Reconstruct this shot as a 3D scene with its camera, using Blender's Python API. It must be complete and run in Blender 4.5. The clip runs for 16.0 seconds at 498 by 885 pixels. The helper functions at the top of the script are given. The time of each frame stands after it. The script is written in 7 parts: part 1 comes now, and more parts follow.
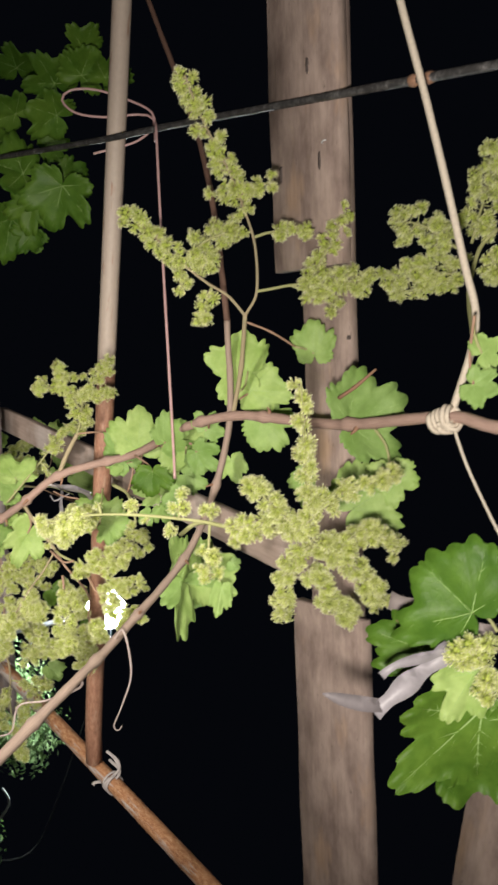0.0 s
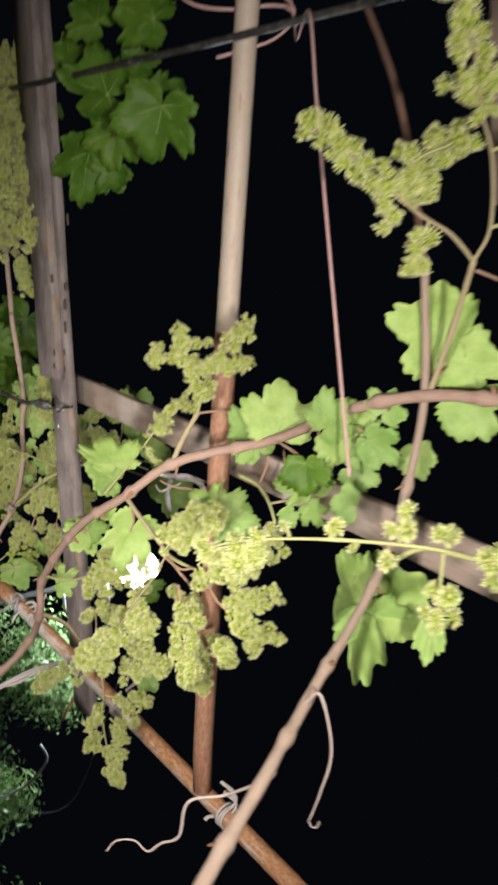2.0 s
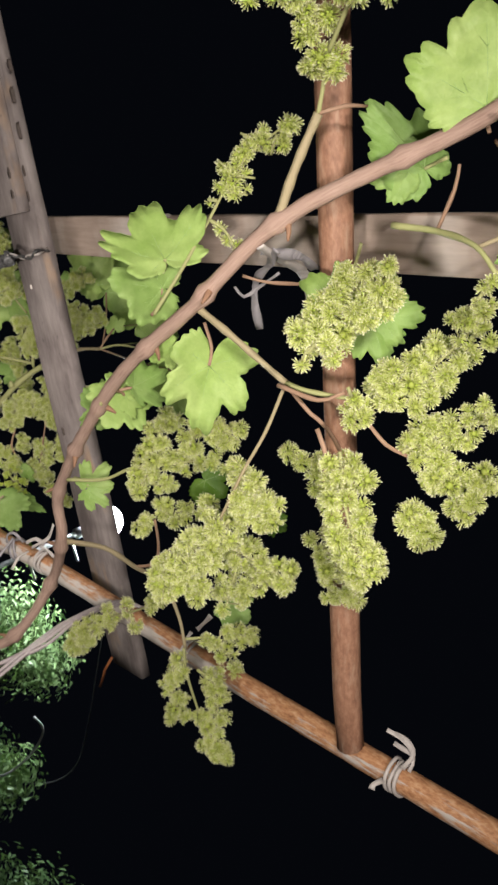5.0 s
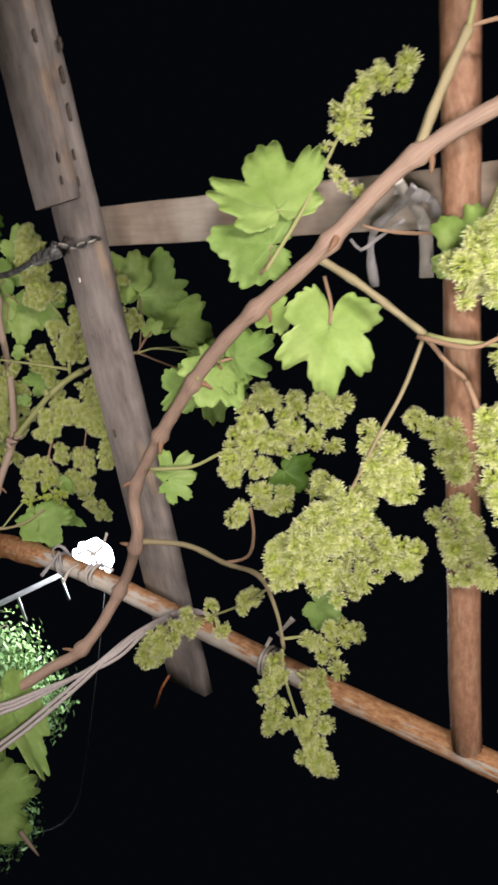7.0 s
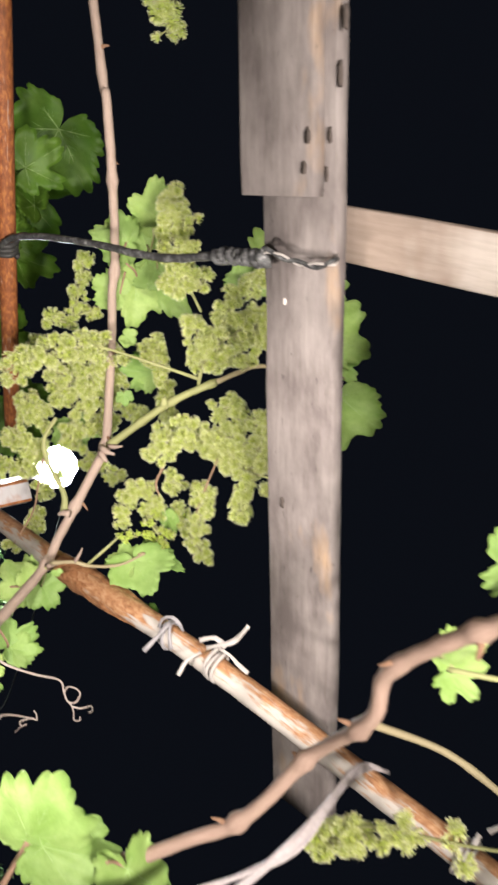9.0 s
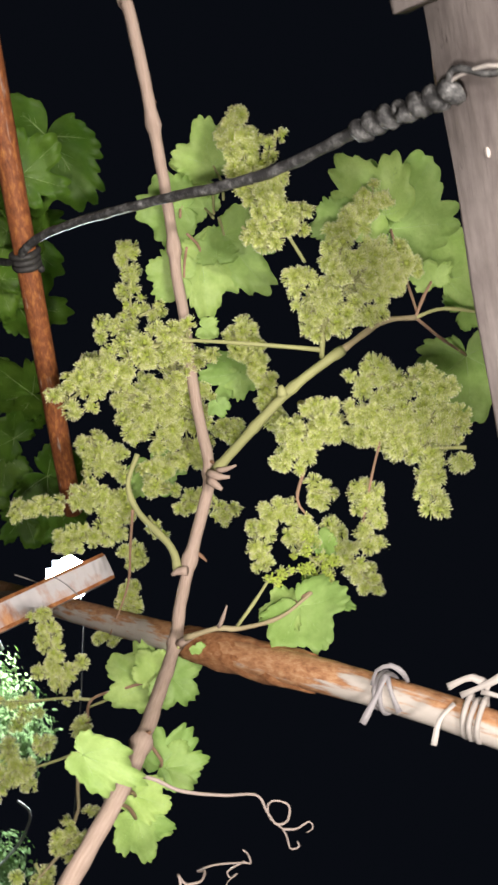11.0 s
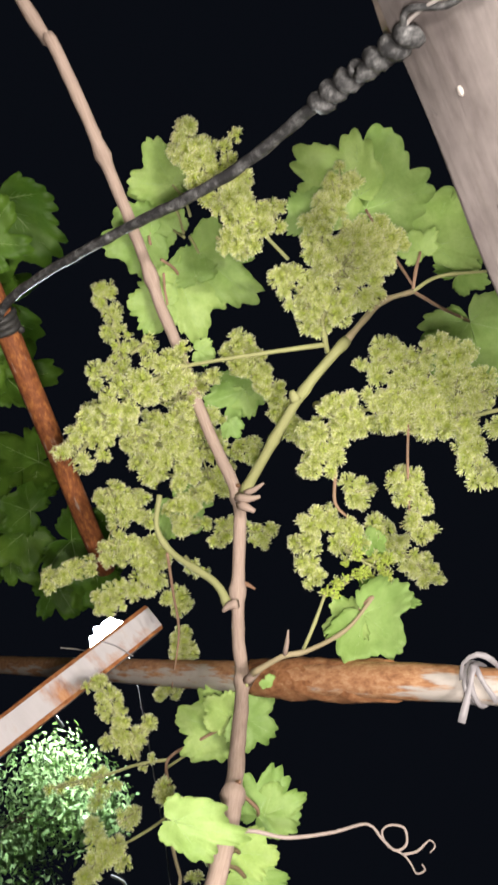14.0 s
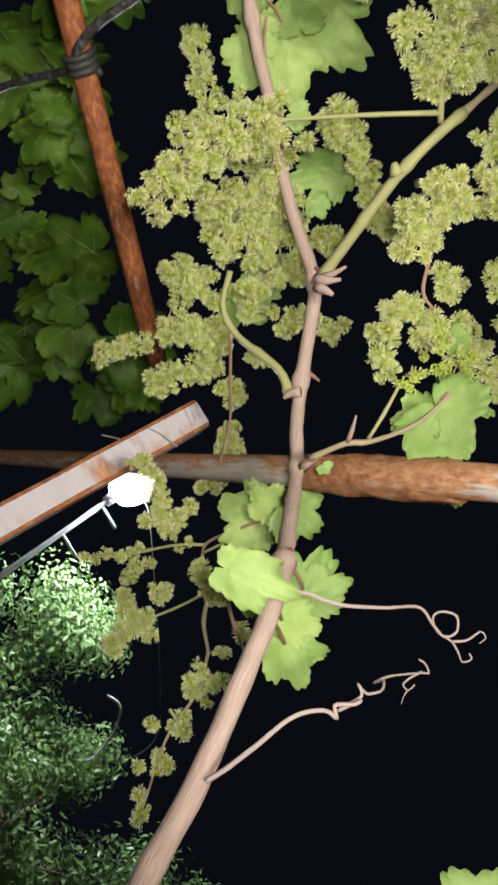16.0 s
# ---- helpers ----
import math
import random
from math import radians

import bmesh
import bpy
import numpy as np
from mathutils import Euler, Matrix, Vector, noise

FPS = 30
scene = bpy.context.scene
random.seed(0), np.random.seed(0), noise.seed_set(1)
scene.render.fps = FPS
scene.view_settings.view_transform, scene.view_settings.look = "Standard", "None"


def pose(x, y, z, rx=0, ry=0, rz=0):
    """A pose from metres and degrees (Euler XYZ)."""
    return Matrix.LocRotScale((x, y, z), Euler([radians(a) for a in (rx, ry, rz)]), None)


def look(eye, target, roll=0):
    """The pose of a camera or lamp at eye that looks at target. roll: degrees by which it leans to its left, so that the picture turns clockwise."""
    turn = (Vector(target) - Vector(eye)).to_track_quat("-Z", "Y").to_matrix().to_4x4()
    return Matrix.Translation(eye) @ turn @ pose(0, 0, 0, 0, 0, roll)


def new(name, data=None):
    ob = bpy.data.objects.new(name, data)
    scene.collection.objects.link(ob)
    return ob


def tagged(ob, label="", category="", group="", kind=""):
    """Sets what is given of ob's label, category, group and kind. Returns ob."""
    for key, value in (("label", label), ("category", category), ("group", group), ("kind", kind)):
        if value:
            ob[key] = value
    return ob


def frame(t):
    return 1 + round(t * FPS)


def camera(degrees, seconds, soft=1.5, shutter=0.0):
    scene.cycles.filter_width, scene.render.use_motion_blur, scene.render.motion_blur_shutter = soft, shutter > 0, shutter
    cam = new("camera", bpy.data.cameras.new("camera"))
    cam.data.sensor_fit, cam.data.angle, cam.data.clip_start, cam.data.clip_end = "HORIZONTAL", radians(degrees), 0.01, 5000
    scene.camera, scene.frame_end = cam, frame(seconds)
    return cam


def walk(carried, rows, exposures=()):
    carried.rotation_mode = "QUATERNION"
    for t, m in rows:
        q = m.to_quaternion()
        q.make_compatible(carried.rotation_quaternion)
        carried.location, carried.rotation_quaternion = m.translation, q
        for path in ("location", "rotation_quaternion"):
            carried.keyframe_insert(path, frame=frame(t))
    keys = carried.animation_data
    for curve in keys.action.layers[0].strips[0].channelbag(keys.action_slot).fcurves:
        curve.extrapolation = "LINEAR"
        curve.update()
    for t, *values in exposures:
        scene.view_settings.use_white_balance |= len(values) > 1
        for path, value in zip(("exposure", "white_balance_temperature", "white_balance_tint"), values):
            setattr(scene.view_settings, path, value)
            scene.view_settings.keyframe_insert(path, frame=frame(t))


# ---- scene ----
cam = camera(33.8, 16.0, soft=2.7, shutter=0.5)
PATH = [
    (0, (0.05, -0.002, 1.571), (0.72, 1.469, 2.75), 83.1),
    (0.5, (0.085, 0.007, 1.572), (0.716, 1.52, 2.718), 83.2),
    (1, (0.086, 0.037, 1.562), (0.703, 1.567, 2.693), 82.9),
    (1.5, (0.089, 0.125, 1.566), (0.753, 1.637, 2.695), 82.3),
    (2, (0.114, 0.25, 1.578), (0.892, 1.711, 2.699), 80.8),
    (2.5, (0.148, 0.353, 1.583), (1.057, 1.751, 2.687), 78.9),
    (3, (0.162, 0.407, 1.59), (1.151, 1.757, 2.685), 77.0),
    (3.5, (0.207, 0.485, 1.603), (1.229, 1.797, 2.715), 74.3),
    (4, (0.3, 0.537, 1.614), (1.293, 1.822, 2.781), 70.7),
    (4.2, (0.334, 0.559, 1.652), (1.312, 1.857, 2.818), 70.3),
    (6.3, (0.422, 0.593, 1.613), (1.228, 1.897, 2.897), 65.4),
    (6.5, (0.434, 0.611, 1.608), (1.241, 1.923, 2.883), 65.7),
    (7, (0.455, 0.666, 1.593), (1.287, 1.977, 2.854), 66.9),
    (7.5, (0.465, 0.708, 1.588), (1.333, 1.998, 2.846), 68.8),
    (8, (0.47, 0.813, 1.578), (1.39, 2.064, 2.838), 70.3),
    (8.5, (0.461, 0.93, 1.608), (1.41, 2.141, 2.886), 71.3),
    (9, (0.438, 1.031, 1.615), (1.43, 2.207, 2.893), 71.6),
    (9.5, (0.456, 1.115, 1.615), (1.421, 2.274, 2.928), 71.7),
    (10, (0.528, 1.205, 1.639), (1.451, 2.375, 2.973), 69.3),
    (10.2, (0.558, 1.229, 1.636), (1.453, 2.408, 2.981), 68.2),
    (12.3, (0.637, 1.258, 1.661), (1.435, 2.507, 3.004), 52.5),
    (12.5, (0.633, 1.262, 1.661), (1.421, 2.513, 3.008), 52.1),
    (13, (0.631, 1.266, 1.661), (1.386, 2.516, 3.028), 51.6),
    (13.5, (0.63, 1.273, 1.66), (1.385, 2.518, 3.032), 51.0),
    (14, (0.639, 1.276, 1.657), (1.415, 2.516, 3.02), 50.8),
    (14.5, (0.653, 1.289, 1.652), (1.501, 2.533, 2.968), 50.9),
    (15, (0.678, 1.299, 1.641), (1.604, 2.545, 2.903), 51.9),
    (15.5, (0.702, 1.311, 1.633), (1.694, 2.557, 2.842), 52.8),
    (16, (0.712, 1.318, 1.63), (1.752, 2.564, 2.799), 53.3),
]
walk(cam, [(t, look(eye, target, roll)) for t, eye, target, roll in PATH],
     [(0.0, 0.3), (0.9, 0.35), (1.5, 0.75), (2.0, 0.5), (3.0, 0.45), (4.0, 0.4), (6.5, 0.35), (7.2, 0.4), (8.0, 1.15), (9.0, 1.6), (10.0, 1.38), (12.5, 1.27), (14.4, 1.42), (15.0, 1.33), (16.0, 1.21)])

# ---- light: night, fixed spots for the torch carried under the pergola, one street lamp ----
world = bpy.data.worlds.new("night")
scene.world = world
world.use_nodes = True
world.node_tree.nodes["Background"].inputs[0].default_value = (0.0012, 0.0015, 0.0024, 1)
world.node_tree.nodes["Background"].inputs[1].default_value = 1.0


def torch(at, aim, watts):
    """Fixed spot standing in for the hand torch at one place of the walk."""
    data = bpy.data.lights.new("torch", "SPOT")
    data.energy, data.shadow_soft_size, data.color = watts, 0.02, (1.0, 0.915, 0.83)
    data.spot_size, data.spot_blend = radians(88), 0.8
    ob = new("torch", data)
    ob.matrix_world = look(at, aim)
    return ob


# all five are lit together, though the torch is a single moving light
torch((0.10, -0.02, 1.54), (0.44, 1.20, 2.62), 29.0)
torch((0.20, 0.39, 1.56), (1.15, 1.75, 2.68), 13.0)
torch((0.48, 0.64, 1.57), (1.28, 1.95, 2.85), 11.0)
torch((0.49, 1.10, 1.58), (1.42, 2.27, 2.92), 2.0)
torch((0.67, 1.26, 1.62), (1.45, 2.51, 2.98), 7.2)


# ---- materials ----
def material(name, rough=0.7, metal=0.0, spec=0.3):
    m = bpy.data.materials.new(name)
    m.use_nodes = True
    n, l = m.node_tree.nodes, m.node_tree.links
    b = n["Principled BSDF"]
    b.inputs["Roughness"].default_value = rough
    b.inputs["Metallic"].default_value = metal
    b.inputs["Specular IOR Level"].default_value = spec
    return m, n, l, b


def ramp(n, stops, mode="LINEAR"):
    r = n.new("ShaderNodeValToRGB")
    r.color_ramp.interpolation = mode
    while len(r.color_ramp.elements) < len(stops):
        r.color_ramp.elements.new(0.5)
    for e, (p, c) in zip(r.color_ramp.elements, stops):
        e.position, e.color = p, (*c, 1)
    return r


def coords(n, l, kind, scale, rot=(0, 0, 0)):
    c, m = n.new("ShaderNodeTexCoord"), n.new("ShaderNodeMapping")
    m.inputs["Scale"].default_value = scale
    m.inputs["Rotation"].default_value = rot
    l.new(c.outputs[kind], m.inputs["Vector"])
    return m.outputs[0]


def noise_tex(n, l, vec, scale, detail=4, rough=0.6):
    t = n.new("ShaderNodeTexNoise")
    t.inputs["Scale"].default_value, t.inputs["Detail"].default_value, t.inputs["Roughness"].default_value = scale, detail, rough
    l.new(vec, t.inputs["Vector"])
    return t.outputs[0]


def mixed(n, l, fac, a, b, mode="MIX"):
    m = n.new("ShaderNodeMix")
    m.data_type, m.blend_type = "RGBA", mode
    for s, v in ((0, fac), (6, a), (7, b)):
        if hasattr(v, "links"):
            l.new(v, m.inputs[s])
        else:
            m.inputs[s].default_value = v if s == 0 else (*v, 1)
    return m.outputs[2]


def bump(n, l, b, height, strength, distance):
    k = n.new("ShaderNodeBump")
    k.inputs["Strength"].default_value, k.inputs["Distance"].default_value = strength, distance
    l.new(height, k.inputs["Height"])
    l.new(k.outputs[0], b.inputs["Normal"])


def wood_material(name, light, dark, tan, bare=0.56, streaks=0.5, lie=(4.5, 1.7, 1)):
    # Weathered wood: cloudy grey with bare tan patches, faint grain and a few dark streaks.
    m, n, l, b = material(name, 0.85, 0, 0.2)
    cloud = noise_tex(n, l, coords(n, l, "UV", (2.2, 1, 1)), 13, 5, 0.62)
    r = ramp(n, ((0.36, dark), (0.52, tuple(0.4 * p + 0.6 * q for p, q in zip(dark, light))), (0.64, light)))
    l.new(cloud, r.inputs[0])
    patch = noise_tex(n, l, coords(n, l, "UV", lie), 3.6, 4, 0.55)
    s = ramp(n, ((bare, (0, 0, 0)), (bare + 0.14, (0.9, 0.9, 0.9))))
    l.new(patch, s.inputs[0])
    c = mixed(n, l, s.outputs[0], r.outputs[0], tan)
    grain = noise_tex(n, l, coords(n, l, "UV", (22, 2.2, 1)), 9, 5, 0.6)
    g = ramp(n, ((0.36, (0.88, 0.87, 0.86)), (0.6, (1.03, 1.02, 1.02))))
    l.new(grain, g.inputs[0])
    c = mixed(n, l, 1.0, c, g.outputs[0], "MULTIPLY")
    split = noise_tex(n, l, coords(n, l, "UV", (20, 5, 1)), 9, 3, 0.6)
    k = ramp(n, ((0.66, (0, 0, 0)), (0.73, (streaks, streaks, streaks))))
    l.new(split, k.inputs[0])
    c = mixed(n, l, k.outputs[0], c, tuple(v * 0.3 for v in dark))
    l.new(c, b.inputs["Base Color"])
    bump(n, l, b, grain, 0.35, 0.0015)
    return m


def rust_material(name, cover, white=(0.62, 0.55, 0.5), rough=0.6, tones=((0.09, 0.028, 0.012), (0.23, 0.075, 0.028), (0.42, 0.17, 0.05))):
    """Flaking white paint over rust; cover: from 0 (bare rust) to 1 (painted)."""
    m, n, l, b = material(name, rough, 0, 0.35)
    fine = noise_tex(n, l, coords(n, l, "UV", (3, 16, 1)), 6, 6, 0.7)
    r = ramp(n, ((0.3, tones[0]), (0.5, tones[1]), (0.68, tones[2])))
    l.new(fine, r.inputs[0])
    flake = noise_tex(n, l, coords(n, l, "UV", (4, 9, 1)), 2.2, 7, 0.62)
    s = ramp(n, ((0.66 - 0.42 * cover, (0, 0, 0)), (0.80 - 0.42 * cover, (1, 1, 1))))
    l.new(flake, s.inputs[0])
    dirt = noise_tex(n, l, coords(n, l, "UV", (2, 12, 1)), 9, 4)
    w = mixed(n, l, dirt, tuple(v * 0.75 for v in white), white)
    l.new(mixed(n, l, s.outputs[0], r.outputs[0], w), b.inputs["Base Color"])
    bump(n, l, b, mixed(n, l, s.outputs[0], fine, (0.9, 0.9, 0.9)), 0.6, 0.0012)
    return m


def patchy_rail_material(name, length, covers, white, tones):
    """Old paint over rust on a long tube; covers: (metres along it, share of paint left)."""
    m, n, l, b = material(name, 0.6, 0, 0.35)
    fine = noise_tex(n, l, coords(n, l, "UV", (3, 16, 1)), 6, 6, 0.7)
    r = ramp(n, ((0.3, tones[0]), (0.5, tones[1]), (0.68, tones[2])))
    l.new(fine, r.inputs[0])
    flake = noise_tex(n, l, coords(n, l, "UV", (5, 8, 1)), 2.4, 7, 0.65)
    uv, split = n.new("ShaderNodeUVMap"), n.new("ShaderNodeSeparateXYZ")
    l.new(uv.outputs[0], split.inputs[0])
    scale = n.new("ShaderNodeMath")
    scale.operation = "DIVIDE"
    scale.inputs[1].default_value = length
    l.new(split.outputs[1], scale.inputs[0])
    left = ramp(n, tuple((s / length, (c, c, c)) for s, c in covers))
    l.new(scale.outputs[0], left.inputs[0])
    add = n.new("ShaderNodeMath")
    add.operation = "MULTIPLY_ADD"
    add.inputs[1].default_value = 0.5
    l.new(left.outputs[0], add.inputs[0])
    l.new(flake, add.inputs[2])
    g, lean, top = n.new("ShaderNodeNewGeometry"), n.new("ShaderNodeSeparateXYZ"), n.new("ShaderNodeMath")
    l.new(g.outputs["Normal"], lean.inputs[0])
    top.operation = "MULTIPLY_ADD"
    top.inputs[1].default_value = -0.22
    l.new(lean.outputs[2], top.inputs[0])
    l.new(add.outputs[0], top.inputs[2])
    add = top
    s = ramp(n, ((0.80, (0, 0, 0)), (0.91, (1, 1, 1))))
    l.new(add.outputs[0], s.inputs[0])
    dirt = noise_tex(n, l, coords(n, l, "UV", (2, 12, 1)), 9, 4)
    w = mixed(n, l, dirt, tuple(v * 0.72 for v in white), white)
    l.new(mixed(n, l, s.outputs[0], r.outputs[0], w), b.inputs["Base Color"])
    bump(n, l, b, mixed(n, l, s.outputs[0], fine, (0.9, 0.9, 0.9)), 0.6, 0.0012)
    return m


def bark_material(name, light, dark, rough=0.75):
    m, n, l, b = material(name, rough, 0, 0.25)
    streak = noise_tex(n, l, coords(n, l, "UV", (9, 22, 1)), 3, 5, 0.6)
    r = ramp(n, ((0.3, dark), (0.65, light)))
    l.new(streak, r.inputs[0])
    spot = noise_tex(n, l, coords(n, l, "Object", (1, 1, 1)), 35, 3)
    l.new(mixed(n, l, spot, r.outputs[0], tuple(0.72 * v for v in light)), b.inputs["Base Color"])
    bump(n, l, b, streak, 0.5, 0.0012)
    return m


def leaf_material(name, deep, pale, through_colour, rough=0.5):
    m, n, l, b = material(name, rough, 0, 0.22)
    patch = noise_tex(n, l, coords(n, l, "Object", (1, 1, 1)), 28, 4)
    r = ramp(n, ((0.3, deep), (0.7, pale)))
    l.new(patch, r.inputs[0])
    info = n.new("ShaderNodeObjectInfo")
    tone = ramp(n, ((0, (0.72, 0.78, 0.7)), (1, (1.12, 1.06, 1.0))))
    l.new(info.outputs["Random"], tone.inputs[0])
    c = mixed(n, l, 1.0, r.outputs[0], tone.outputs[0], "MULTIPLY")
    fine = noise_tex(n, l, coords(n, l, "Object", (1, 1, 1)), 260, 3)
    mottle = ramp(n, ((0.3, (0.80, 0.82, 0.78)), (0.7, (1.12, 1.1, 1.15))))
    l.new(noise_tex(n, l, coords(n, l, "Object", (1, 1, 1)), 95, 5, 0.7), mottle.inputs[0])
    c = mixed(n, l, 1.0, c, mottle.outputs[0], "MULTIPLY")
    l.new(c, b.inputs["Base Color"])
    cells = n.new("ShaderNodeTexVoronoi")
    cells.feature = "DISTANCE_TO_EDGE"
    cells.inputs["Scale"].default_value = 170
    l.new(coords(n, l, "Object", (1, 1, 1)), cells.inputs["Vector"])
    net = ramp(n, ((0.0, (0, 0, 0)), (0.16, (1, 1, 1))))
    l.new(cells.outputs["Distance"], net.inputs[0])
    bump(n, l, b, mixed(n, l, 0.5, net.outputs[0], fine), 0.26, 0.0007)
    t, x = n.new("ShaderNodeBsdfTranslucent"), n.new("ShaderNodeMixShader")
    t.inputs[0].default_value = (*through_colour, 1)
    x.inputs[0].default_value = 0.22
    l.new(b.outputs[0], x.inputs[1])
    l.new(t.outputs[0], x.inputs[2])
    l.new(x.outputs[0], n["Material Output"].inputs[0])
    return m


def blossom_material(name, low, high, rough=0.6):
    m, n, l, b = material(name, rough, 0, 0.25)
    g = n.new("ShaderNodeNewGeometry")
    r = ramp(n, ((0, low), (1, high)))
    l.new(g.outputs["Random Per Island"], r.inputs[0])
    l.new(r.outputs[0], b.inputs["Base Color"])
    t, x = n.new("ShaderNodeBsdfTranslucent"), n.new("ShaderNodeMixShader")
    l.new(r.outputs[0], t.inputs[0])
    x.inputs[0].default_value = 0.5
    l.new(b.outputs[0], x.inputs[1])
    l.new(t.outputs[0], x.inputs[2])
    l.new(x.outputs[0], n["Material Output"].inputs[0])
    return m


def plain_material(name, colour, rough=0.6, vary=0.25, scale=60, spec=0.3, metal=0.0):
    m, n, l, b = material(name, rough, metal, spec)
    f = noise_tex(n, l, coords(n, l, "Object", (1, 1, 1)), scale, 4)
    l.new(mixed(n, l, f, tuple(v * (1 - vary) for v in colour), tuple(min(1, v * (1 + vary)) for v in colour)), b.inputs["Base Color"])
    bump(n, l, b, f, 0.3, 0.001)
    return m


def speckled_material(name, dark, pale):
    m, n, l, b = material(name, 0.5, 0, 0.3)
    f = noise_tex(n, l, coords(n, l, "Object", (1, 1, 1)), 110, 6, 0.75)
    r = ramp(n, ((0.46, dark), (0.6, tuple(v * 0.3 for v in pale)), (0.74, pale)))
    l.new(f, r.inputs[0])
    l.new(r.outputs[0], b.inputs["Base Color"])
    bump(n, l, b, f, 0.5, 0.001)
    return m


def glow_material(name, colour, strength):
    m, n, l, b = material(name)
    b.inputs["Base Color"].default_value = (*colour, 1)
    b.inputs["Emission Color"].default_value = (*colour, 1)
    b.inputs["Emission Strength"].default_value = strength
    return m


WOOD = wood_material("weathered_wood", (0.36, 0.285, 0.245), (0.20, 0.15, 0.13), (0.40, 0.28, 0.195), 0.57, 0.6)
WOOD_GREY = wood_material("grey_wood", (0.262, 0.232, 0.226), (0.15, 0.128, 0.126), (0.38, 0.255, 0.155), 0.56, 0.75)
WOOD_PALE = wood_material("pale_batten", (0.42, 0.335, 0.285), (0.375, 0.295, 0.25), (0.56, 0.50, 0.46), 0.49, 0.1, (1.4, 2.6, 1))
KNOT = plain_material("knot_wood", (0.075, 0.06, 0.054), 0.9, 0.5, 300)
WASH = plain_material("whitewash", (0.50, 0.45, 0.425), 0.9, 0.25, 90)
RUST = rust_material("rusty_tube", 0.12)
BROWN = ((0.17, 0.075, 0.045), (0.30, 0.145, 0.085), (0.43, 0.24, 0.15))
RUST_BROWN = rust_material("brown_tube", 0.3, (0.42, 0.27, 0.19), 0.6, ((0.19, 0.092, 0.06), (0.28, 0.145, 0.092), (0.37, 0.21, 0.14)))
TAN = rust_material("tan_tube", 0.9, (0.50, 0.42, 0.35), 0.55, BROWN)
PAINTED = rust_material("painted_tube", 0.69, (0.54, 0.51, 0.535), 0.5, ((0.20, 0.07, 0.03), (0.38, 0.16, 0.07), (0.5, 0.26, 0.13)))
RAIL = patchy_rail_material("rail_tube", 3.06, ((0, 0.16), (0.86, 0.2), (0.98, 0.42), (1.36, 0.55), (1.40, 0.02), (1.55, 0.0), (1.57, 0.52), (1.75, 0.45), (1.9, 0.3), (3.0, 0.2)), (0.54, 0.49, 0.455), ((0.19, 0.08, 0.04), (0.40, 0.20, 0.10), (0.54, 0.34, 0.20)))
RUST_EDGE = rust_material("rusty_edge", 0.22, (0.62, 0.45, 0.36), 0.65, ((0.16, 0.055, 0.022), (0.34, 0.13, 0.05), (0.52, 0.25, 0.10)))
CRUST = rust_material("rust_crust", 0.02, (0.5, 0.3, 0.2), 0.9, ((0.13, 0.048, 0.02), (0.30, 0.13, 0.055), (0.41, 0.22, 0.11)))
BARK = bark_material("cane_bark", (0.475, 0.365, 0.31), (0.26, 0.18, 0.145))
BARK_RED = bark_material("young_cane_bark", (0.43, 0.30, 0.245), (0.23, 0.14, 0.11))
BARK_BROWN = bark_material("old_bark", (0.33, 0.19, 0.12), (0.17, 0.09, 0.06))
BARK_DARK = bark_material("dark_bark", (0.17, 0.10, 0.075), (0.09, 0.05, 0.035))
BARK_GREY = bark_material("grey_bark", (0.27, 0.235, 0.225), (0.14, 0.115, 0.11))
BARK_DRY = bark_material("dry_cane", (0.34, 0.26, 0.21), (0.20, 0.145, 0.11))
SHOOT = bark_material("green_shoot", (0.40, 0.41, 0.19), (0.27, 0.27, 0.11), 0.55)
RED_STALK = bark_material("red_stalk", (0.40, 0.26, 0.18), (0.27, 0.15, 0.10), 0.55)
SHOOT_TAN = bark_material("ripening_shoot", (0.40, 0.34, 0.21), (0.26, 0.20, 0.12), 0.6)
TENDRIL = bark_material("tendril_skin", (0.45, 0.375, 0.345), (0.31, 0.235, 0.215), 0.55)
LEAF = leaf_material("vine_leaf", (0.245, 0.39, 0.10), (0.37, 0.51, 0.185), (0.25, 0.5, 0.08))
# deep green leaf, with weak light on shaded leaves put into the colour
LEAF_DARK = leaf_material("vine_leaf_dim", (0.066, 0.157, 0.018), (0.132, 0.245, 0.034), (0.17, 0.36, 0.02), 0.47)
VEIN = plain_material("leaf_vein", (0.28, 0.42, 0.14), 0.5, 0.1)
OVARY = blossom_material("flower_green", (0.46, 0.545, 0.11), (0.58, 0.645, 0.17))
FILAMENT = blossom_material("flower_stamen", (0.63, 0.69, 0.235), (0.735, 0.775, 0.35))
STAMEN = blossom_material("flower_cream", (0.88, 0.87, 0.62), (0.96, 0.94, 0.78))
BUD = blossom_material("flower_bud", (0.56, 0.68, 0.12), (0.72, 0.82, 0.22))
CABLE = speckled_material("mottled_rubber", (0.032, 0.032, 0.034), (0.40, 0.40, 0.41))
DARK_CABLE = speckled_material("worn_black_rubber", (0.035, 0.034, 0.034), (0.30, 0.295, 0.29))
BLACK_CABLE = plain_material("black_rubber", (0.035, 0.034, 0.034), 0.55, 0.6, 200, 0.3)
TWINE = plain_material("hemp_twine", (0.47, 0.415, 0.335), 0.9, 0.3, 400)
PINK_WIRE = plain_material("pink_tie_wire", (0.46, 0.29, 0.28), 0.4, 0.25, 150, 0.5)
GREY_TIE = plain_material("grey_plastic_tie", (0.25, 0.235, 0.25), 0.45, 0.25, 150)
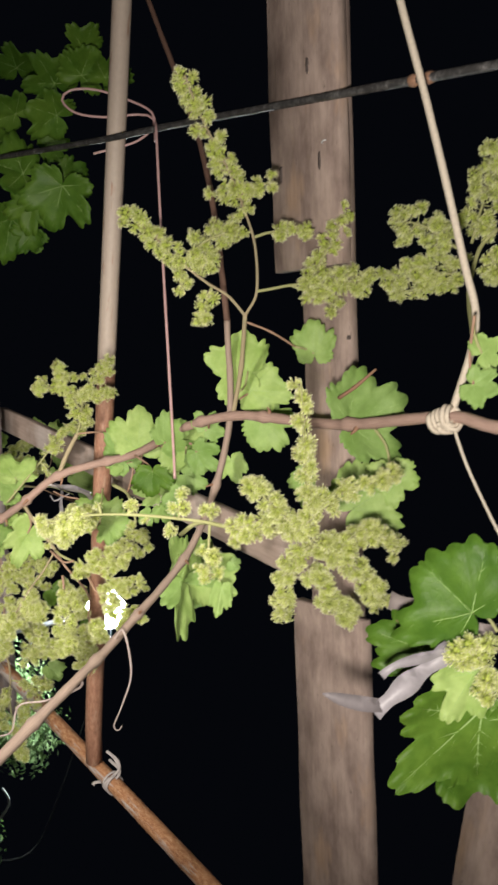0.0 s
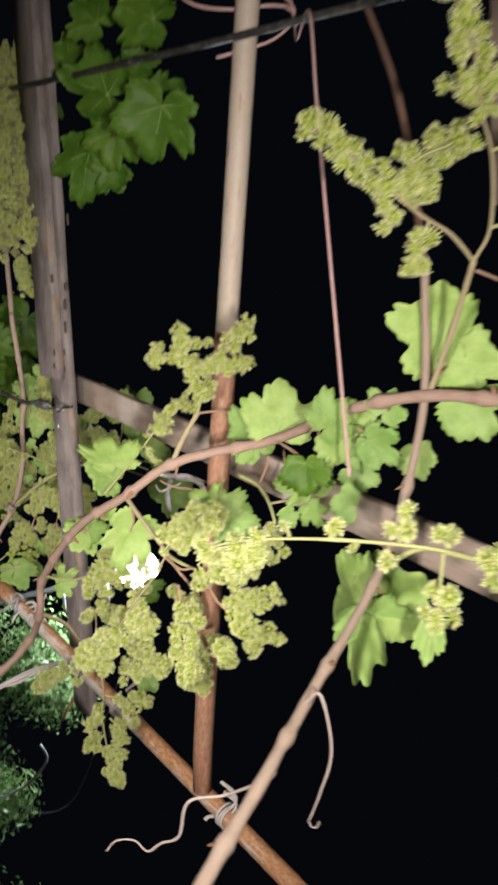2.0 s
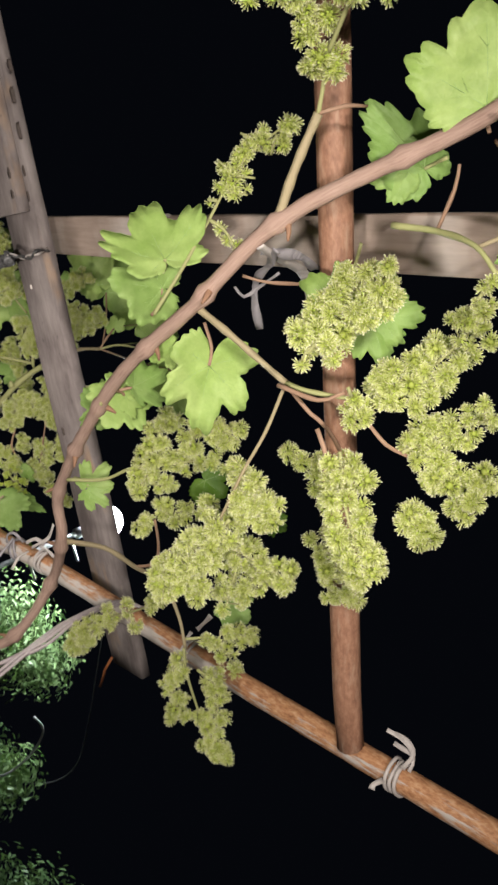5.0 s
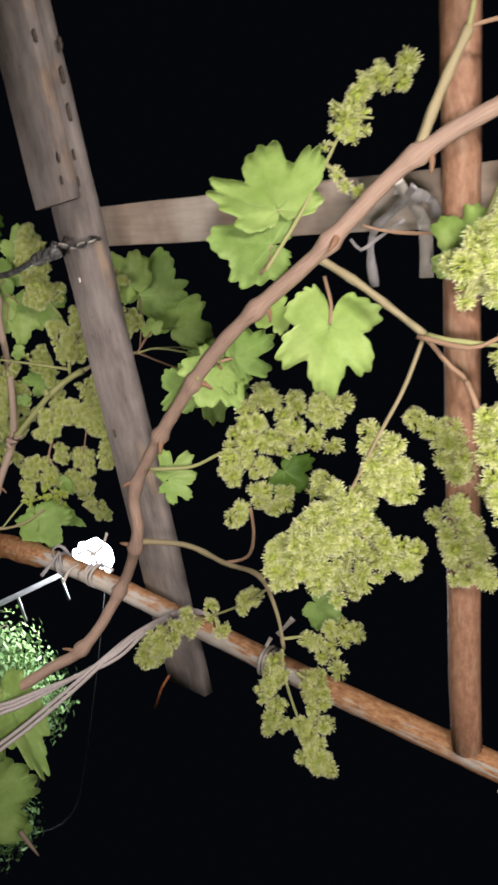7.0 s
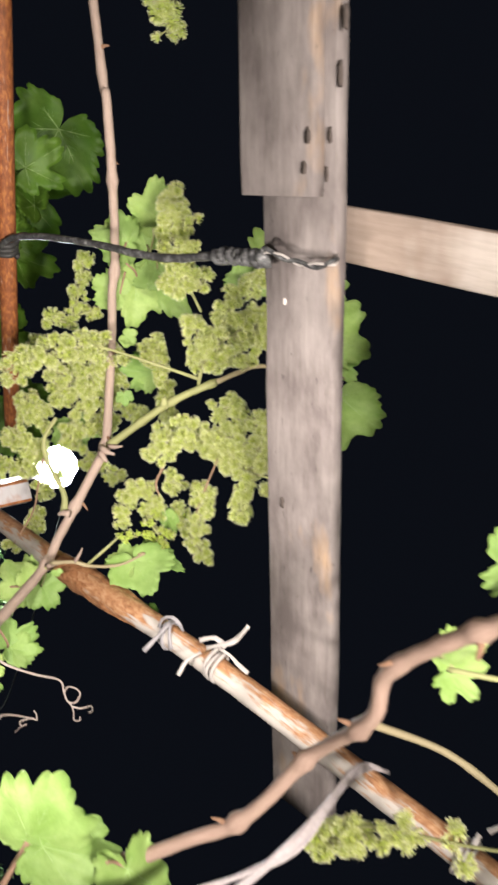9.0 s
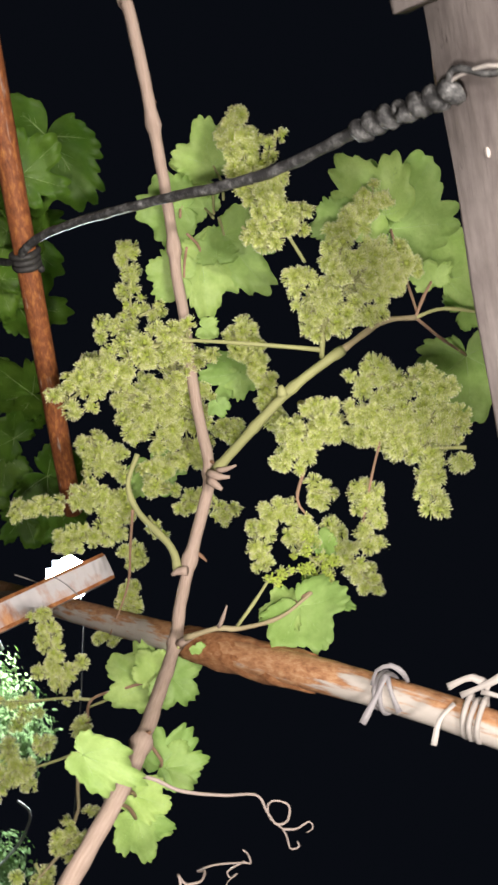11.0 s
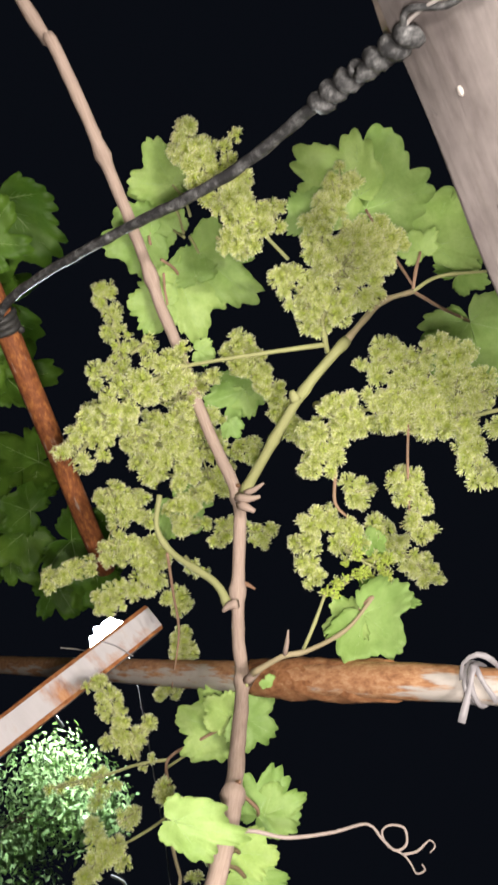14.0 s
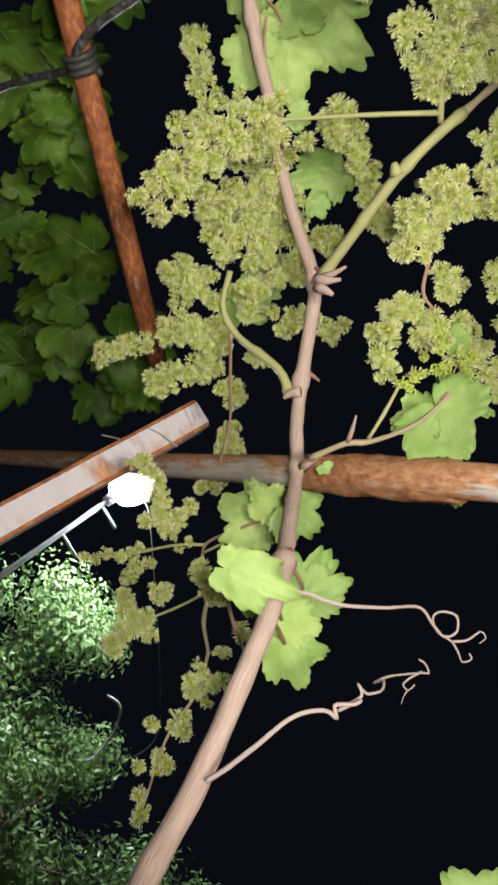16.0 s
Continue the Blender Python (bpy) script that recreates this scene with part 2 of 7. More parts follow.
STRAP = plain_material("dry_strap", (0.15, 0.135, 0.14), 0.6, 0.3, 90)
STRAND = plain_material("pale_wire_strand", (0.42, 0.37, 0.38), 0.5, 0.3, 300)
WHITE_TIE = plain_material("white_plastic_tie", (0.42, 0.385, 0.37), 0.5, 0.2, 150)
STEEL = plain_material("galvanised_steel", (0.5, 0.5, 0.5), 0.4, 0.2, 20, 0.5)
SOIL = plain_material("bare_soil", (0.09, 0.07, 0.05), 0.95, 0.4, 3)
TREE_LEAF = leaf_material("tree_leaf", (0.12, 0.20, 0.085), (0.26, 0.38, 0.19), (0.28, 0.46, 0.12), 0.25)
TRUNK = bark_material("tree_bark", (0.16, 0.12, 0.09), (0.07, 0.05, 0.04), 0.9)
LAMP_GLOW = glow_material("lamp_glow", (0.88, 0.96, 1.0), 240)


# ---- mesh helpers ----
class Build:
    """Collects vertices, faces, face materials and UVs for one mesh."""

    def __init__(self):
        self.v, self.f, self.m, self.uv, self.weld = [], [], [], [], False

    def add(self, verts, faces, mat=0, uvs=None):
        k = len(self.v)
        self.v.extend(tuple(p) for p in verts)
        for i, f in enumerate(faces):
            self.f.append(tuple(k + j for j in f))
            self.m.append(mat)
            self.uv.append(uvs[i] if uvs else None)


def part(name, build, mats, parent=None, label="", base=None, smooth=True):
    """One mesh object from a Build, whose vertices are in world metres, under a thing or a part (or a thing of its own at base)."""
    if parent is not None:
        top = parent
        base = Vector((0, 0, 0))
        while top is not None:
            base = base + top.location
            top = top.parent
    base = Vector(base)
    me = bpy.data.meshes.new(name)
    me.from_pydata([(x - base[0], y - base[1], z - base[2]) for x, y, z in build.v], [], build.f)
    for mt in mats:
        me.materials.append(mt)
    me.polygons.foreach_set("material_index", build.m)
    if smooth:
        me.polygons.foreach_set("use_smooth", [True] * len(build.f))
    if any(u for u in build.uv):
        layer = me.uv_layers.new(name="UVMap")
        flat = []
        for f, u in zip(build.f, build.uv):
            for j in range(len(f)):
                flat.extend(u[j] if u else (0, 0))
        layer.data.foreach_set("uv", flat)
    if build.weld:
        bm = bmesh.new()
        bm.from_mesh(me)
        bmesh.ops.remove_doubles(bm, verts=bm.verts, dist=0.00002)
        bm.to_mesh(me)
        bm.free()
    ob = new(name, me)
    if parent is not None:
        ob.parent = parent
    else:
        ob.location = base
    return tagged(ob, label)


def empty(name, at, label, category, group=""):
    ob = new(name)
    ob.location = at
    return tagged(ob, label, category, group)


def spline(points, step=0.012):
    """A smooth line through the points (Catmull-Rom), as a list of vectors."""
    p = [Vector(q) for q in points]
    p = [p[0] * 2 - p[1]] + p + [p[-1] * 2 - p[-2]]
    out = []
    for a, b, c, d in zip(p, p[1:], p[2:], p[3:]):
        n = max(2, int((c - b).length / step))
        for i in range(n):
            t = i / n
            out.append(0.5 * (2 * b + (c - a) * t + (2 * a - 5 * b + 4 * c - d) * t * t + (3 * b - a - 3 * c + d) * t ** 3))
    out.append(p[-2])
    return out


def tube(build, line, radius, sides=10, mat=0, rough=0.0, seed=0, nodes=(), cap=True, node_gain=0.5):
    """A tube along a line; radius: a number or a function of 0..1; nodes: places (0..1) where it swells."""
    n = len(line)
    lengths = [0.0]
    for a, b in zip(line, line[1:]):
        lengths.append(lengths[-1] + (b - a).length)
    total = max(lengths[-1], 1e-6)
    side = None
    verts, faces, uvs = [], [], []
    for i, p in enumerate(line):
        t = (line[min(i + 1, n - 1)] - line[max(i - 1, 0)]).normalized()
        if side is None:
            side = t.orthogonal().normalized()
        side = (side - t * side.dot(t)).normalized()
        up = t.cross(side)
        s = lengths[i] / total
        r = radius(s) if callable(radius) else radius
        for k in nodes:
            r *= 1 + node_gain * math.exp(-((s - k) * total / 0.006) ** 2)
        for j in range(sides):
            a = 2 * math.pi * j / sides
            q = r
            if rough:
                q *= 1 + rough * noise.noise((p + side * math.cos(a) * r * 2 + up * math.sin(a) * r * 2) * 60 + Vector((seed, 0, 0)))
            verts.append(p + side * (q * math.cos(a)) + up * (q * math.sin(a)))
    for i in range(n - 1):
        for j in range(sides):
            k = (j + 1) % sides
            faces.append((i * sides + j, i * sides + k, (i + 1) * sides + k, (i + 1) * sides + j))
            u0, u1, v0, v1 = j / sides, (j + 1) / sides, lengths[i], lengths[i + 1]
            uvs.append(((u0, v0), (u1, v0), (u1, v1), (u0, v1)))
    if cap:
        faces += [tuple(range(sides - 1, -1, -1)), tuple((n - 1) * sides + j for j in range(sides))]
        uvs += [None, None]
    build.add(verts, faces, mat, uvs)


def timber(build, a, b, width, thick, seed=0, up=(0, 0, 1), worn=0.0016, mat=0):
    """A worn plank from a to b: width across, thick along up; edges rounded and uneven."""
    a, b, up = Vector(a), Vector(b), Vector(up)
    t = (b - a).normalized()
    side = t.cross(up).normalized()
    up = side.cross(t)
    w, h, c = width / 2, thick / 2, min(width, thick) * 0.09
    ring = [(-w + c, -h), (0, -h), (w - c, -h), (w, -h + c), (w, h - c), (w - c, h), (-w + c, h), (-w, h - c), (-w, -h + c)]
    n = max(2, int((b - a).length / 0.03))
    verts, faces, uvs = [], [], []
    round_len = [0.0]
    for p, q in zip(ring, ring[1:] + ring[:1]):
        round_len.append(round_len[-1] + math.dist(p, q))
    for i in range(n + 1):
        p = a.lerp(b, i / n)
        for j, (x, y) in enumerate(ring):
            d = noise.noise(Vector((i * 0.31 + seed * 7.7, j * 1.7, seed))) * worn
            e = 0.985 if i in (0, n) else 1
            verts.append(p + side * (x * e + d) + up * (y * e + d * 0.6))
    m, length = len(ring), (b - a).length
    for i in range(n):
        for j in range(m):
            k = (j + 1) % m
            faces.append((i * m + j, i * m + k, (i + 1) * m + k, (i + 1) * m + j))
            v0, v1 = i / n * length + seed, (i + 1) / n * length + seed
            uvs.append(((round_len[j], v0), (round_len[j + 1], v0), (round_len[j + 1], v1), (round_len[j], v1)))
    faces += [tuple(range(m - 1, -1, -1)), tuple(n * m + j for j in range(m))]
    uvs += [[(x, y + seed) for x, y in reversed(ring)], [(x, y + seed) for x, y in ring]]
    build.add(verts, faces, mat, uvs)


def square_tube(build, a, b, size, facing, seed=0):
    """A hollow square steel tube, one face towards facing; slot 0 its faces, slot 1 the worn edges, the end and the inside."""
    a, b = Vector(a), Vector(b)
    t = (b - a).normalized()
    f = Vector(facing)
    f = (f - t * f.dot(t)).normalized()
    g = t.cross(f)
    w, c, inner = size / 2, size * 0.12, size / 2 - 0.0022
    ring = [(-w + c, -w), (w - c, -w), (w, -w + c), (w, w - c), (w - c, w), (-w + c, w), (-w, w - c), (-w, -w + c)]
    n = int((b - a).length / 0.02)
    at = [a.lerp(b, i / n) for i in range(n + 1)]
    for j in range(8):
        p, q = ring[j], ring[(j + 1) % 8]
        verts, faces, uvs = [], [], []
        for i, o in enumerate(at):
            for k, (x, y) in enumerate((p, q)):
                d = noise.noise(Vector((i * 0.4 + seed, (j + k) % 8 * 1.9, 3))) * 0.0007
                verts.append(o + g * (x + d) + f * (y + d))
        for i in range(n):
            faces.append((2 * i, 2 * i + 1, 2 * i + 3, 2 * i + 2))
            uvs.append([(j * 0.1, i * 0.02), (j * 0.1 + size, i * 0.02), (j * 0.1 + size, i * 0.02 + 0.02), (j * 0.1, i * 0.02 + 0.02)])
        build.add(verts, faces, j % 2, uvs)
    build.weld = True
    hole = [(-inner, -inner), (inner, -inner), (inner, inner), (-inner, inner)]
    for end, way in ((a, 1), (b, -1)):
        for j in range(4):
            k = (j + 1) % 4
            o1, o2 = ring[(2 * j + 0) % 8], ring[(2 * j + 1) % 8]
            o3 = ring[(2 * j + 2) % 8]
            pt = lambda q, s=0.0: end + g * q[0] + f * q[1] + t * (s * way)
            build.add([pt(o1), pt(o2), pt(hole[k]), pt(hole[j])], [(0, 1, 2, 3)], 1)
            build.add([pt(o2), pt(o3), pt(hole[k])], [(0, 1, 2)], 1)
            build.add([pt(hole[j]), pt(hole[k]), pt(hole[k], 0.06), pt(hole[j], 0.06)], [(0, 1, 2, 3)], 1)


# ---- the vine's parts ----
def leaf_edge(a, phase, lobes, back, skew):
    """The leaf's radius by the angle from its tip (a, in radians): lobes, blunt uneven teeth, a notch at the stalk."""
    d = abs(a)
    side = 1 + skew * (1 if a > 0 else -1)
    r = 1.0 - 0.06 * d - 0.035 * d * d
    for centre, wide, deep in ((0.52 + 0.1 * skew, 0.15, 0.46), (1.5, 0.15, 0.38)):
        r *= 1 - min(0.75, deep * lobes * side) * math.exp(-((a * (1 if a > 0 else -1) - centre) / wide) ** 2)
    r *= 1 + 0.05 * math.cos(d * 6.2)
    if d > 1.5:
        r *= 1 - (1 - back) * min(1.0, (d - 1.5) / 0.9)
    if d > 2.62:
        r *= max(0.06, 1 - ((d - 2.62) / 0.50) ** 1.4)
    saw = (d * 4.0 + phase + 0.4 * math.sin(a * 2.3 + phase * 20)) % 1.0
    tooth = 1 - abs(2 * saw ** 0.85 - 1) ** 1.7
    return r * (0.92 + (0.12 + 0.06 * math.sin(a * 4.1 + phase * 30)) * tooth + 0.03 * math.sin(a * 7 + phase * 9))


def leaf(vine, joint, tip, facing, seed, width=1.0, lobes=0.5, dark=False, fold=0.15, back=0.8, stalk=None):
    """A vine leaf: blade with two skins, veins, stalk. joint: where the stalk meets it."""
    rng = random.Random(seed)
    joint, tip, facing = Vector(joint), Vector(tip), Vector(facing).normalized()
    y = tip - joint
    size = y.length
    y.normalize()
    z = (facing - y * facing.dot(y)).normalized()
    x = y.cross(z)
    phase, wave, skew = rng.random(), rng.uniform(0, 9), rng.uniform(-0.5, 0.5)
    rings, spokes = 4, 120

    def surface(u, v):
        rr = math.hypot(u, v)
        ang = math.atan2(u, v)
        h = -fold * 0.9 * rr * rr - fold * abs(u) * 0.5
        h += 0.014 * rr * math.cos(ang * 6.4) + 0.07 * rr * rr * math.sin(ang * 3 + wave) + 0.06 * noise.noise(Vector((u * 3 + wave, v * 3, seed)))
        return joint + x * (u * size * width) + y * (v * size) + z * (h * size)

    b = Build()
    top, under = [], []
    thick = 0.00045
    for i in range(rings + 1):
        for j in range(spokes):
            a = -math.pi + 2 * math.pi * j / spokes
            r = leaf_edge(a, phase, lobes, back, skew)
            q = i / rings
            p = surface(math.sin(a) * r * q, math.cos(a) * r * q)
            top.append(p + z * thick)
            under.append(p - z * thick * (0.0 if i == rings else 1.0))
    faces = []
    n = (rings + 1) * spokes
    for i in range(rings):
        for j in range(spokes - 1):
            k = j + 1
            q = (i * spokes + j, i * spokes + k, (i + 1) * spokes + k, (i + 1) * spokes + j)
            if i == 0:
                q = q[1:]
            faces.append(q[::-1])
            faces.append(tuple(n + w for w in q))
    for j in range(spokes - 1):
        o = rings * spokes
        faces.append((o + j, o + j + 1, n + o + j + 1, n + o + j))
    b.add(top + under, faces, 0)
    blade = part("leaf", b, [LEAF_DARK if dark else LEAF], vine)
    vb = Build()
    for centre, reach in ((0, 0.93), (0.98, 0.8), (-0.98, 0.8), (1.95, 0.62 * back), (-1.95, 0.62 * back)):
        main = [surface(math.sin(centre) * reach * s, math.cos(centre) * reach * s) + z * 0.0004 for s in (0, 0.2, 0.4, 0.6, 0.8, 1.0)]
        tube(vb, main, lambda s: size * (0.0062 * (1 - s) + 0.0012), 5)
        for s in (0.28, 0.46, 0.64, 0.8):
            for way in (-1, 1):
                c = centre + way * 0.62
                sx, sy = math.sin(centre) * reach * s, math.cos(centre) * reach * s
                ln = 0.30 * reach * (1.1 - s)
                side = [surface(sx + math.sin(c) * ln * k, sy + math.cos(c) * ln * k) + z * 0.0003 for k in (0, 0.5, 1)]
                tube(vb, side, lambda s: size * (0.0018 * (1 - s) + 0.0008), 4)
    part("venation", vb, [VEIN], blade, "pale raised leaf veins")
    if stalk is not None:
        pb = Build()
        s = Vector(stalk)
        mid = (s + joint) / 2 - z * 0.006 + x * rng.uniform(-0.006, 0.006)
        tube(pb, spline([s, mid, joint], 0.006), 0.0013, 6)
        part("petiole", pb, [RED_STALK if rng.random() < 0.6 else SHOOT], blade, "thin reddish leaf stalk")
    return blade


def flower_template(kind):
    """One open flower (ovary, five club-tipped stamens) or one closed bud: vertices, triangles, materials. Axis +z, sizes in mm."""
    v, f, m = [], [], []

    def ball(c, rx, rz, mat, sides=4):
        k = len(v)
        v.extend([(c[0], c[1], c[2] - rz), (c[0], c[1], c[2] + rz)])
        for j in range(sides):
            a = 2 * math.pi * j / sides
            v.append((c[0] + rx * math.cos(a), c[1] + rx * math.sin(a), c[2]))
        for j in range(sides):
            p, q = k + 2 + j, k + 2 + (j + 1) % sides
            f.extend([(k, q, p), (k + 1, p, q)])
            m.extend([mat, mat])

    def stamen(a, b, r, turn):
        a, b = Vector(a), Vector(b)
        t = (b - a).normalized()
        s = t.orthogonal()
        s = (s * math.cos(turn) + t.cross(s) * math.sin(turn)) * r
        k, c = len(v), a.lerp(b, 0.82) + t.cross(s) * 0.5
        v.extend([tuple(a), tuple(c + s), tuple(c - s), tuple(b)])
        f.extend([(k, k + 2, k + 1), (k + 1, k + 2, k + 3)])
        m.extend([1, 2])

    if kind == "heart":
        ball((0, 0, 0), 0.36, 0.38, 0, 6)
    elif kind == "bud":
        ball((0, 0, -1.2), 0.35, 1.4, 0, 4)
        ball((0, 0, 0.9), 1.2, 1.55, 0, 5)
    else:
        ball((0, 0, 0.2), 0.62, 1.2, 0, 4)
        for j in range(6):
            a = 2 * math.pi * j / 6 + 0.3
            reach = 1.7 + 0.5 * (j % 3)
            stamen((0.15 * math.cos(a), 0.15 * math.sin(a), -0.3), (reach * math.cos(a), reach * math.sin(a), 4.4 - 0.9 * (j % 3)), 0.31, j * 1.3)
    return np.array(v) * 0.001, np.array(f), np.array(m)


FLOWER, CLOSED, HEART = flower_template("open"), flower_template("bud"), flower_template("heart")


def scatter(name, places, axes, sizes, template, mats, parent):
    """Many small flowers in one mesh."""
    v, f, m = template
    k = len(places)
    axes = axes / np.linalg.norm(axes, axis=1, keepdims=True)
    ref = np.where(np.abs(axes[:, 2:3]) > 0.9, np.array([[1.0, 0, 0]]), np.array([[0, 0, 1.0]]))
    s = np.cross(ref, axes)
    s /= np.linalg.norm(s, axis=1, keepdims=True)
    w = np.cross(axes, s)
    roll = np.random.RandomState(k).uniform(0, 2 * math.pi, (k, 1))
    s, w = s * np.cos(roll) + w * np.sin(roll), w * np.cos(roll) - s * np.sin(roll)
    verts = places[:, None, :] + sizes[:, None, None] * (v[None, :, 0:1] * s[:, None] + v[None, :, 1:2] * w[:, None] + v[None, :, 2:3] * axes[:, None])
    tris = (f[None] + (np.arange(k) * len(v))[:, None, None]).reshape(-1, 3)
    base = np.zeros(3)
    top = parent
    while top is not None:
        base += np.array(top.location)
        top = top.parent
    verts = (verts - base).reshape(-1, 3)
    me = bpy.data.meshes.new(name)
    me.vertices.add(len(verts))
    me.vertices.foreach_set("co", verts.ravel())
    me.loops.add(tris.size)
    me.loops.foreach_set("vertex_index", tris.ravel().astype(np.int32))
    me.polygons.add(len(tris))
    me.polygons.foreach_set("loop_start", np.arange(0, tris.size, 3, dtype=np.int32))
    for mt in mats:
        me.materials.append(mt)
    me.polygons.foreach_set("material_index", np.tile(m, k).astype(np.int32))
    me.update(calc_edges=True)
    me.validate()
    ob = new(name, me)
    ob.parent = parent
    return ob


def raceme(vine, line, width, seed, bare=0.05, buds=0.1, density=1.0, knobs=0.3, mat=None, label=""):
    """A flower cluster: a main stalk through the points, short side stalks, and round tufts of flowers that run together; knobs: how far apart the tufts stand."""
    rng = random.Random(seed)
    path = spline(line, 0.003)
    b = Build()
    tube(b, path, lambda s: 0.0014 * (1.15 - 0.6 * s), 6)
    lengths = [0.0]
    for p, q in zip(path, path[1:]):
        lengths.append(lengths[-1] + (q - p).length)
    total = lengths[-1]
    places, axes, cores = [], [], []

    def at(s):
        k = 0
        while k < len(lengths) - 2 and lengths[k + 1] < s:
            k += 1
        u = (s - lengths[k]) / max(1e-6, lengths[k + 1] - lengths[k])
        return path[k].lerp(path[k + 1], min(1.0, max(0.0, u))), (path[k + 1] - path[k]).normalized()

    def tuft(c, r):
        cores.append((c, r))
        for _ in range(max(9, int(density * 40 * (r / 0.0085) ** 2))):
            d = Vector((rng.gauss(0, 1), rng.gauss(0, 1), rng.gauss(0, 1))).normalized()
            places.append(c + d * max(0.0008, (r - 0.0036) * (0.5 + 0.55 * rng.random() ** 0.5)))
            axes.append(d + Vector((rng.uniform(-0.4, 0.4), rng.uniform(-0.4, 0.4), rng.uniform(-0.4, 0.4))))

    half = width / 2
    size = min(0.0088, max(0.0052, half * 0.8))
    first, last = bare * total + size * 0.4, total - size * 0.5
    count = max(1, int((last - first) / (size * (0.6 + 1.6 * knobs))) + 1)
    turn = rng.uniform(0, 6)
    for i in range(count):
        ring = max(1, int((half - size) / 0.0030 + 1.2))
        for k in range(ring):
            s = first + (last - first) * ((i + rng.uniform(-0.4, 0.4)) / (count - 1) if count > 1 else 0.5)
            p, t = at(min(last, max(first, s)))
            o = t.orthogonal().normalized()
            turn += 2.4 + rng.uniform(-0.5, 0.5)
            out = (o * math.cos(turn) + t.cross(o) * math.sin(turn) + t * rng.uniform(-0.3, 0.6)).normalized()
            r = size * rng.uniform(0.62, 1.08)
            reach = max(0.0022, half - r + 0.0006) * rng.uniform(0.6, 1.1)
            end = p + out * reach
            if reach > 0.0025:
                tube(b, [p, p.lerp(end, 0.5) + Vector((0, 0, -0.0006)), end], 0.0007, 4, cap=False)
            tuft(end, r)
    cluster = part("inflorescence", b, [mat or SHOOT], vine, label or "yellow-green grape flower cluster in bloom")
    places, axes = np.array(places), np.array(axes)
    pick = np.array([rng.random() < buds for _ in places])
    sizes = np.array([rng.uniform(0.9, 1.25) for _ in places])
    for mask, template, name, mats in ((~pick, FLOWER, "blossom", [OVARY, FILAMENT, STAMEN]), (pick, CLOSED, "bud_mass", [BUD])):
        if mask.sum() > 2:
            tagged(scatter(name, places[mask], axes[mask], sizes[mask] * (0.8 if name == "bud_mass" else 1.0), template, mats, cluster), kind="stuff")
    hearts = [c for c, _ in cores]
    tagged(scatter("bud_heart", np.array(hearts), np.array([(0.1, 0.2, 1.0)] * len(hearts)), np.array([r * 1000 for _, r in cores]), HEART, [OVARY], cluster), kind="stuff")
    return cluster


def cane(vine, line, thick, thin, seed, mat=None, nodes=(), name="cane", label="", rough=0.16, sides=14, gain=0.48, curve=1.0):
    """A woody shoot through the points, swollen at its nodes, with a short dry bud spur at each."""
    rng = random.Random(seed)
    b = Build()
    path = spline(line, 0.006)
    width = lambda s: thick + (thin - thick) * s ** curve
    tube(b, path, width, sides, rough=rough, seed=seed, nodes=nodes, node_gain=gain)
    ob = part(name, b, [mat or BARK], vine, label)
    if name == "cane" and len(nodes) > 2:
        for s in nodes:
            k = int(s * (len(path) - 1))
            t = (path[k + 1] - path[k]).normalized()
            o = t.orthogonal().normalized()
            a = rng.uniform(0, 6.28)
            out = o * math.cos(a) + t.cross(o) * math.sin(a) + t * rng.uniform(-0.3, 0.6)
            r = width(s)
            sb = Build()
            tube(sb, spline([path[k] + out * r * 0.5, path[k] + out * (r + 0.003), path[k] + out * (r + rng.uniform(0.005, 0.010)) + t * 0.002], 0.0015), lambda q: r * (0.55 - 0.4 * q), 7, rough=0.3, seed=k)
            part("spur", sb, [BARK_BROWN], ob, "short dry bud spur")
    return ob


def stalk(vine, line, thick, thin, seed, mat=None, name="shoot", label="", nodes=()):
    return cane(vine, line, thick, thin, seed, mat or SHOOT, nodes=nodes or (0.5,), name=name, label=label, rough=0.08, sides=10, gain=0.26)


def tendril(vine, line, coils, seed, radius=0.0011, coil=0.0075):
    """A tendril: a smooth reach, then coils round its own way; coils: how many turns at the end."""
    rng = random.Random(seed)
    path = spline(line, 0.003)
    n = len(path)
    out = []
    for i, p in enumerate(path):
        s = i / (n - 1)
        if s > 0.55 and coils:
            k = (s - 0.55) / 0.45
            t = (path[min(i + 1, n - 1)] - path[max(i - 1, 0)]).normalized()
            o = t.orthogonal().normalized()
            a = coils * 2 * math.pi * k
            r = coil * min(1, k * 3) * (1 - 0.45 * k)
            p = p + (o * math.cos(a) + t.cross(o) * math.sin(a)) * r
        out.append(p)
    fine = spline(out[::1], 0.002)
    b = Build()
    tube(b, fine, lambda s: radius * (1.25 - 0.75 * s), 6, rough=0.08, seed=seed)
    return part("tendril", b, [TENDRIL], vine, "curled pinkish dry tendril")


# ---- the pergola ----
def beam(name, label, pieces, mat, base, category="beam"):
    ob = empty(name, base, label, category)
    for i, (nm, a, b, w, h, seed) in enumerate(pieces):
        bd = Build()
        timber(bd, a, b, w, h, seed)
        part(nm, bd, [mat], ob)
    return ob


ground = Build()
N = 24
for i in range(N):
    for j in range(N):
        def gp(a, b):
            r = lambda t: math.copysign(abs(t) ** 2.6, t) * 600
            x, y = r(2 * a / N - 1), r(2 * b / N - 1)
            return (x, y, 0.0)
        ground.add([gp(i, j), gp(i + 1, j), gp(i + 1, j + 1), gp(i, j + 1)], [(0, 1, 2, 3)])
tagged(part("ground", ground, [SOIL], None, "dark bare soil at night", (0, 0, 0)), category="ground", kind="structure")

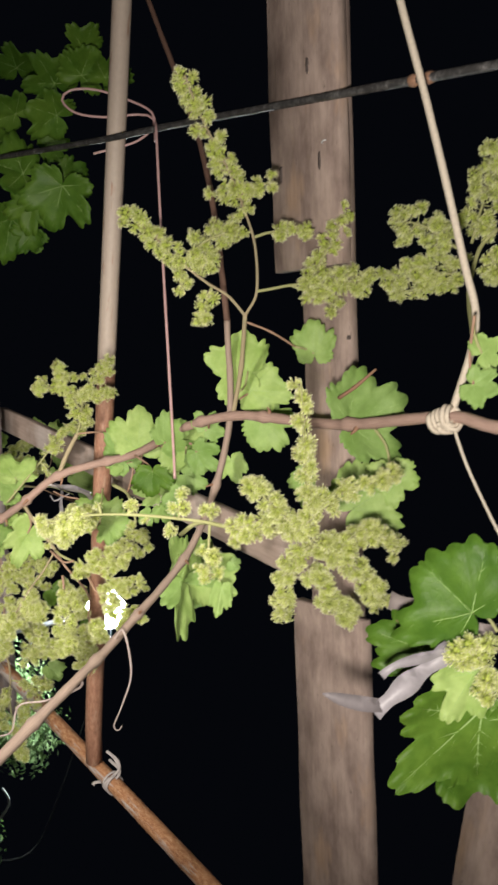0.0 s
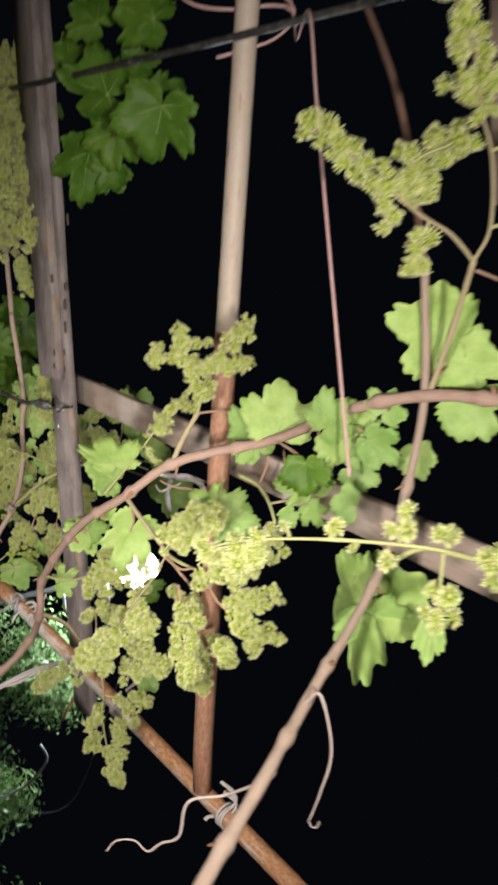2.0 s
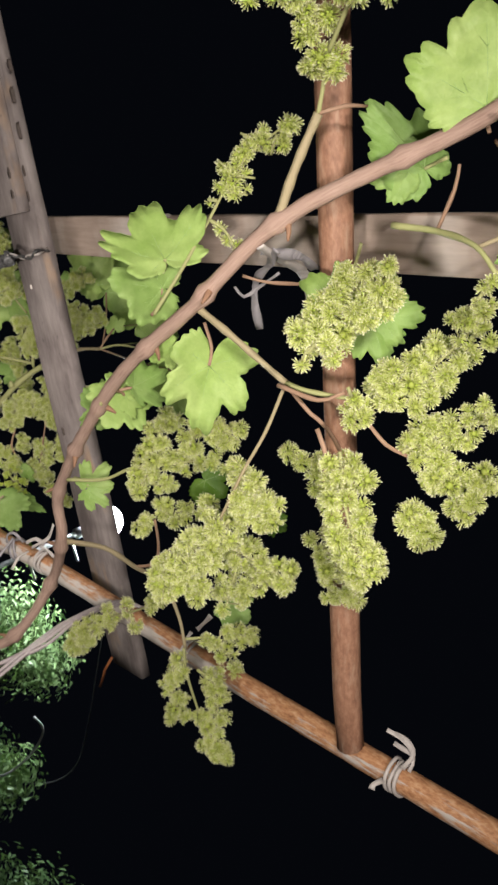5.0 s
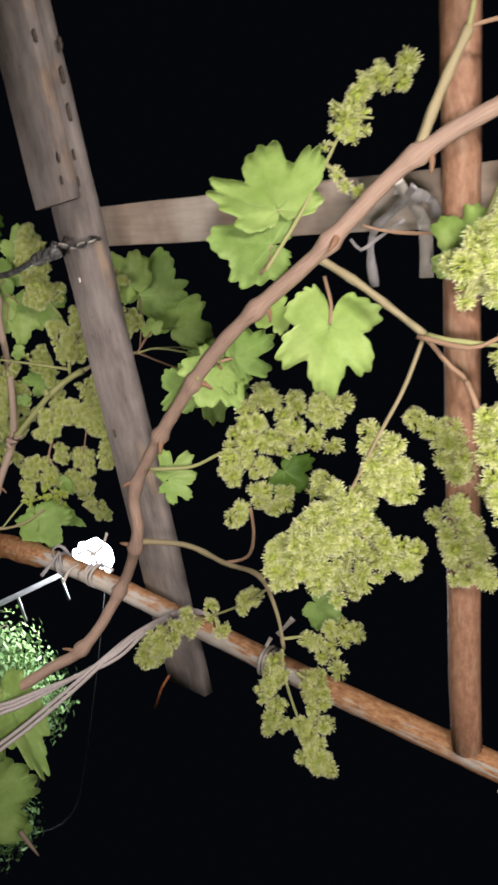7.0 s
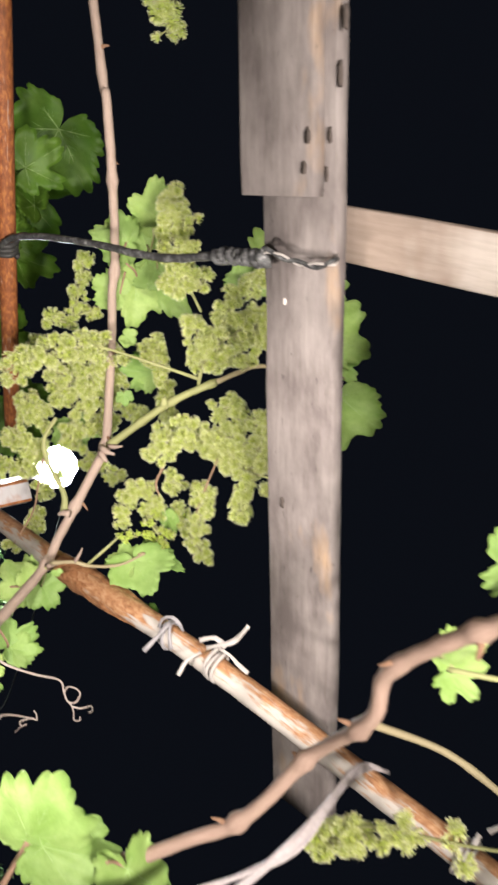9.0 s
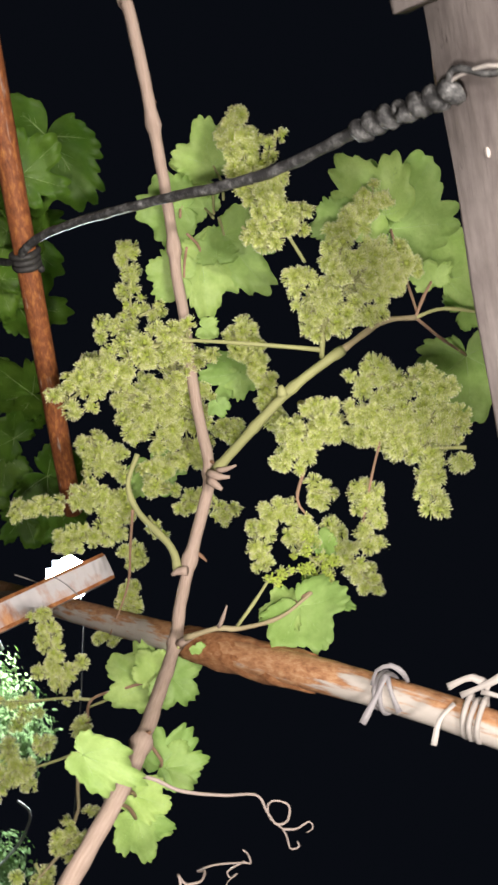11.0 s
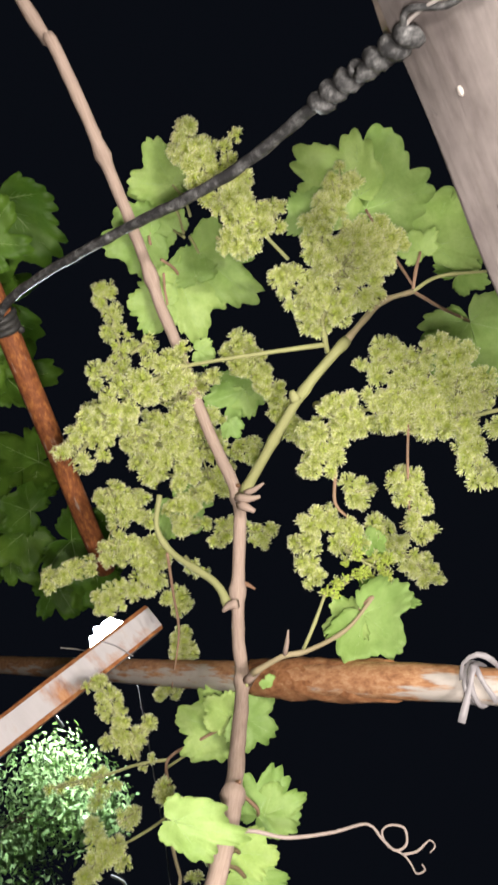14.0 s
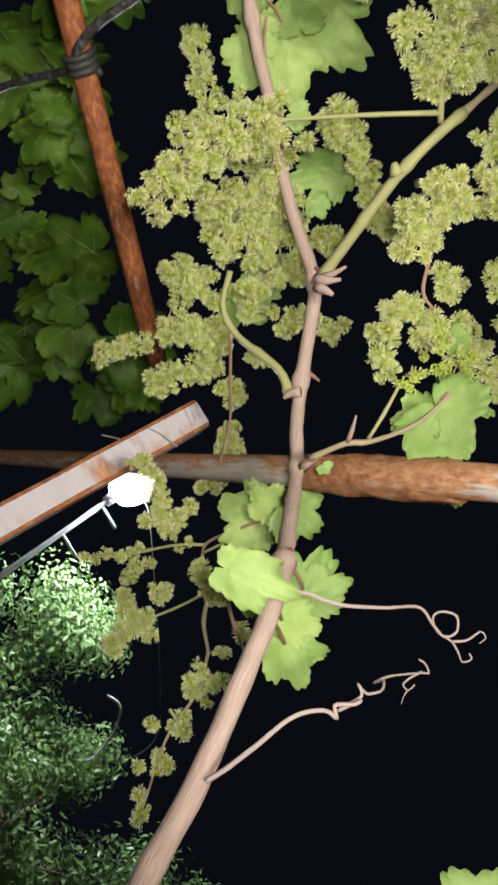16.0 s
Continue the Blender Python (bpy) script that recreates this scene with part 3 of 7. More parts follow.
# joists of thin weathered boards, nailed side by side
def joist_line(c, slope, z):
    return lambda x: (x, c + slope * x, z)


first, second = joist_line(0.686, -0.30, 2.157), joist_line(1.6226, -0.258, 2.107)
up_side, low_side = joist_line(0.6955, -0.294, 2.1425), joist_line(0.682, -0.30, 2.1425)
under = joist_line(1.6345, -0.2585, 2.0935)
first_joist = beam("wooden_joist", "weathered grey wooden joist with boards nailed along it", [
    ("plank", first(-1.15), first(1.25), 0.070, 0.014, 1),
    ("board", up_side(-1.15), up_side(0.158), 0.107, 0.014, 2),
    ("board", low_side(0.50), low_side(1.25), 0.110, 0.014, 3),
], WOOD, (0, 0.65, 2.15))
second_joist = beam("wooden_joist", "weathered grey wooden joist with a nailed board and a cut end", [
    ("plank", second(-1.15), second(1.175), 0.078, 0.013, 4),
    ("board", under(-1.15), under(0.588), 0.079, 0.013, 5),
], WOOD_GREY, (0.6, 1.47, 2.10))
batten = beam("batten", "pale grey flat wooden batten lying on the pergola poles", [
    ("plank", (0.474, 0.55, 2.161), (0.628, 1.53, 2.157), 0.045, 0.012, 6),
], WOOD_PALE, (0.55, 1.1, 2.137), "batten")
beam("wooden_joist", "weathered wooden joist end at the edge of the pergola", [
    ("plank", (0.52, 0.292, 2.15), (1.4, 0.213, 2.15), 0.07, 0.016, 8),
], WOOD, (0.9, 0.1, 2.15))


def knot(owner, at, long, wide, mat):
    # A dark knot or a whitish stain on the underside of a board.
    bd, along = Build(), Vector((1, -0.27, 0)).normalized()
    side, rng = Vector((0, 0, 1)).cross(along), random.Random(at[0] * 97 + at[1])
    rim = []
    for j in range(14):
        a, k = 2 * math.pi * j / 14, rng.uniform(0.75, 1.15) if mat is KNOT else rng.uniform(0.92, 1.03)
        rim.append(along * (math.cos(a) * long / 2 * k) + side * (math.sin(a) * wide / 2 * k))
    c, lift = Vector(at), 0.0012 if mat is KNOT else 0.0006
    verts = [c + p + Vector((0, 0, 0.002)) for p in rim] + [c + p * 0.9 + Vector((0, 0, -lift)) for p in rim] + [c + Vector((0, 0, -lift))]
    faces = [(j, (j + 1) % 14, 14 + (j + 1) % 14, 14 + j) for j in range(14)] + [(14 + j, 14 + (j + 1) % 14, 28) for j in range(14)]
    bd.add(verts, faces)
    part("knot" if mat is KNOT else "stain", bd, [mat], owner, "" if mat is KNOT else "whitish wash stain on the wood")


knot(second_joist, (0.560, 1.458, 2.087), 0.012, 0.0055, KNOT)
knot(second_joist, (0.537, 1.460, 2.087), 0.013, 0.006, KNOT)
knot(second_joist, (0.535, 1.450, 2.100), 0.013, 0.0035, KNOT)
knot(second_joist, (0.562, 1.446, 2.100), 0.012, 0.003, KNOT)
knot(second_joist, (0.493, 1.452, 2.100), 0.02, 0.003, KNOT)
knot(second_joist, (0.457, 1.457, 2.100), 0.016, 0.0045, KNOT)
knot(second_joist, (0.428, 1.456, 2.100), 0.014, 0.0045, KNOT)
knot(second_joist, (0.324, 1.457, 2.100), 0.02, 0.004, KNOT)
knot(second_joist, (0.421, 1.480, 2.087), 0.014, 0.004, KNOT)
knot(second_joist, (0.850, 1.424, 2.100), 0.012, 0.005, KNOT)
knot(first_joist, (0.215, 0.585, 2.150), 0.005, 0.003, KNOT)
knot(first_joist, (0.071, 0.712, 2.135), 0.018, 0.003, KNOT)
knot(first_joist, (0.052, 0.654, 2.135), 0.02, 0.003, KNOT)
knot(first_joist, (-0.035, 0.695, 2.135), 0.018, 0.003, KNOT)
knot(batten, (0.604, 1.369, 2.153), 0.04, 0.05, WASH)
knot(batten, (0.571, 1.261, 2.153), 0.022, 0.03, WASH)

def steel(name, label, line, radius, mat, base, sides=14, category="pole", caps=True):
    ob = empty(name, base, label, category)
    bd = Build()
    tube(bd, spline(line, 0.03), radius, sides, rough=0.025, cap=caps)
    part("tube", bd, [mat], ob)
    return ob


pole_b = steel("steel_pole", "thin tube pole, bare tan paint above, rusty below", [(-1.15, 1.176, 2.134), (0.365, 0.996, 2.098)], 0.0128, TAN, (0.36, 0.98, 2.085))
bd = Build()
tube(bd, spline([(0.365, 0.996, 2.098), (0.93, 0.9295, 2.0895), (0.986, 0.923, 2.0955)], 0.03), 0.0130, 14, rough=0.03)
part("tube", bd, [RUST_BROWN], pole_b, "rusted lower length of the pole")
steel("steel_pole", "rusty orange-brown round steel pole", [(-1.15, 1.72, 1.93), (0.5, 1.912, 2.081), (1.09, 1.979, 2.136)], 0.0113, RUST, (1.0, 1.93, 2.1))

rail = empty("steel_rail", (1.05, 1.4, 2.06), "long round steel rail with flaking white paint and rust", "rail")
bd = Build()
along = [(0.920, 0.16, 2.137), (0.935, 0.3, 2.130), (0.983, 0.75, 2.106), (1.020, 1.1, 2.086), (1.033, 1.45, 2.049), (1.098, 1.7, 2.053), (1.214, 2.0, 2.101), (1.62, 3.05, 2.27)]
tube(bd, spline(along, 0.012), lambda s: 0.0122 + 0.0014 / (1 + math.exp(-(s - 0.455) * 300)), 16, rough=0.05, seed=11)
part("tube", bd, [RAIL], rail)
bd = Build()
sleeve = spline([(1.058, 1.558, 2.0495), (1.079, 1.635, 2.0505), (1.101, 1.708, 2.0545)], 0.007)
tube(bd, sleeve, lambda s: 0.0146 + 0.0022 * math.exp(-((s - 0.5) / 0.47) ** 10), 22, rough=0.16, seed=4)
part("sleeve", bd, [CRUST], rail, "thick orange-brown rust crust round the rail")
white = empty("steel_post", (1.125, 2.21, 0), "white-painted square steel post with rusty edges and open top", "post")
bd = Build()
square_tube(bd, (1.140, 1.918, 2.125), (1.125, 2.21, 0.0), 0.032, (-0.50, -0.60, -0.12), 15)
part("tube", bd, [PAINTED, RUST_EDGE], white, smooth=False)

# plain supports outside the view
far_rail = Build()
timber(far_rail, (-1.15, -0.4, 2.06), (-1.15, 3.4, 2.06), 0.06, 0.06, 21)
tagged(part("wooden_rail", far_rail, [WOOD], None, "weathered wooden side rail carrying the joists", (-1.15, 1.5, 2.06)), category="rail")
for x, y, top in ((-1.15, -0.3, 2.03), (-1.15, 3.3, 2.03), (0.925, 0.20, 2.12), (1.59, 2.97, 2.24)):
    pb = Build()
    timber(pb, (x, y, -0.02), (x, y, top), 0.07, 0.07, x * 3 + y, up=(0, 1, 0))
    tagged(part("wooden_post", pb, [WOOD], None, "plain weathered wooden post standing on the soil", (x, y, 0)), category="post")


# ---- cables and ties ----
def cord(name, label, line, radius, mat, category, sides=8, step=0.008, rough=0.05):
    bd = Build()
    tube(bd, spline(line, step), radius, sides, rough=rough, seed=len(line))
    return tagged(part(name, bd, [mat], None, label, line[0]), category=category)


def ring_round(centre, axis, radius, turns, pitch, jitter=0.0, seed=1):
    axis = Vector(axis).normalized()
    o = axis.orthogonal().normalized()
    w = axis.cross(o)
    n = int(turns * 14)
    rng = random.Random(seed)
    return [Vector(centre) + axis * (pitch * i / 14) + (o * math.cos(i / 14 * 6.283) + w * math.sin(i / 14 * 6.283)) * (radius + rng.uniform(-jitter, jitter)) for i in range(n + 1)]


def wrap(parent, name, centre, axis, radius, turns, pitch, thick, mat, seed=1, label=""):
    bd = Build()
    tube(bd, spline(ring_round(centre, axis, radius, turns, pitch, radius * 0.13, seed)[::2], 0.002), thick, 7, rough=0.3, seed=seed)
    return part(name, bd, [mat], parent, label)


for owner, at, way in ((bpy.data.objects["wooden_joist"], (0.034, 0.652, 2.1345), (0.6, 0.8, 0)),):
    bd = Build()
    p, w = Vector(at), Vector(way).normalized() * 0.0026
    tube(bd, [p - w + Vector((0, 0, 0.004)), p - w, p - w * 0.6 + Vector((0, 0, -0.0015)), p + w * 0.6 + Vector((0, 0, -0.0015)), p + w, p + w + Vector((0, 0, 0.004))], 0.0007, 6)
    part("staple", bd, [STEEL], owner, "small bright steel staple")
knot(second_joist, (0.671, 1.465, 2.0995), 0.006, 0.0028, WASH)
nail = Build()
tube(nail, [Vector((1.165, 1.345, 2.094)), Vector((1.19, 1.356, 2.088)), Vector((1.229, 1.369, 2.085))], 0.0019, 8)
part("nail", nail, [RUST], bpy.data.objects["wooden_joist.001"], "long bent rusty nail")


# ---- the vines ----
vine_a = empty("grape_vine", (0.499, 0.955, 2.022), "grape vine with a tan woody cane, lobed leaves and flower clusters", "vine", "grape vines on the pergola")
cane(vine_a, [(0.190, 0.187, 2.070), (0.221, 0.346, 2.085), (0.231, 0.399, 2.090), (0.279, 0.517, 2.090), (0.323, 0.671, 2.088), (0.372, 0.765, 2.078), (0.435, 0.851, 2.072), (0.499, 0.955, 2.022), (0.565, 1.014, 1.992), (0.648, 1.098, 1.972), (0.786, 1.201, 1.970), (0.845, 1.209, 1.970), (0.920, 1.246, 1.972), (0.982, 1.265, 1.932), (1.020, 1.301, 1.881), (1.175, 1.444, 1.674)], 0.0050, 0.0056, 3, BARK_RED, nodes=(0.18, 0.25, 0.31, 0.36, 0.42, 0.47, 0.51, 0.55, 0.6, 0.64, 0.68, 0.72, 0.76, 0.8, 0.85, 0.9))

# leaves and flowers by the first joist
stalk(vine_a, [(0.328, 0.683, 2.092), (0.268, 0.664, 2.080), (0.205, 0.640, 2.058)], 0.0027, 0.0022, 401, SHOOT_TAN)
raceme(vine_a, [(0.205, 0.640, 2.058), (0.181, 0.641, 2.069), (0.137, 0.649, 2.065), (0.105, 0.658, 2.053), (0.065, 0.648, 2.018), (0.032, 0.645, 1.987), (-0.000, 0.639, 1.961)], 0.032, 402, bare=0.42, buds=0.35, knobs=0.55, mat=SHOOT_TAN)
raceme(vine_a, [(0.091, 0.659, 2.043), (0.083, 0.651, 2.057), (0.076, 0.642, 2.073)], 0.030, 403, bare=0.1, buds=0.35)
raceme(vine_a, [(0.089, 0.649, 2.021), (0.100, 0.650, 2.014)], 0.029, 404, bare=0.1, buds=0.35)
raceme(vine_a, [(0.205, 0.640, 2.058), (0.189, 0.656, 2.046), (0.179, 0.672, 2.029), (0.161, 0.696, 2.007), (0.144, 0.725, 1.995), (0.124, 0.748, 1.974)], 0.031, 405, bare=0.45, buds=0.35, knobs=0.5, mat=SHOOT_TAN)
raceme(vine_a, [(0.183, 0.667, 2.033), (0.199, 0.666, 2.027), (0.218, 0.661, 2.023)], 0.027, 406, bare=0.2, buds=0.35)
raceme(vine_a, [(0.160, 0.690, 2.016), (0.140, 0.685, 2.033), (0.125, 0.670, 2.061)], 0.040, 407, bare=0.05, buds=0.35, knobs=0.45)
raceme(vine_a, [(0.153, 0.681, 2.032), (0.172, 0.678, 2.026)], 0.038, 408, bare=0.05, buds=0.35)
raceme(vine_a, [(0.172, 0.694, 2.004), (0.190, 0.681, 2.011)], 0.026, 409, bare=0.05, buds=0.35)
raceme(vine_a, [(0.130, 0.652, 2.066), (0.123, 0.643, 2.081), (0.119, 0.623, 2.110)], 0.024, 410, bare=0.3, buds=0.35, knobs=0.5)
raceme(vine_a, [(0.181, 0.641, 2.069), (0.174, 0.630, 2.089), (0.163, 0.613, 2.109), (0.136, 0.608, 2.121), (0.094, 0.610, 2.142)], 0.032, 411, bare=0.4, buds=0.3, knobs=0.5)
raceme(vine_a, [(0.171, 0.626, 2.096), (0.172, 0.601, 2.111), (0.159, 0.589, 2.134), (0.157, 0.575, 2.155)], 0.035, 412, bare=0.15, buds=0.2, knobs=0.4)
raceme(vine_a, [(0.172, 0.601, 2.111), (0.185, 0.584, 2.127)], 0.029, 413, bare=0.05, buds=0.2)
stalk(vine_a, [(0.211, 0.637, 2.059), (0.218, 0.624, 2.081), (0.230, 0.610, 2.103)], 0.0011, 0.0008, 414, RED_STALK)
raceme(vine_a, [(0.138, 0.516, 2.232), (0.140, 0.538, 2.204), (0.156, 0.560, 2.167)], 0.048, 415, bare=0.1, buds=0.2, knobs=0.4)
raceme(vine_a, [(0.114, 0.534, 2.224), (0.098, 0.560, 2.200), (0.097, 0.578, 2.178)], 0.048, 416, bare=0.1, buds=0.2, knobs=0.4)
raceme(vine_a, [(0.106, 0.514, 2.219), (0.064, 0.522, 2.233), (0.018, 0.531, 2.248)], 0.046, 417, bare=0.1, buds=0.2, knobs=0.4)
raceme(vine_a, [(0.107, 0.489, 2.217), (0.135, 0.474, 2.219)], 0.031, 418, bare=0.1, buds=0.2)
stalk(vine_a, [(0.176, 0.432, 2.146), (0.148, 0.486, 2.196), (0.110, 0.508, 2.225), (0.090, 0.504, 2.241)], 0.0024, 0.0019, 419, SHOOT)
leaf(vine_a, (0.279, 0.690, 2.110), (0.276, 0.734, 2.084), (-0.21, -0.77, -0.59), 420, lobes=0.4, back=0.68, stalk=(0.295, 0.672, 2.090))
leaf(vine_a, (0.299, 0.681, 2.111), (0.293, 0.650, 2.140), (-0.24, -0.73, -0.64), 421, width=0.9, lobes=0.35, back=0.56, stalk=(0.306, 0.677, 2.094))
leaf(vine_a, (0.236, 0.604, 2.125), (0.202, 0.609, 2.121), (-0.16, -0.72, -0.68), 422, width=0.8, lobes=0.3, back=0.64, stalk=(0.230, 0.610, 2.103))
leaf(vine_a, (0.275, 0.507, 2.094), (0.243, 0.464, 2.105), (-0.24, -0.64, -0.73), 423, width=1.05, lobes=0.35, back=0.68, stalk=(0.286, 0.533, 2.106))
leaf(vine_a, (0.361, 0.498, 2.111), (0.327, 0.477, 2.142), (-0.33, -0.60, -0.72), 424, lobes=0.3, back=0.56)
leaf(vine_a, (0.330, 0.671, 2.125), (0.353, 0.641, 2.137), (-0.29, -0.72, -0.64), 425, width=0.95, lobes=0.4, back=0.64, stalk=(0.323, 0.665, 2.101))
leaf(vine_a, (0.366, 0.601, 2.147), (0.390, 0.572, 2.172), (-0.34, -0.65, -0.68), 426, lobes=0.4, back=0.64)
leaf(vine_a, (0.389, 0.771, 2.064), (0.359, 0.750, 2.077), (-0.31, -0.79, -0.54), 427, width=0.9, back=0.56, stalk=(0.411, 0.784, 2.070))
leaf(vine_a, (0.359, 0.726, 2.088), (0.341, 0.724, 2.100), (-0.29, -0.77, -0.57), 428, width=1.2, back=0.72, stalk=(0.350, 0.725, 2.094))
leaf(vine_a, (0.431, 0.784, 2.059), (0.456, 0.767, 2.052), (-0.37, -0.78, -0.51), 429, lobes=0.4, dark=True, back=0.56, stalk=(0.426, 0.827, 2.057))
leaf(vine_a, (0.388, 0.731, 2.083), (0.400, 0.704, 2.097), (-0.33, -0.75, -0.57), 430, width=0.8, back=0.64, stalk=(0.383, 0.747, 2.082))
leaf(vine_a, (0.389, 0.698, 2.110), (0.412, 0.686, 2.113), (-0.34, -0.73, -0.59), 431, width=0.8, lobes=0.4, back=0.64)
leaf(vine_a, (0.423, 0.745, 2.081), (0.427, 0.720, 2.096), (-0.36, -0.75, -0.55), 432, width=0.8, back=0.64)
leaf(vine_a, (0.499, 0.642, 2.022), (0.537, 0.692, 2.027), (-0.55, -0.57, -0.61), 433, width=1.1, lobes=0.4, back=0.48)
leaf(vine_a, (0.499, 0.640, 2.025), (0.533, 0.630, 2.037), (-0.56, -0.54, -0.63), 434, width=1.1, lobes=0.4, back=0.56)
leaf(vine_a, (0.469, 0.574, 2.024), (0.496, 0.566, 2.015), (-0.56, -0.49, -0.67), 435, width=0.5, lobes=0.3, back=0.4)
leaf(vine_a, (0.493, 0.640, 2.037), (0.480, 0.632, 2.088), (-0.52, -0.53, -0.67), 436, width=0.9, lobes=0.3, back=0.48)
leaf(vine_a, (0.438, 0.568, 2.028), (0.444, 0.562, 2.033), (-0.44, -0.68, -0.58), 437, lobes=0.4, back=0.64)
stalk(vine_a, [(0.220, 0.496, 2.103), (0.240, 0.508, 2.093), (0.254, 0.520, 2.087)], 0.0012, 0.0018, 438, BARK_BROWN, label='dry brown twig end')
leaf(vine_a, (0.345, 0.301, 2.043), (0.316, 0.336, 2.017), (-0.45, -0.51, -0.73), 439, width=1.15, lobes=0.25, dark=True, back=0.6, stalk=(0.356, 0.285, 2.057))
leaf(vine_a, (0.408, 0.345, 2.055), (0.399, 0.374, 2.024), (-0.51, -0.52, -0.68), 440, width=0.85, lobes=0.25, dark=True, back=0.64)
leaf(vine_a, (0.422, 0.281, 2.059), (0.515, 0.316, 2.022), (-0.60, -0.43, -0.67), 441, width=0.45, lobes=0.35, dark=True, back=0.4)
leaf(vine_a, (0.429, 0.276, 2.060), (0.527, 0.289, 2.049), (-0.61, -0.40, -0.69), 442, width=0.5, lobes=0.45, dark=True, back=0.4)
leaf(vine_a, (0.386, 0.285, 2.041), (0.429, 0.289, 2.026), (-0.55, -0.44, -0.71), 443, width=0.6, back=0.4)
raceme(vine_a, [(0.357, 0.271, 2.040), (0.359, 0.281, 2.026), (0.367, 0.288, 2.013)], 0.030, 444, bare=0.05, buds=0.1)
raceme(vine_a, [(0.372, 0.266, 2.038), (0.392, 0.265, 2.028)], 0.030, 445, bare=0.05, buds=0.1)

# the near hanging clusters
stalk(vine_a, [(0.405, 0.584, 1.973), (0.383, 0.563, 1.978), (0.366, 0.516, 1.979), (0.357, 0.485, 1.990), (0.345, 0.448, 2.011)], 0.0021, 0.0020, 446, SHOOT)
raceme(vine_a, [(0.350, 0.447, 2.010), (0.296, 0.434, 1.986), (0.248, 0.420, 1.961), (0.198, 0.414, 1.943)], 0.021, 447, bare=0.02, buds=0.05, knobs=0.3, density=1.1)
raceme(vine_a, [(0.339, 0.441, 2.006), (0.335, 0.465, 1.994), (0.309, 0.492, 1.972)], 0.029, 448, bare=0.05, buds=0.05, knobs=0.4, density=1.1)
raceme(vine_a, [(0.344, 0.452, 2.007), (0.350, 0.485, 1.994), (0.372, 0.511, 1.982)], 0.032, 449, bare=0.02, buds=0.05, density=1.1)
raceme(vine_a, [(0.311, 0.439, 1.989), (0.301, 0.429, 2.008)], 0.031, 450, bare=0.02, buds=0.05, density=1.1)
raceme(vine_a, [(0.327, 0.439, 1.998), (0.299, 0.429, 2.026), (0.286, 0.416, 2.068)], 0.024, 451, bare=0.05, buds=0.05, knobs=0.4, density=1.1)
raceme(vine_a, [(0.349, 0.446, 2.012), (0.372, 0.435, 2.049), (0.416, 0.414, 2.088)], 0.031, 452, bare=0.02, buds=0.05, knobs=0.35, density=1.1)
raceme(vine_a, [(0.358, 0.438, 2.035), (0.346, 0.433, 2.067), (0.362, 0.420, 2.093)], 0.031, 453, bare=0.05, buds=0.05, knobs=0.4, density=1.1)
raceme(vine_a, [(0.360, 0.451, 2.016), (0.397, 0.475, 2.016), (0.454, 0.482, 2.029)], 0.028, 454, bare=0.02, buds=0.05, knobs=0.4, density=1.1)
raceme(vine_a, [(0.386, 0.458, 2.028), (0.416, 0.445, 2.047), (0.434, 0.435, 2.068)], 0.032, 455, bare=0.02, buds=0.05, density=1.1)
stalk(vine_a, [(0.366, 0.516, 1.979), (0.377, 0.556, 1.972), (0.379, 0.594, 1.919), (0.397, 0.641, 1.882), (0.415, 0.664, 1.860)], 0.0017, 0.0008, 456, SHOOT)
raceme(vine_a, [(0.391, 0.627, 1.895), (0.404, 0.647, 1.880), (0.414, 0.664, 1.860)], 0.028, 457, bare=0.02, buds=0.05, density=1.15)
raceme(vine_a, [(0.402, 0.631, 1.892), (0.422, 0.644, 1.873)], 0.023, 458, bare=0.02, buds=0.05)
raceme(vine_a, [(0.376, 0.567, 1.958), (0.349, 0.571, 1.958)], 0.024, 459, bare=0.05, buds=0.05)
raceme(vine_a, [(0.381, 0.571, 1.950), (0.390, 0.563, 1.956)], 0.022, 460, bare=0.02, buds=0.05)
raceme(vine_a, [(0.379, 0.594, 1.920), (0.365, 0.598, 1.922)], 0.022, 461, bare=0.05, buds=0.05)
raceme(vine_a, [(0.371, 0.542, 1.976), (0.356, 0.549, 1.975)], 0.024, 462, bare=0.05, buds=0.05)
raceme(vine_a, [(0.386, 0.616, 1.904), (0.376, 0.621, 1.902)], 0.019, 463, bare=0.05, buds=0.05)
raceme(vine_a, [(0.378, 0.583, 1.935), (0.386, 0.582, 1.933)], 0.015, 464, bare=0.05, buds=0.05)
raceme(vine_a, [(0.376, 0.546, 1.978), (0.406, 0.540, 1.977), (0.427, 0.532, 1.977)], 0.030, 465, bare=0.45, buds=0.1)

# between the thin pole and the second joist
stalk(vine_a, [(0.505, 0.962, 2.020), (0.472, 0.953, 2.025), (0.437, 0.942, 2.034)], 0.0032, 0.0025, 466, SHOOT_TAN, nodes=(0.02, 0.36, 0.66, 0.97))
stalk(vine_a, [(0.437, 0.942, 2.034), (0.433, 0.933, 2.048), (0.434, 0.932, 2.067)], 0.0013, 0.0010, 467, RED_STALK)
raceme(vine_a, [(0.437, 0.942, 2.034), (0.414, 0.942, 2.037), (0.382, 0.943, 2.027)], 0.035, 468, bare=0.35, buds=0.3)
raceme(vine_a, [(0.381, 0.944, 2.027), (0.370, 0.944, 2.000), (0.374, 0.948, 1.974)], 0.024, 469, bare=0.05, buds=0.3, knobs=0.4)
raceme(vine_a, [(0.365, 0.941, 2.009), (0.338, 0.939, 1.999)], 0.023, 470, bare=0.05, buds=0.3)
raceme(vine_a, [(0.367, 0.953, 1.992), (0.357, 0.955, 1.980)], 0.019, 471, bare=0.02, buds=0.3)
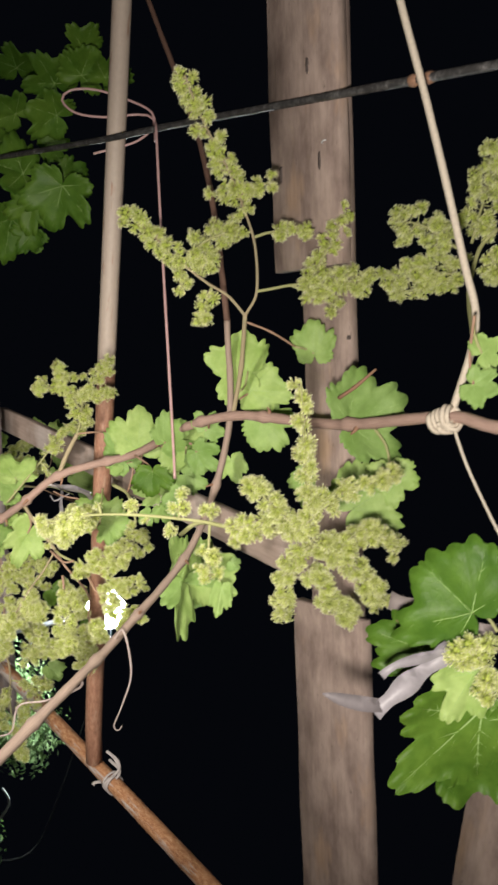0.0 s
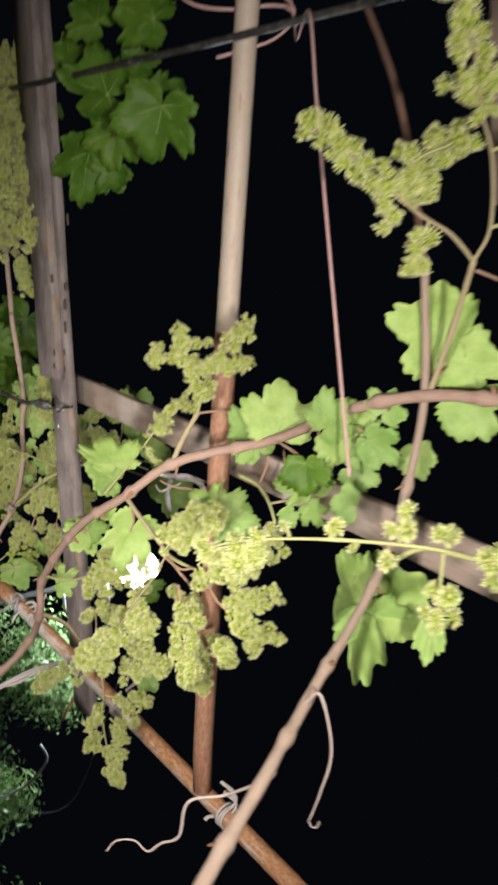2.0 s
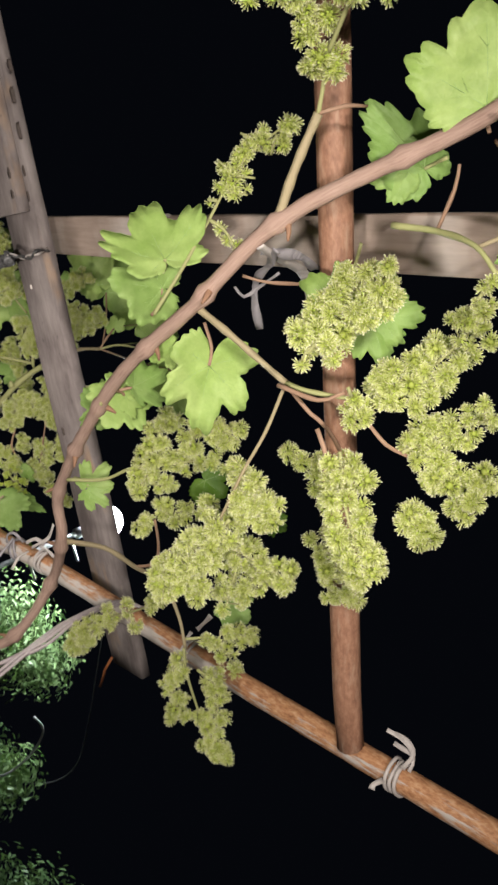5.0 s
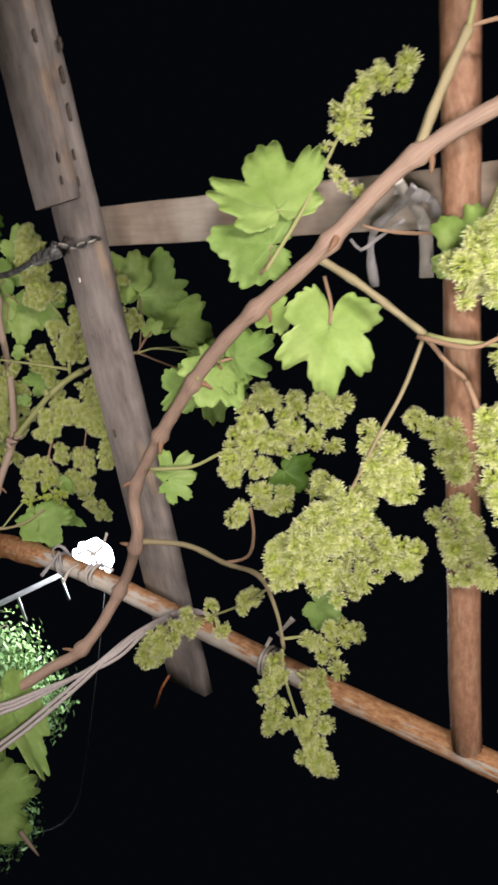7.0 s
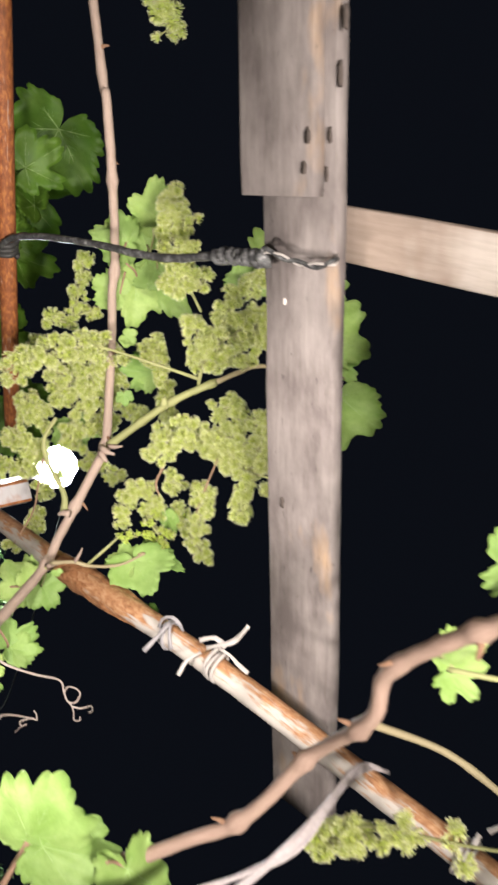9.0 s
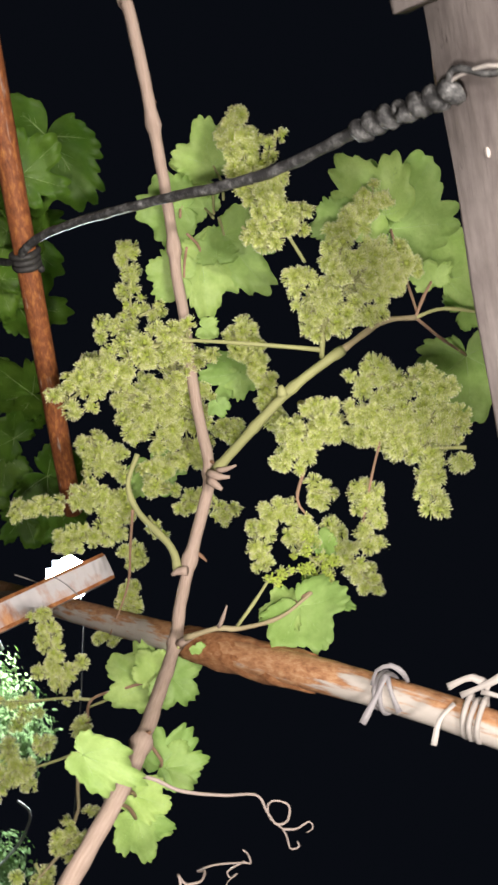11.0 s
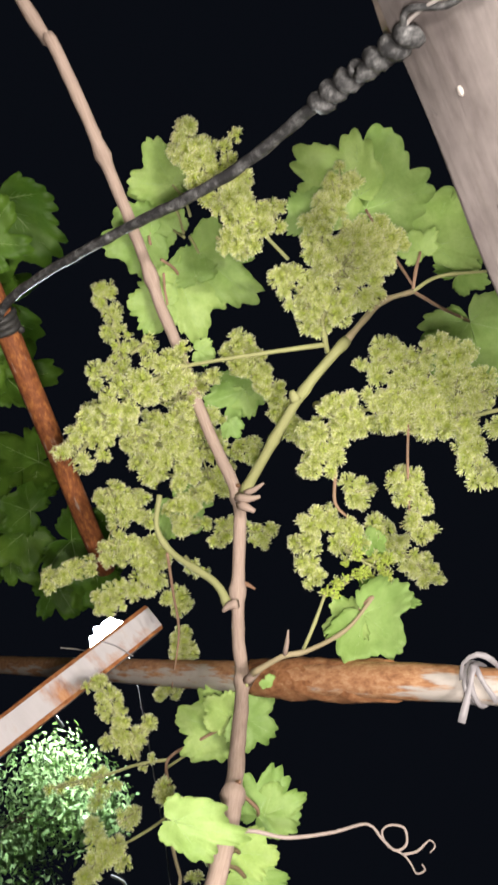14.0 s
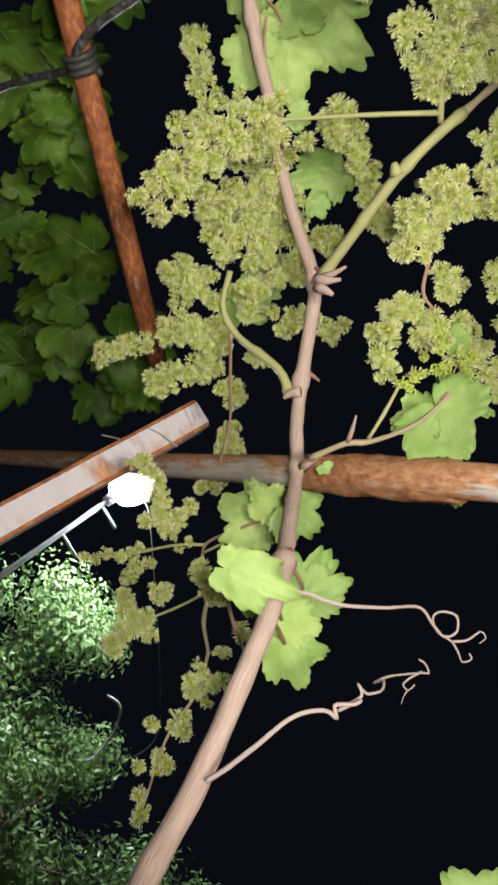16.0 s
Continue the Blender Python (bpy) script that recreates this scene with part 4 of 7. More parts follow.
raceme(vine_a, [(0.403, 0.936, 2.034), (0.368, 0.909, 2.027), (0.338, 0.884, 2.030), (0.314, 0.867, 2.036)], 0.026, 472, bare=0.25, buds=0.3, knobs=0.4)
raceme(vine_a, [(0.370, 0.906, 2.029), (0.368, 0.888, 2.035), (0.353, 0.876, 2.045)], 0.025, 473, bare=0.05, buds=0.3)
raceme(vine_a, [(0.364, 0.941, 2.027), (0.353, 0.934, 2.028)], 0.025, 474, bare=0.02, buds=0.3)
leaf(vine_a, (0.430, 0.853, 2.077), (0.378, 0.862, 2.080), (-0.34, -0.64, -0.69), 475, lobes=0.4, back=0.28, stalk=(0.444, 0.853, 2.083))
leaf(vine_a, (0.470, 0.901, 2.090), (0.432, 0.930, 2.072), (-0.38, -0.67, -0.64), 476, width=0.6, lobes=0.4, back=0.48, stalk=(0.461, 0.882, 2.086))
leaf(vine_a, (0.472, 0.907, 2.082), (0.479, 0.926, 2.068), (-0.41, -0.66, -0.63), 477, width=0.8, lobes=0.4, back=0.48)
leaf(vine_a, (0.468, 0.794, 2.079), (0.438, 0.802, 2.063), (-0.43, -0.57, -0.70), 478, width=1.1, lobes=0.6, back=0.72, stalk=(0.457, 0.831, 2.079))
leaf(vine_a, (0.487, 0.793, 2.081), (0.497, 0.773, 2.080), (-0.47, -0.54, -0.70), 479, width=0.8, lobes=0.6, back=0.64)
leaf(vine_a, (0.508, 0.820, 2.083), (0.520, 0.822, 2.070), (-0.48, -0.57, -0.67), 480, width=0.8, lobes=0.4, back=0.64)
leaf(vine_a, (0.398, 0.752, 2.084), (0.377, 0.785, 2.078), (-0.35, -0.56, -0.76), 481, width=1.1, lobes=0.35, back=0.56, stalk=(0.384, 0.740, 2.074))
leaf(vine_a, (0.432, 0.700, 2.044), (0.431, 0.712, 2.030), (-0.45, -0.50, -0.74), 482, width=1.3, lobes=0.35, back=0.64)
stalk(vine_a, [(0.506, 0.914, 2.079), (0.505, 0.882, 2.083), (0.506, 0.846, 2.072), (0.519, 0.825, 2.067)], 0.0024, 0.0015, 483, SHOOT)
stalk(vine_a, [(0.507, 0.845, 2.072), (0.497, 0.829, 2.082), (0.482, 0.807, 2.087)], 0.0015, 0.0012, 484, SHOOT_TAN)
stalk(vine_a, [(0.504, 0.882, 2.084), (0.478, 0.872, 2.083), (0.463, 0.870, 2.082)], 0.0013, 0.0010, 485, RED_STALK)
stalk(vine_a, [(0.448, 0.849, 2.084), (0.454, 0.836, 2.077), (0.462, 0.828, 2.078)], 0.0012, 0.0010, 486, RED_STALK)
raceme(vine_a, [(0.495, 0.803, 2.080), (0.492, 0.798, 2.088)], 0.015, 487, bare=0.02, buds=0.2)
raceme(vine_a, [(0.519, 0.825, 2.067), (0.537, 0.833, 2.059), (0.537, 0.825, 2.069)], 0.016, 488, bare=0.02, buds=0.2)
leaf(vine_a, (0.568, 0.946, 2.074), (0.547, 0.964, 2.055), (-0.48, -0.66, -0.57), 489, lobes=0.4, back=0.64, stalk=(0.521, 0.936, 2.075))
leaf(vine_a, (0.569, 0.940, 2.081), (0.542, 0.931, 2.100), (-0.48, -0.64, -0.60), 490, lobes=0.4, back=0.48)
leaf(vine_a, (0.572, 0.929, 2.091), (0.571, 0.904, 2.107), (-0.49, -0.62, -0.61), 491, width=0.9, lobes=0.4, back=0.48)
leaf(vine_a, (0.580, 0.929, 2.085), (0.602, 0.913, 2.084), (-0.52, -0.62, -0.59), 492, width=0.9, lobes=0.4, back=0.48)
raceme(vine_a, [(0.568, 0.899, 1.987), (0.546, 0.891, 2.006), (0.527, 0.878, 2.031)], 0.048, 493, bare=0.02, buds=0.05, knobs=0.3, density=1.2)
raceme(vine_a, [(0.540, 0.891, 2.004), (0.527, 0.888, 2.019)], 0.037, 494, bare=0.02, buds=0.05, density=1.2)
raceme(vine_a, [(0.578, 0.899, 1.978), (0.563, 0.900, 1.990)], 0.019, 495, bare=0.02, buds=0.05)
stalk(vine_a, [(0.608, 0.943, 2.006), (0.609, 0.909, 2.010), (0.601, 0.894, 2.018)], 0.0017, 0.0013, 496, RED_STALK)
raceme(vine_a, [(0.599, 0.885, 2.031), (0.589, 0.865, 2.065), (0.563, 0.854, 2.101)], 0.041, 497, bare=0.02, buds=0.08, knobs=0.35, density=1.1)
raceme(vine_a, [(0.608, 0.866, 2.046), (0.594, 0.853, 2.074)], 0.032, 498, bare=0.02, buds=0.08, density=1.1)
raceme(vine_a, [(0.602, 0.900, 2.028), (0.624, 0.884, 2.028)], 0.030, 499, bare=0.02, buds=0.08, density=1.1)
stalk(vine_a, [(0.625, 0.891, 2.037), (0.640, 0.875, 2.042), (0.642, 0.858, 2.043)], 0.0014, 0.0011, 500, RED_STALK)
raceme(vine_a, [(0.640, 0.861, 2.041), (0.629, 0.849, 2.065), (0.618, 0.826, 2.087)], 0.035, 501, bare=0.02, buds=0.08, knobs=0.35, density=1.1)
raceme(vine_a, [(0.645, 0.848, 2.053), (0.667, 0.817, 2.062), (0.652, 0.810, 2.075)], 0.040, 502, bare=0.02, buds=0.08, knobs=0.35, density=1.1)
raceme(vine_a, [(0.671, 0.847, 2.030), (0.693, 0.826, 2.036)], 0.029, 503, bare=0.02, buds=0.08, density=1.1)
raceme(vine_a, [(0.639, 0.888, 2.010), (0.672, 0.871, 2.000), (0.713, 0.845, 1.996)], 0.038, 504, bare=0.02, buds=0.08, knobs=0.35, density=1.1)
raceme(vine_a, [(0.657, 0.874, 2.010), (0.650, 0.868, 2.024)], 0.031, 505, bare=0.02, buds=0.08, density=1.1)
stalk(vine_a, [(0.630, 0.909, 2.010), (0.646, 0.898, 2.008), (0.661, 0.894, 2.001)], 0.0017, 0.0014, 506, RED_STALK)
raceme(vine_a, [(0.579, 1.051, 1.983), (0.545, 1.039, 2.002), (0.517, 1.037, 2.023), (0.485, 1.035, 2.047), (0.467, 1.029, 2.065), (0.448, 1.017, 2.090)], 0.026, 507, bare=0.55, buds=0.35, knobs=0.5)
raceme(vine_a, [(0.459, 1.022, 2.077), (0.472, 1.021, 2.070)], 0.026, 508, bare=0.02, buds=0.35)
raceme(vine_a, [(0.463, 1.031, 2.065), (0.458, 1.040, 2.058)], 0.018, 509, bare=0.02, buds=0.35)
raceme(vine_a, [(0.483, 1.036, 2.046), (0.476, 1.045, 2.041)], 0.020, 510, bare=0.02, buds=0.35)
raceme(vine_a, [(0.485, 1.036, 2.045), (0.487, 1.023, 2.057)], 0.014, 511, bare=0.2, buds=0.35)
raceme(vine_a, [(0.495, 1.035, 2.039), (0.498, 1.023, 2.050)], 0.014, 512, bare=0.3, buds=0.35)
raceme(vine_a, [(0.514, 1.037, 2.025), (0.521, 1.027, 2.031), (0.535, 1.016, 2.033)], 0.015, 513, bare=0.25, buds=0.35, knobs=0.5)
raceme(vine_a, [(0.517, 1.048, 2.012), (0.524, 1.041, 2.014)], 0.016, 514, bare=0.02, buds=0.35)
raceme(vine_a, [(0.502, 1.037, 2.033), (0.501, 1.042, 2.028)], 0.013, 515, bare=0.02, buds=0.35)
leaf(vine_a, (0.541, 1.050, 1.994), (0.502, 1.043, 1.970), (-0.12, -0.69, -0.71), 516, lobes=0.55, back=0.48, stalk=(0.552, 1.056, 1.996))
leaf(vine_a, (0.565, 1.061, 1.999), (0.565, 1.106, 1.980), (-0.19, -0.71, -0.68), 517, width=0.75, lobes=0.6, back=0.56, stalk=(0.583, 1.060, 1.987))
leaf(vine_a, (0.611, 1.008, 1.999), (0.645, 0.991, 1.973), (-0.32, -0.61, -0.72), 518, width=0.84, lobes=0.55, back=1.2, stalk=(0.581, 1.016, 2.002))
leaf(vine_a, (0.698, 1.158, 2.000), (0.689, 1.185, 1.991), (-0.35, -0.73, -0.58), 519, back=0.64, stalk=(0.664, 1.106, 1.965))
leaf(vine_a, (0.662, 1.103, 1.986), (0.689, 1.114, 1.970), (-0.35, -0.71, -0.61), 520, back=0.72, stalk=(0.650, 1.095, 1.970))
leaf(vine_a, (0.664, 1.101, 1.986), (0.664, 1.082, 1.991), (-0.34, -0.69, -0.64), 521, width=0.9, lobes=0.6, back=0.64)
leaf(vine_a, (0.647, 1.084, 1.984), (0.631, 1.060, 1.991), (-0.31, -0.68, -0.66), 522, width=0.9, back=0.56, stalk=(0.650, 1.091, 1.974))
leaf(vine_a, (0.607, 1.050, 1.997), (0.621, 1.066, 1.987), (-0.27, -0.67, -0.69), 523, width=0.8, lobes=0.4, back=0.56)
leaf(vine_a, (0.781, 1.178, 1.988), (0.763, 1.172, 2.006), (-0.44, -0.70, -0.56), 524, width=0.9, lobes=0.8, back=0.56, stalk=(0.769, 1.182, 1.976))
leaf(vine_a, (0.785, 1.176, 1.987), (0.796, 1.160, 1.996), (-0.46, -0.69, -0.55), 525, width=0.9, lobes=0.8, back=0.56)
leaf(vine_a, (0.814, 1.158, 2.114), (0.829, 1.138, 2.124), (-0.46, -0.60, -0.66), 526, width=1.2, lobes=0.3, dark=True, back=0.64)
leaf(vine_a, (0.841, 1.084, 2.141), (0.850, 1.072, 2.148), (-0.49, -0.52, -0.70), 527, lobes=0.3, dark=True, back=0.64)
leaf(vine_a, (0.920, 1.089, 2.084), (0.934, 1.068, 2.096), (-0.59, -0.52, -0.62), 528, width=0.9, lobes=0.3, back=0.56)
stalk(vine_a, [(0.761, 1.170, 1.962), (0.755, 1.139, 1.982), (0.740, 1.116, 2.000), (0.728, 1.077, 2.025), (0.723, 1.053, 2.045)], 0.0017, 0.0009, 529, SHOOT)
raceme(vine_a, [(0.742, 1.119, 1.996), (0.731, 1.086, 2.021), (0.723, 1.053, 2.045)], 0.027, 530, bare=0.02, buds=0.08, knobs=0.4)
raceme(vine_a, [(0.732, 1.107, 2.007), (0.703, 1.098, 2.019), (0.688, 1.089, 2.031)], 0.034, 531, bare=0.02, buds=0.08, knobs=0.35, density=1.05)
raceme(vine_a, [(0.724, 1.078, 2.026), (0.702, 1.072, 2.039), (0.699, 1.055, 2.051), (0.704, 1.038, 2.057)], 0.032, 532, bare=0.02, buds=0.08, knobs=0.35, density=1.05)
raceme(vine_a, [(0.740, 1.107, 2.010), (0.761, 1.106, 1.996)], 0.028, 533, bare=0.02, buds=0.08)
raceme(vine_a, [(0.753, 1.101, 2.007), (0.749, 1.082, 2.014)], 0.025, 534, bare=0.02, buds=0.08)
raceme(vine_a, [(0.766, 1.095, 2.004), (0.774, 1.072, 2.007), (0.770, 1.063, 2.020)], 0.025, 535, bare=0.02, buds=0.08)
raceme(vine_a, [(0.776, 1.095, 1.998), (0.794, 1.096, 1.986)], 0.024, 536, bare=0.02, buds=0.08)
raceme(vine_a, [(0.721, 1.044, 2.048), (0.729, 1.031, 2.048)], 0.027, 537, bare=0.02, buds=0.08)
stalk(vine_a, [(0.857, 1.219, 1.974), (0.846, 1.164, 1.991), (0.845, 1.116, 1.994), (0.839, 1.074, 1.994), (0.873, 1.061, 2.001), (0.907, 1.054, 2.002)], 0.0029, 0.0014, 538, SHOOT_TAN, nodes=(0.02, 0.36, 0.66, 0.97))
stalk(vine_a, [(0.845, 1.118, 1.993), (0.835, 1.098, 2.003), (0.809, 1.087, 2.001), (0.782, 1.089, 2.000)], 0.0015, 0.0012, 539, RED_STALK)
stalk(vine_a, [(0.566, 1.019, 1.994), (0.581, 0.982, 1.998), (0.608, 0.943, 2.013)], 0.0026, 0.0019, 540, SHOOT_TAN, nodes=(0.02, 0.36, 0.66, 0.97))
stalk(vine_a, [(0.608, 0.943, 2.013), (0.609, 0.925, 2.015), (0.609, 0.899, 2.026)], 0.0018, 0.0014, 541, SHOOT)
stalk(vine_a, [(0.609, 0.943, 2.013), (0.629, 0.928, 2.023), (0.641, 0.919, 2.032), (0.684, 0.925, 2.061), (0.723, 0.928, 2.064)], 0.0016, 0.0012, 542, RED_STALK)
stalk(vine_a, [(0.609, 0.943, 2.013), (0.641, 0.945, 1.997), (0.668, 0.950, 1.981), (0.717, 0.965, 1.966), (0.765, 0.990, 1.956)], 0.0014, 0.0008, 543, SHOOT_TAN)
raceme(vine_a, [(0.672, 0.950, 1.980), (0.693, 0.945, 1.987), (0.706, 0.939, 2.000)], 0.038, 544, bare=0.02, buds=0.05, density=1.25)
raceme(vine_a, [(0.687, 0.957, 1.978), (0.706, 0.940, 1.991)], 0.033, 545, bare=0.02, buds=0.05, density=1.2)
raceme(vine_a, [(0.662, 0.964, 1.980), (0.670, 0.953, 1.985)], 0.021, 546, bare=0.02, buds=0.05)
raceme(vine_a, [(0.708, 0.956, 1.973), (0.732, 0.972, 1.964), (0.765, 0.993, 1.953), (0.778, 1.008, 1.945)], 0.042, 547, bare=0.02, buds=0.05, knobs=0.25, density=1.25)
raceme(vine_a, [(0.752, 0.992, 1.962), (0.770, 1.007, 1.951)], 0.030, 548, bare=0.02, buds=0.05, density=1.2)
raceme(vine_a, [(0.773, 0.979, 1.970), (0.786, 0.991, 1.957)], 0.030, 549, bare=0.02, buds=0.05, density=1.2)
raceme(vine_a, [(0.759, 0.994, 2.003), (0.774, 0.973, 2.015), (0.788, 0.947, 2.033)], 0.037, 550, bare=0.02, buds=0.08, knobs=0.35, density=1.1)
raceme(vine_a, [(0.794, 0.994, 2.012), (0.827, 0.997, 2.003)], 0.039, 551, bare=0.02, buds=0.08, density=1.1)
raceme(vine_a, [(0.778, 0.980, 2.021), (0.806, 0.981, 2.017)], 0.039, 552, bare=0.02, buds=0.08, density=1.1)
raceme(vine_a, [(0.730, 1.017, 1.998), (0.741, 1.000, 1.993)], 0.028, 553, bare=0.02, buds=0.08)
raceme(vine_a, [(0.680, 0.966, 2.037), (0.685, 0.952, 2.048)], 0.022, 554, bare=0.02, buds=0.08, density=1.1)
raceme(vine_a, [(0.683, 0.951, 2.059), (0.723, 0.934, 2.057)], 0.031, 555, bare=0.02, buds=0.08, knobs=0.35, density=1.1)
raceme(vine_a, [(0.747, 0.946, 2.061), (0.770, 0.931, 2.062), (0.801, 0.912, 2.061)], 0.042, 556, bare=0.02, buds=0.08, knobs=0.3, density=1.15)
raceme(vine_a, [(0.728, 0.923, 2.081), (0.747, 0.918, 2.075)], 0.027, 557, bare=0.02, buds=0.08, density=1.1)
raceme(vine_a, [(0.907, 1.055, 2.001), (0.936, 1.052, 2.001), (0.984, 1.034, 2.004), (1.028, 1.013, 2.013)], 0.024, 558, bare=0.5, buds=0.1, knobs=0.4)
raceme(vine_a, [(0.925, 1.055, 2.005), (0.933, 1.062, 1.992), (0.982, 1.050, 1.988)], 0.032, 559, bare=0.05, buds=0.1, knobs=0.35)
raceme(vine_a, [(0.899, 1.057, 2.004), (0.900, 1.037, 2.024), (0.932, 1.020, 2.037)], 0.026, 560, bare=0.3, buds=0.1, knobs=0.4)
raceme(vine_a, [(0.891, 1.036, 2.031), (0.899, 1.010, 2.053)], 0.024, 561, bare=0.05, buds=0.1, knobs=0.4)
raceme(vine_a, [(0.932, 1.046, 2.009), (0.951, 1.030, 2.021), (0.985, 1.024, 2.013)], 0.031, 562, bare=0.05, buds=0.1, knobs=0.35)
raceme(vine_a, [(0.994, 1.026, 2.013), (1.021, 1.027, 2.002)], 0.026, 563, bare=0.02, buds=0.1)
raceme(vine_a, [(1.014, 1.023, 2.011), (1.026, 1.008, 2.018)], 0.024, 564, bare=0.02, buds=0.1)
stalk(vine_a, [(0.855, 1.073, 2.000), (0.883, 1.101, 2.000), (0.910, 1.135, 1.995), (0.952, 1.193, 1.986), (0.991, 1.221, 1.979)], 0.0012, 0.0009, 565, SHOOT)
raceme(vine_a, [(0.869, 1.093, 2.002), (0.887, 1.101, 1.998)], 0.025, 566, bare=0.02, buds=0.1)
raceme(vine_a, [(0.901, 1.144, 1.999), (0.927, 1.126, 1.993)], 0.022, 567, bare=0.02, buds=0.1)
raceme(vine_a, [(0.922, 1.160, 1.993), (0.948, 1.180, 1.986)], 0.030, 568, bare=0.02, buds=0.1)
raceme(vine_a, [(0.960, 1.191, 1.984), (1.003, 1.229, 1.979)], 0.037, 569, bare=0.02, buds=0.1)
leaf(vine_a, (0.302, 0.453, 2.100), (0.329, 0.441, 2.101), (-0.57, -0.35, -0.75), 123, lobes=0.4, stalk=(0.264, 0.479, 2.090))
leaf(vine_a, (0.198, 0.380, 2.090), (0.202, 0.366, 2.105), (-0.02, -0.67, -0.75), 124, lobes=0.4, stalk=(0.145, 0.386, 2.080))
leaf(vine_a, (0.173, 0.379, 2.090), (0.162, 0.374, 2.103), (-0.10, -0.55, -0.83), 125, lobes=0.4, stalk=(0.145, 0.386, 2.080))

# far leaves above the wire, their weaker light put into the darker colour
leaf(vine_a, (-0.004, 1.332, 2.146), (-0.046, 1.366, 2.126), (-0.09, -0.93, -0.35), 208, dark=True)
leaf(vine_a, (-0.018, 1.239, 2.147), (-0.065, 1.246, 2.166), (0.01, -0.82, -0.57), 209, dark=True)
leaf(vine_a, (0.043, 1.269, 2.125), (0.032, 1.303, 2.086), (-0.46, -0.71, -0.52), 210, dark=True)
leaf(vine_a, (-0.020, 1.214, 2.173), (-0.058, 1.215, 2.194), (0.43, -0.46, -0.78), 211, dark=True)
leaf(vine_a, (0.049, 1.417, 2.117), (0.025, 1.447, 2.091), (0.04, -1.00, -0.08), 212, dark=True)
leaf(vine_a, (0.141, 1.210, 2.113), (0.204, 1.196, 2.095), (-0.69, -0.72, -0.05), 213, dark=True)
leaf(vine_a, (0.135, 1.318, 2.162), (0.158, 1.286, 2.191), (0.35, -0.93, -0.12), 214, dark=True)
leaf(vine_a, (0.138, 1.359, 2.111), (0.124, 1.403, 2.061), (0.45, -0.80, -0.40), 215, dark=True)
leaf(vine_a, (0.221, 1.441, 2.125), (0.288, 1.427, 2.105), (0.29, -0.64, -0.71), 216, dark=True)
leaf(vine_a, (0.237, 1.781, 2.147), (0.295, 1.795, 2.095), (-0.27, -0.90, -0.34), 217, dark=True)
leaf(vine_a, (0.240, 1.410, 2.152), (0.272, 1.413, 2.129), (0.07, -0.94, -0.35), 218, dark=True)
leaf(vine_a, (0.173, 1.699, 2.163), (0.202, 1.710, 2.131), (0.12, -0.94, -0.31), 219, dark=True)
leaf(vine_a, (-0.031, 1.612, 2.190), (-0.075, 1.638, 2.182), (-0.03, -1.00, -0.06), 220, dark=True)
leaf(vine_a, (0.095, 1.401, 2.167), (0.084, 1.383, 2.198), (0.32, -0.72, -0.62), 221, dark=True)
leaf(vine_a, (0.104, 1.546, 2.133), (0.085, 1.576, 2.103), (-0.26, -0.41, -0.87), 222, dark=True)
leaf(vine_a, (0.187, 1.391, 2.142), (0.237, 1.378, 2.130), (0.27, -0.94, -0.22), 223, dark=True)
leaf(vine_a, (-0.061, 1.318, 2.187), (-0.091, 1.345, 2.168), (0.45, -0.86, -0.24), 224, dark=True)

# dry cane with swollen joints
vine_b = empty("grape_vine", (0.499, 0.583, 1.918), "dry tan grape cane with swollen joints and curled tendrils", "vine", "grape vines on the pergola")
cane(vine_b, [(0.228, 0.713, 2.090), (0.343, 0.681, 2.087), (0.451, 0.640, 2.030), (0.499, 0.583, 1.918), (0.509, 0.542, 1.848), (0.518, 0.506, 1.785), (0.532, 0.452, 1.691)], 0.0034, 0.0048, 5, BARK_DRY, nodes=(0.28, 0.42, 0.55, 0.66, 0.8), gain=0.4)
cane(vine_b, [(-0.260, 1.158, 2.120), (-0.067, 0.966, 2.120), (0.030, 0.870, 2.120), (0.114, 0.781, 2.100), (0.228, 0.713, 2.090)], 0.0028, 0.0034, 6, BARK_DARK, nodes=(0.3, 0.6), label='dark brown upper length of the cane')
tendril(vine_b, [(0.508, 0.548, 1.859), (0.519, 0.548, 1.860), (0.533, 0.560, 1.835), (0.540, 0.572, 1.814), (0.561, 0.567, 1.806), (0.567, 0.572, 1.796), (0.573, 0.575, 1.788), (0.567, 0.582, 1.782), (0.569, 0.589, 1.772), (0.576, 0.590, 1.766)], 0, 225, 0.001, 0.0075)
tendril(vine_b, [(0.500, 0.577, 1.907), (0.485, 0.566, 1.910), (0.519, 0.547, 1.911), (0.548, 0.540, 1.900), (0.565, 0.537, 1.892), (0.568, 0.533, 1.895), (0.564, 0.533, 1.898)], 0, 226, 0.001, 0.0075)

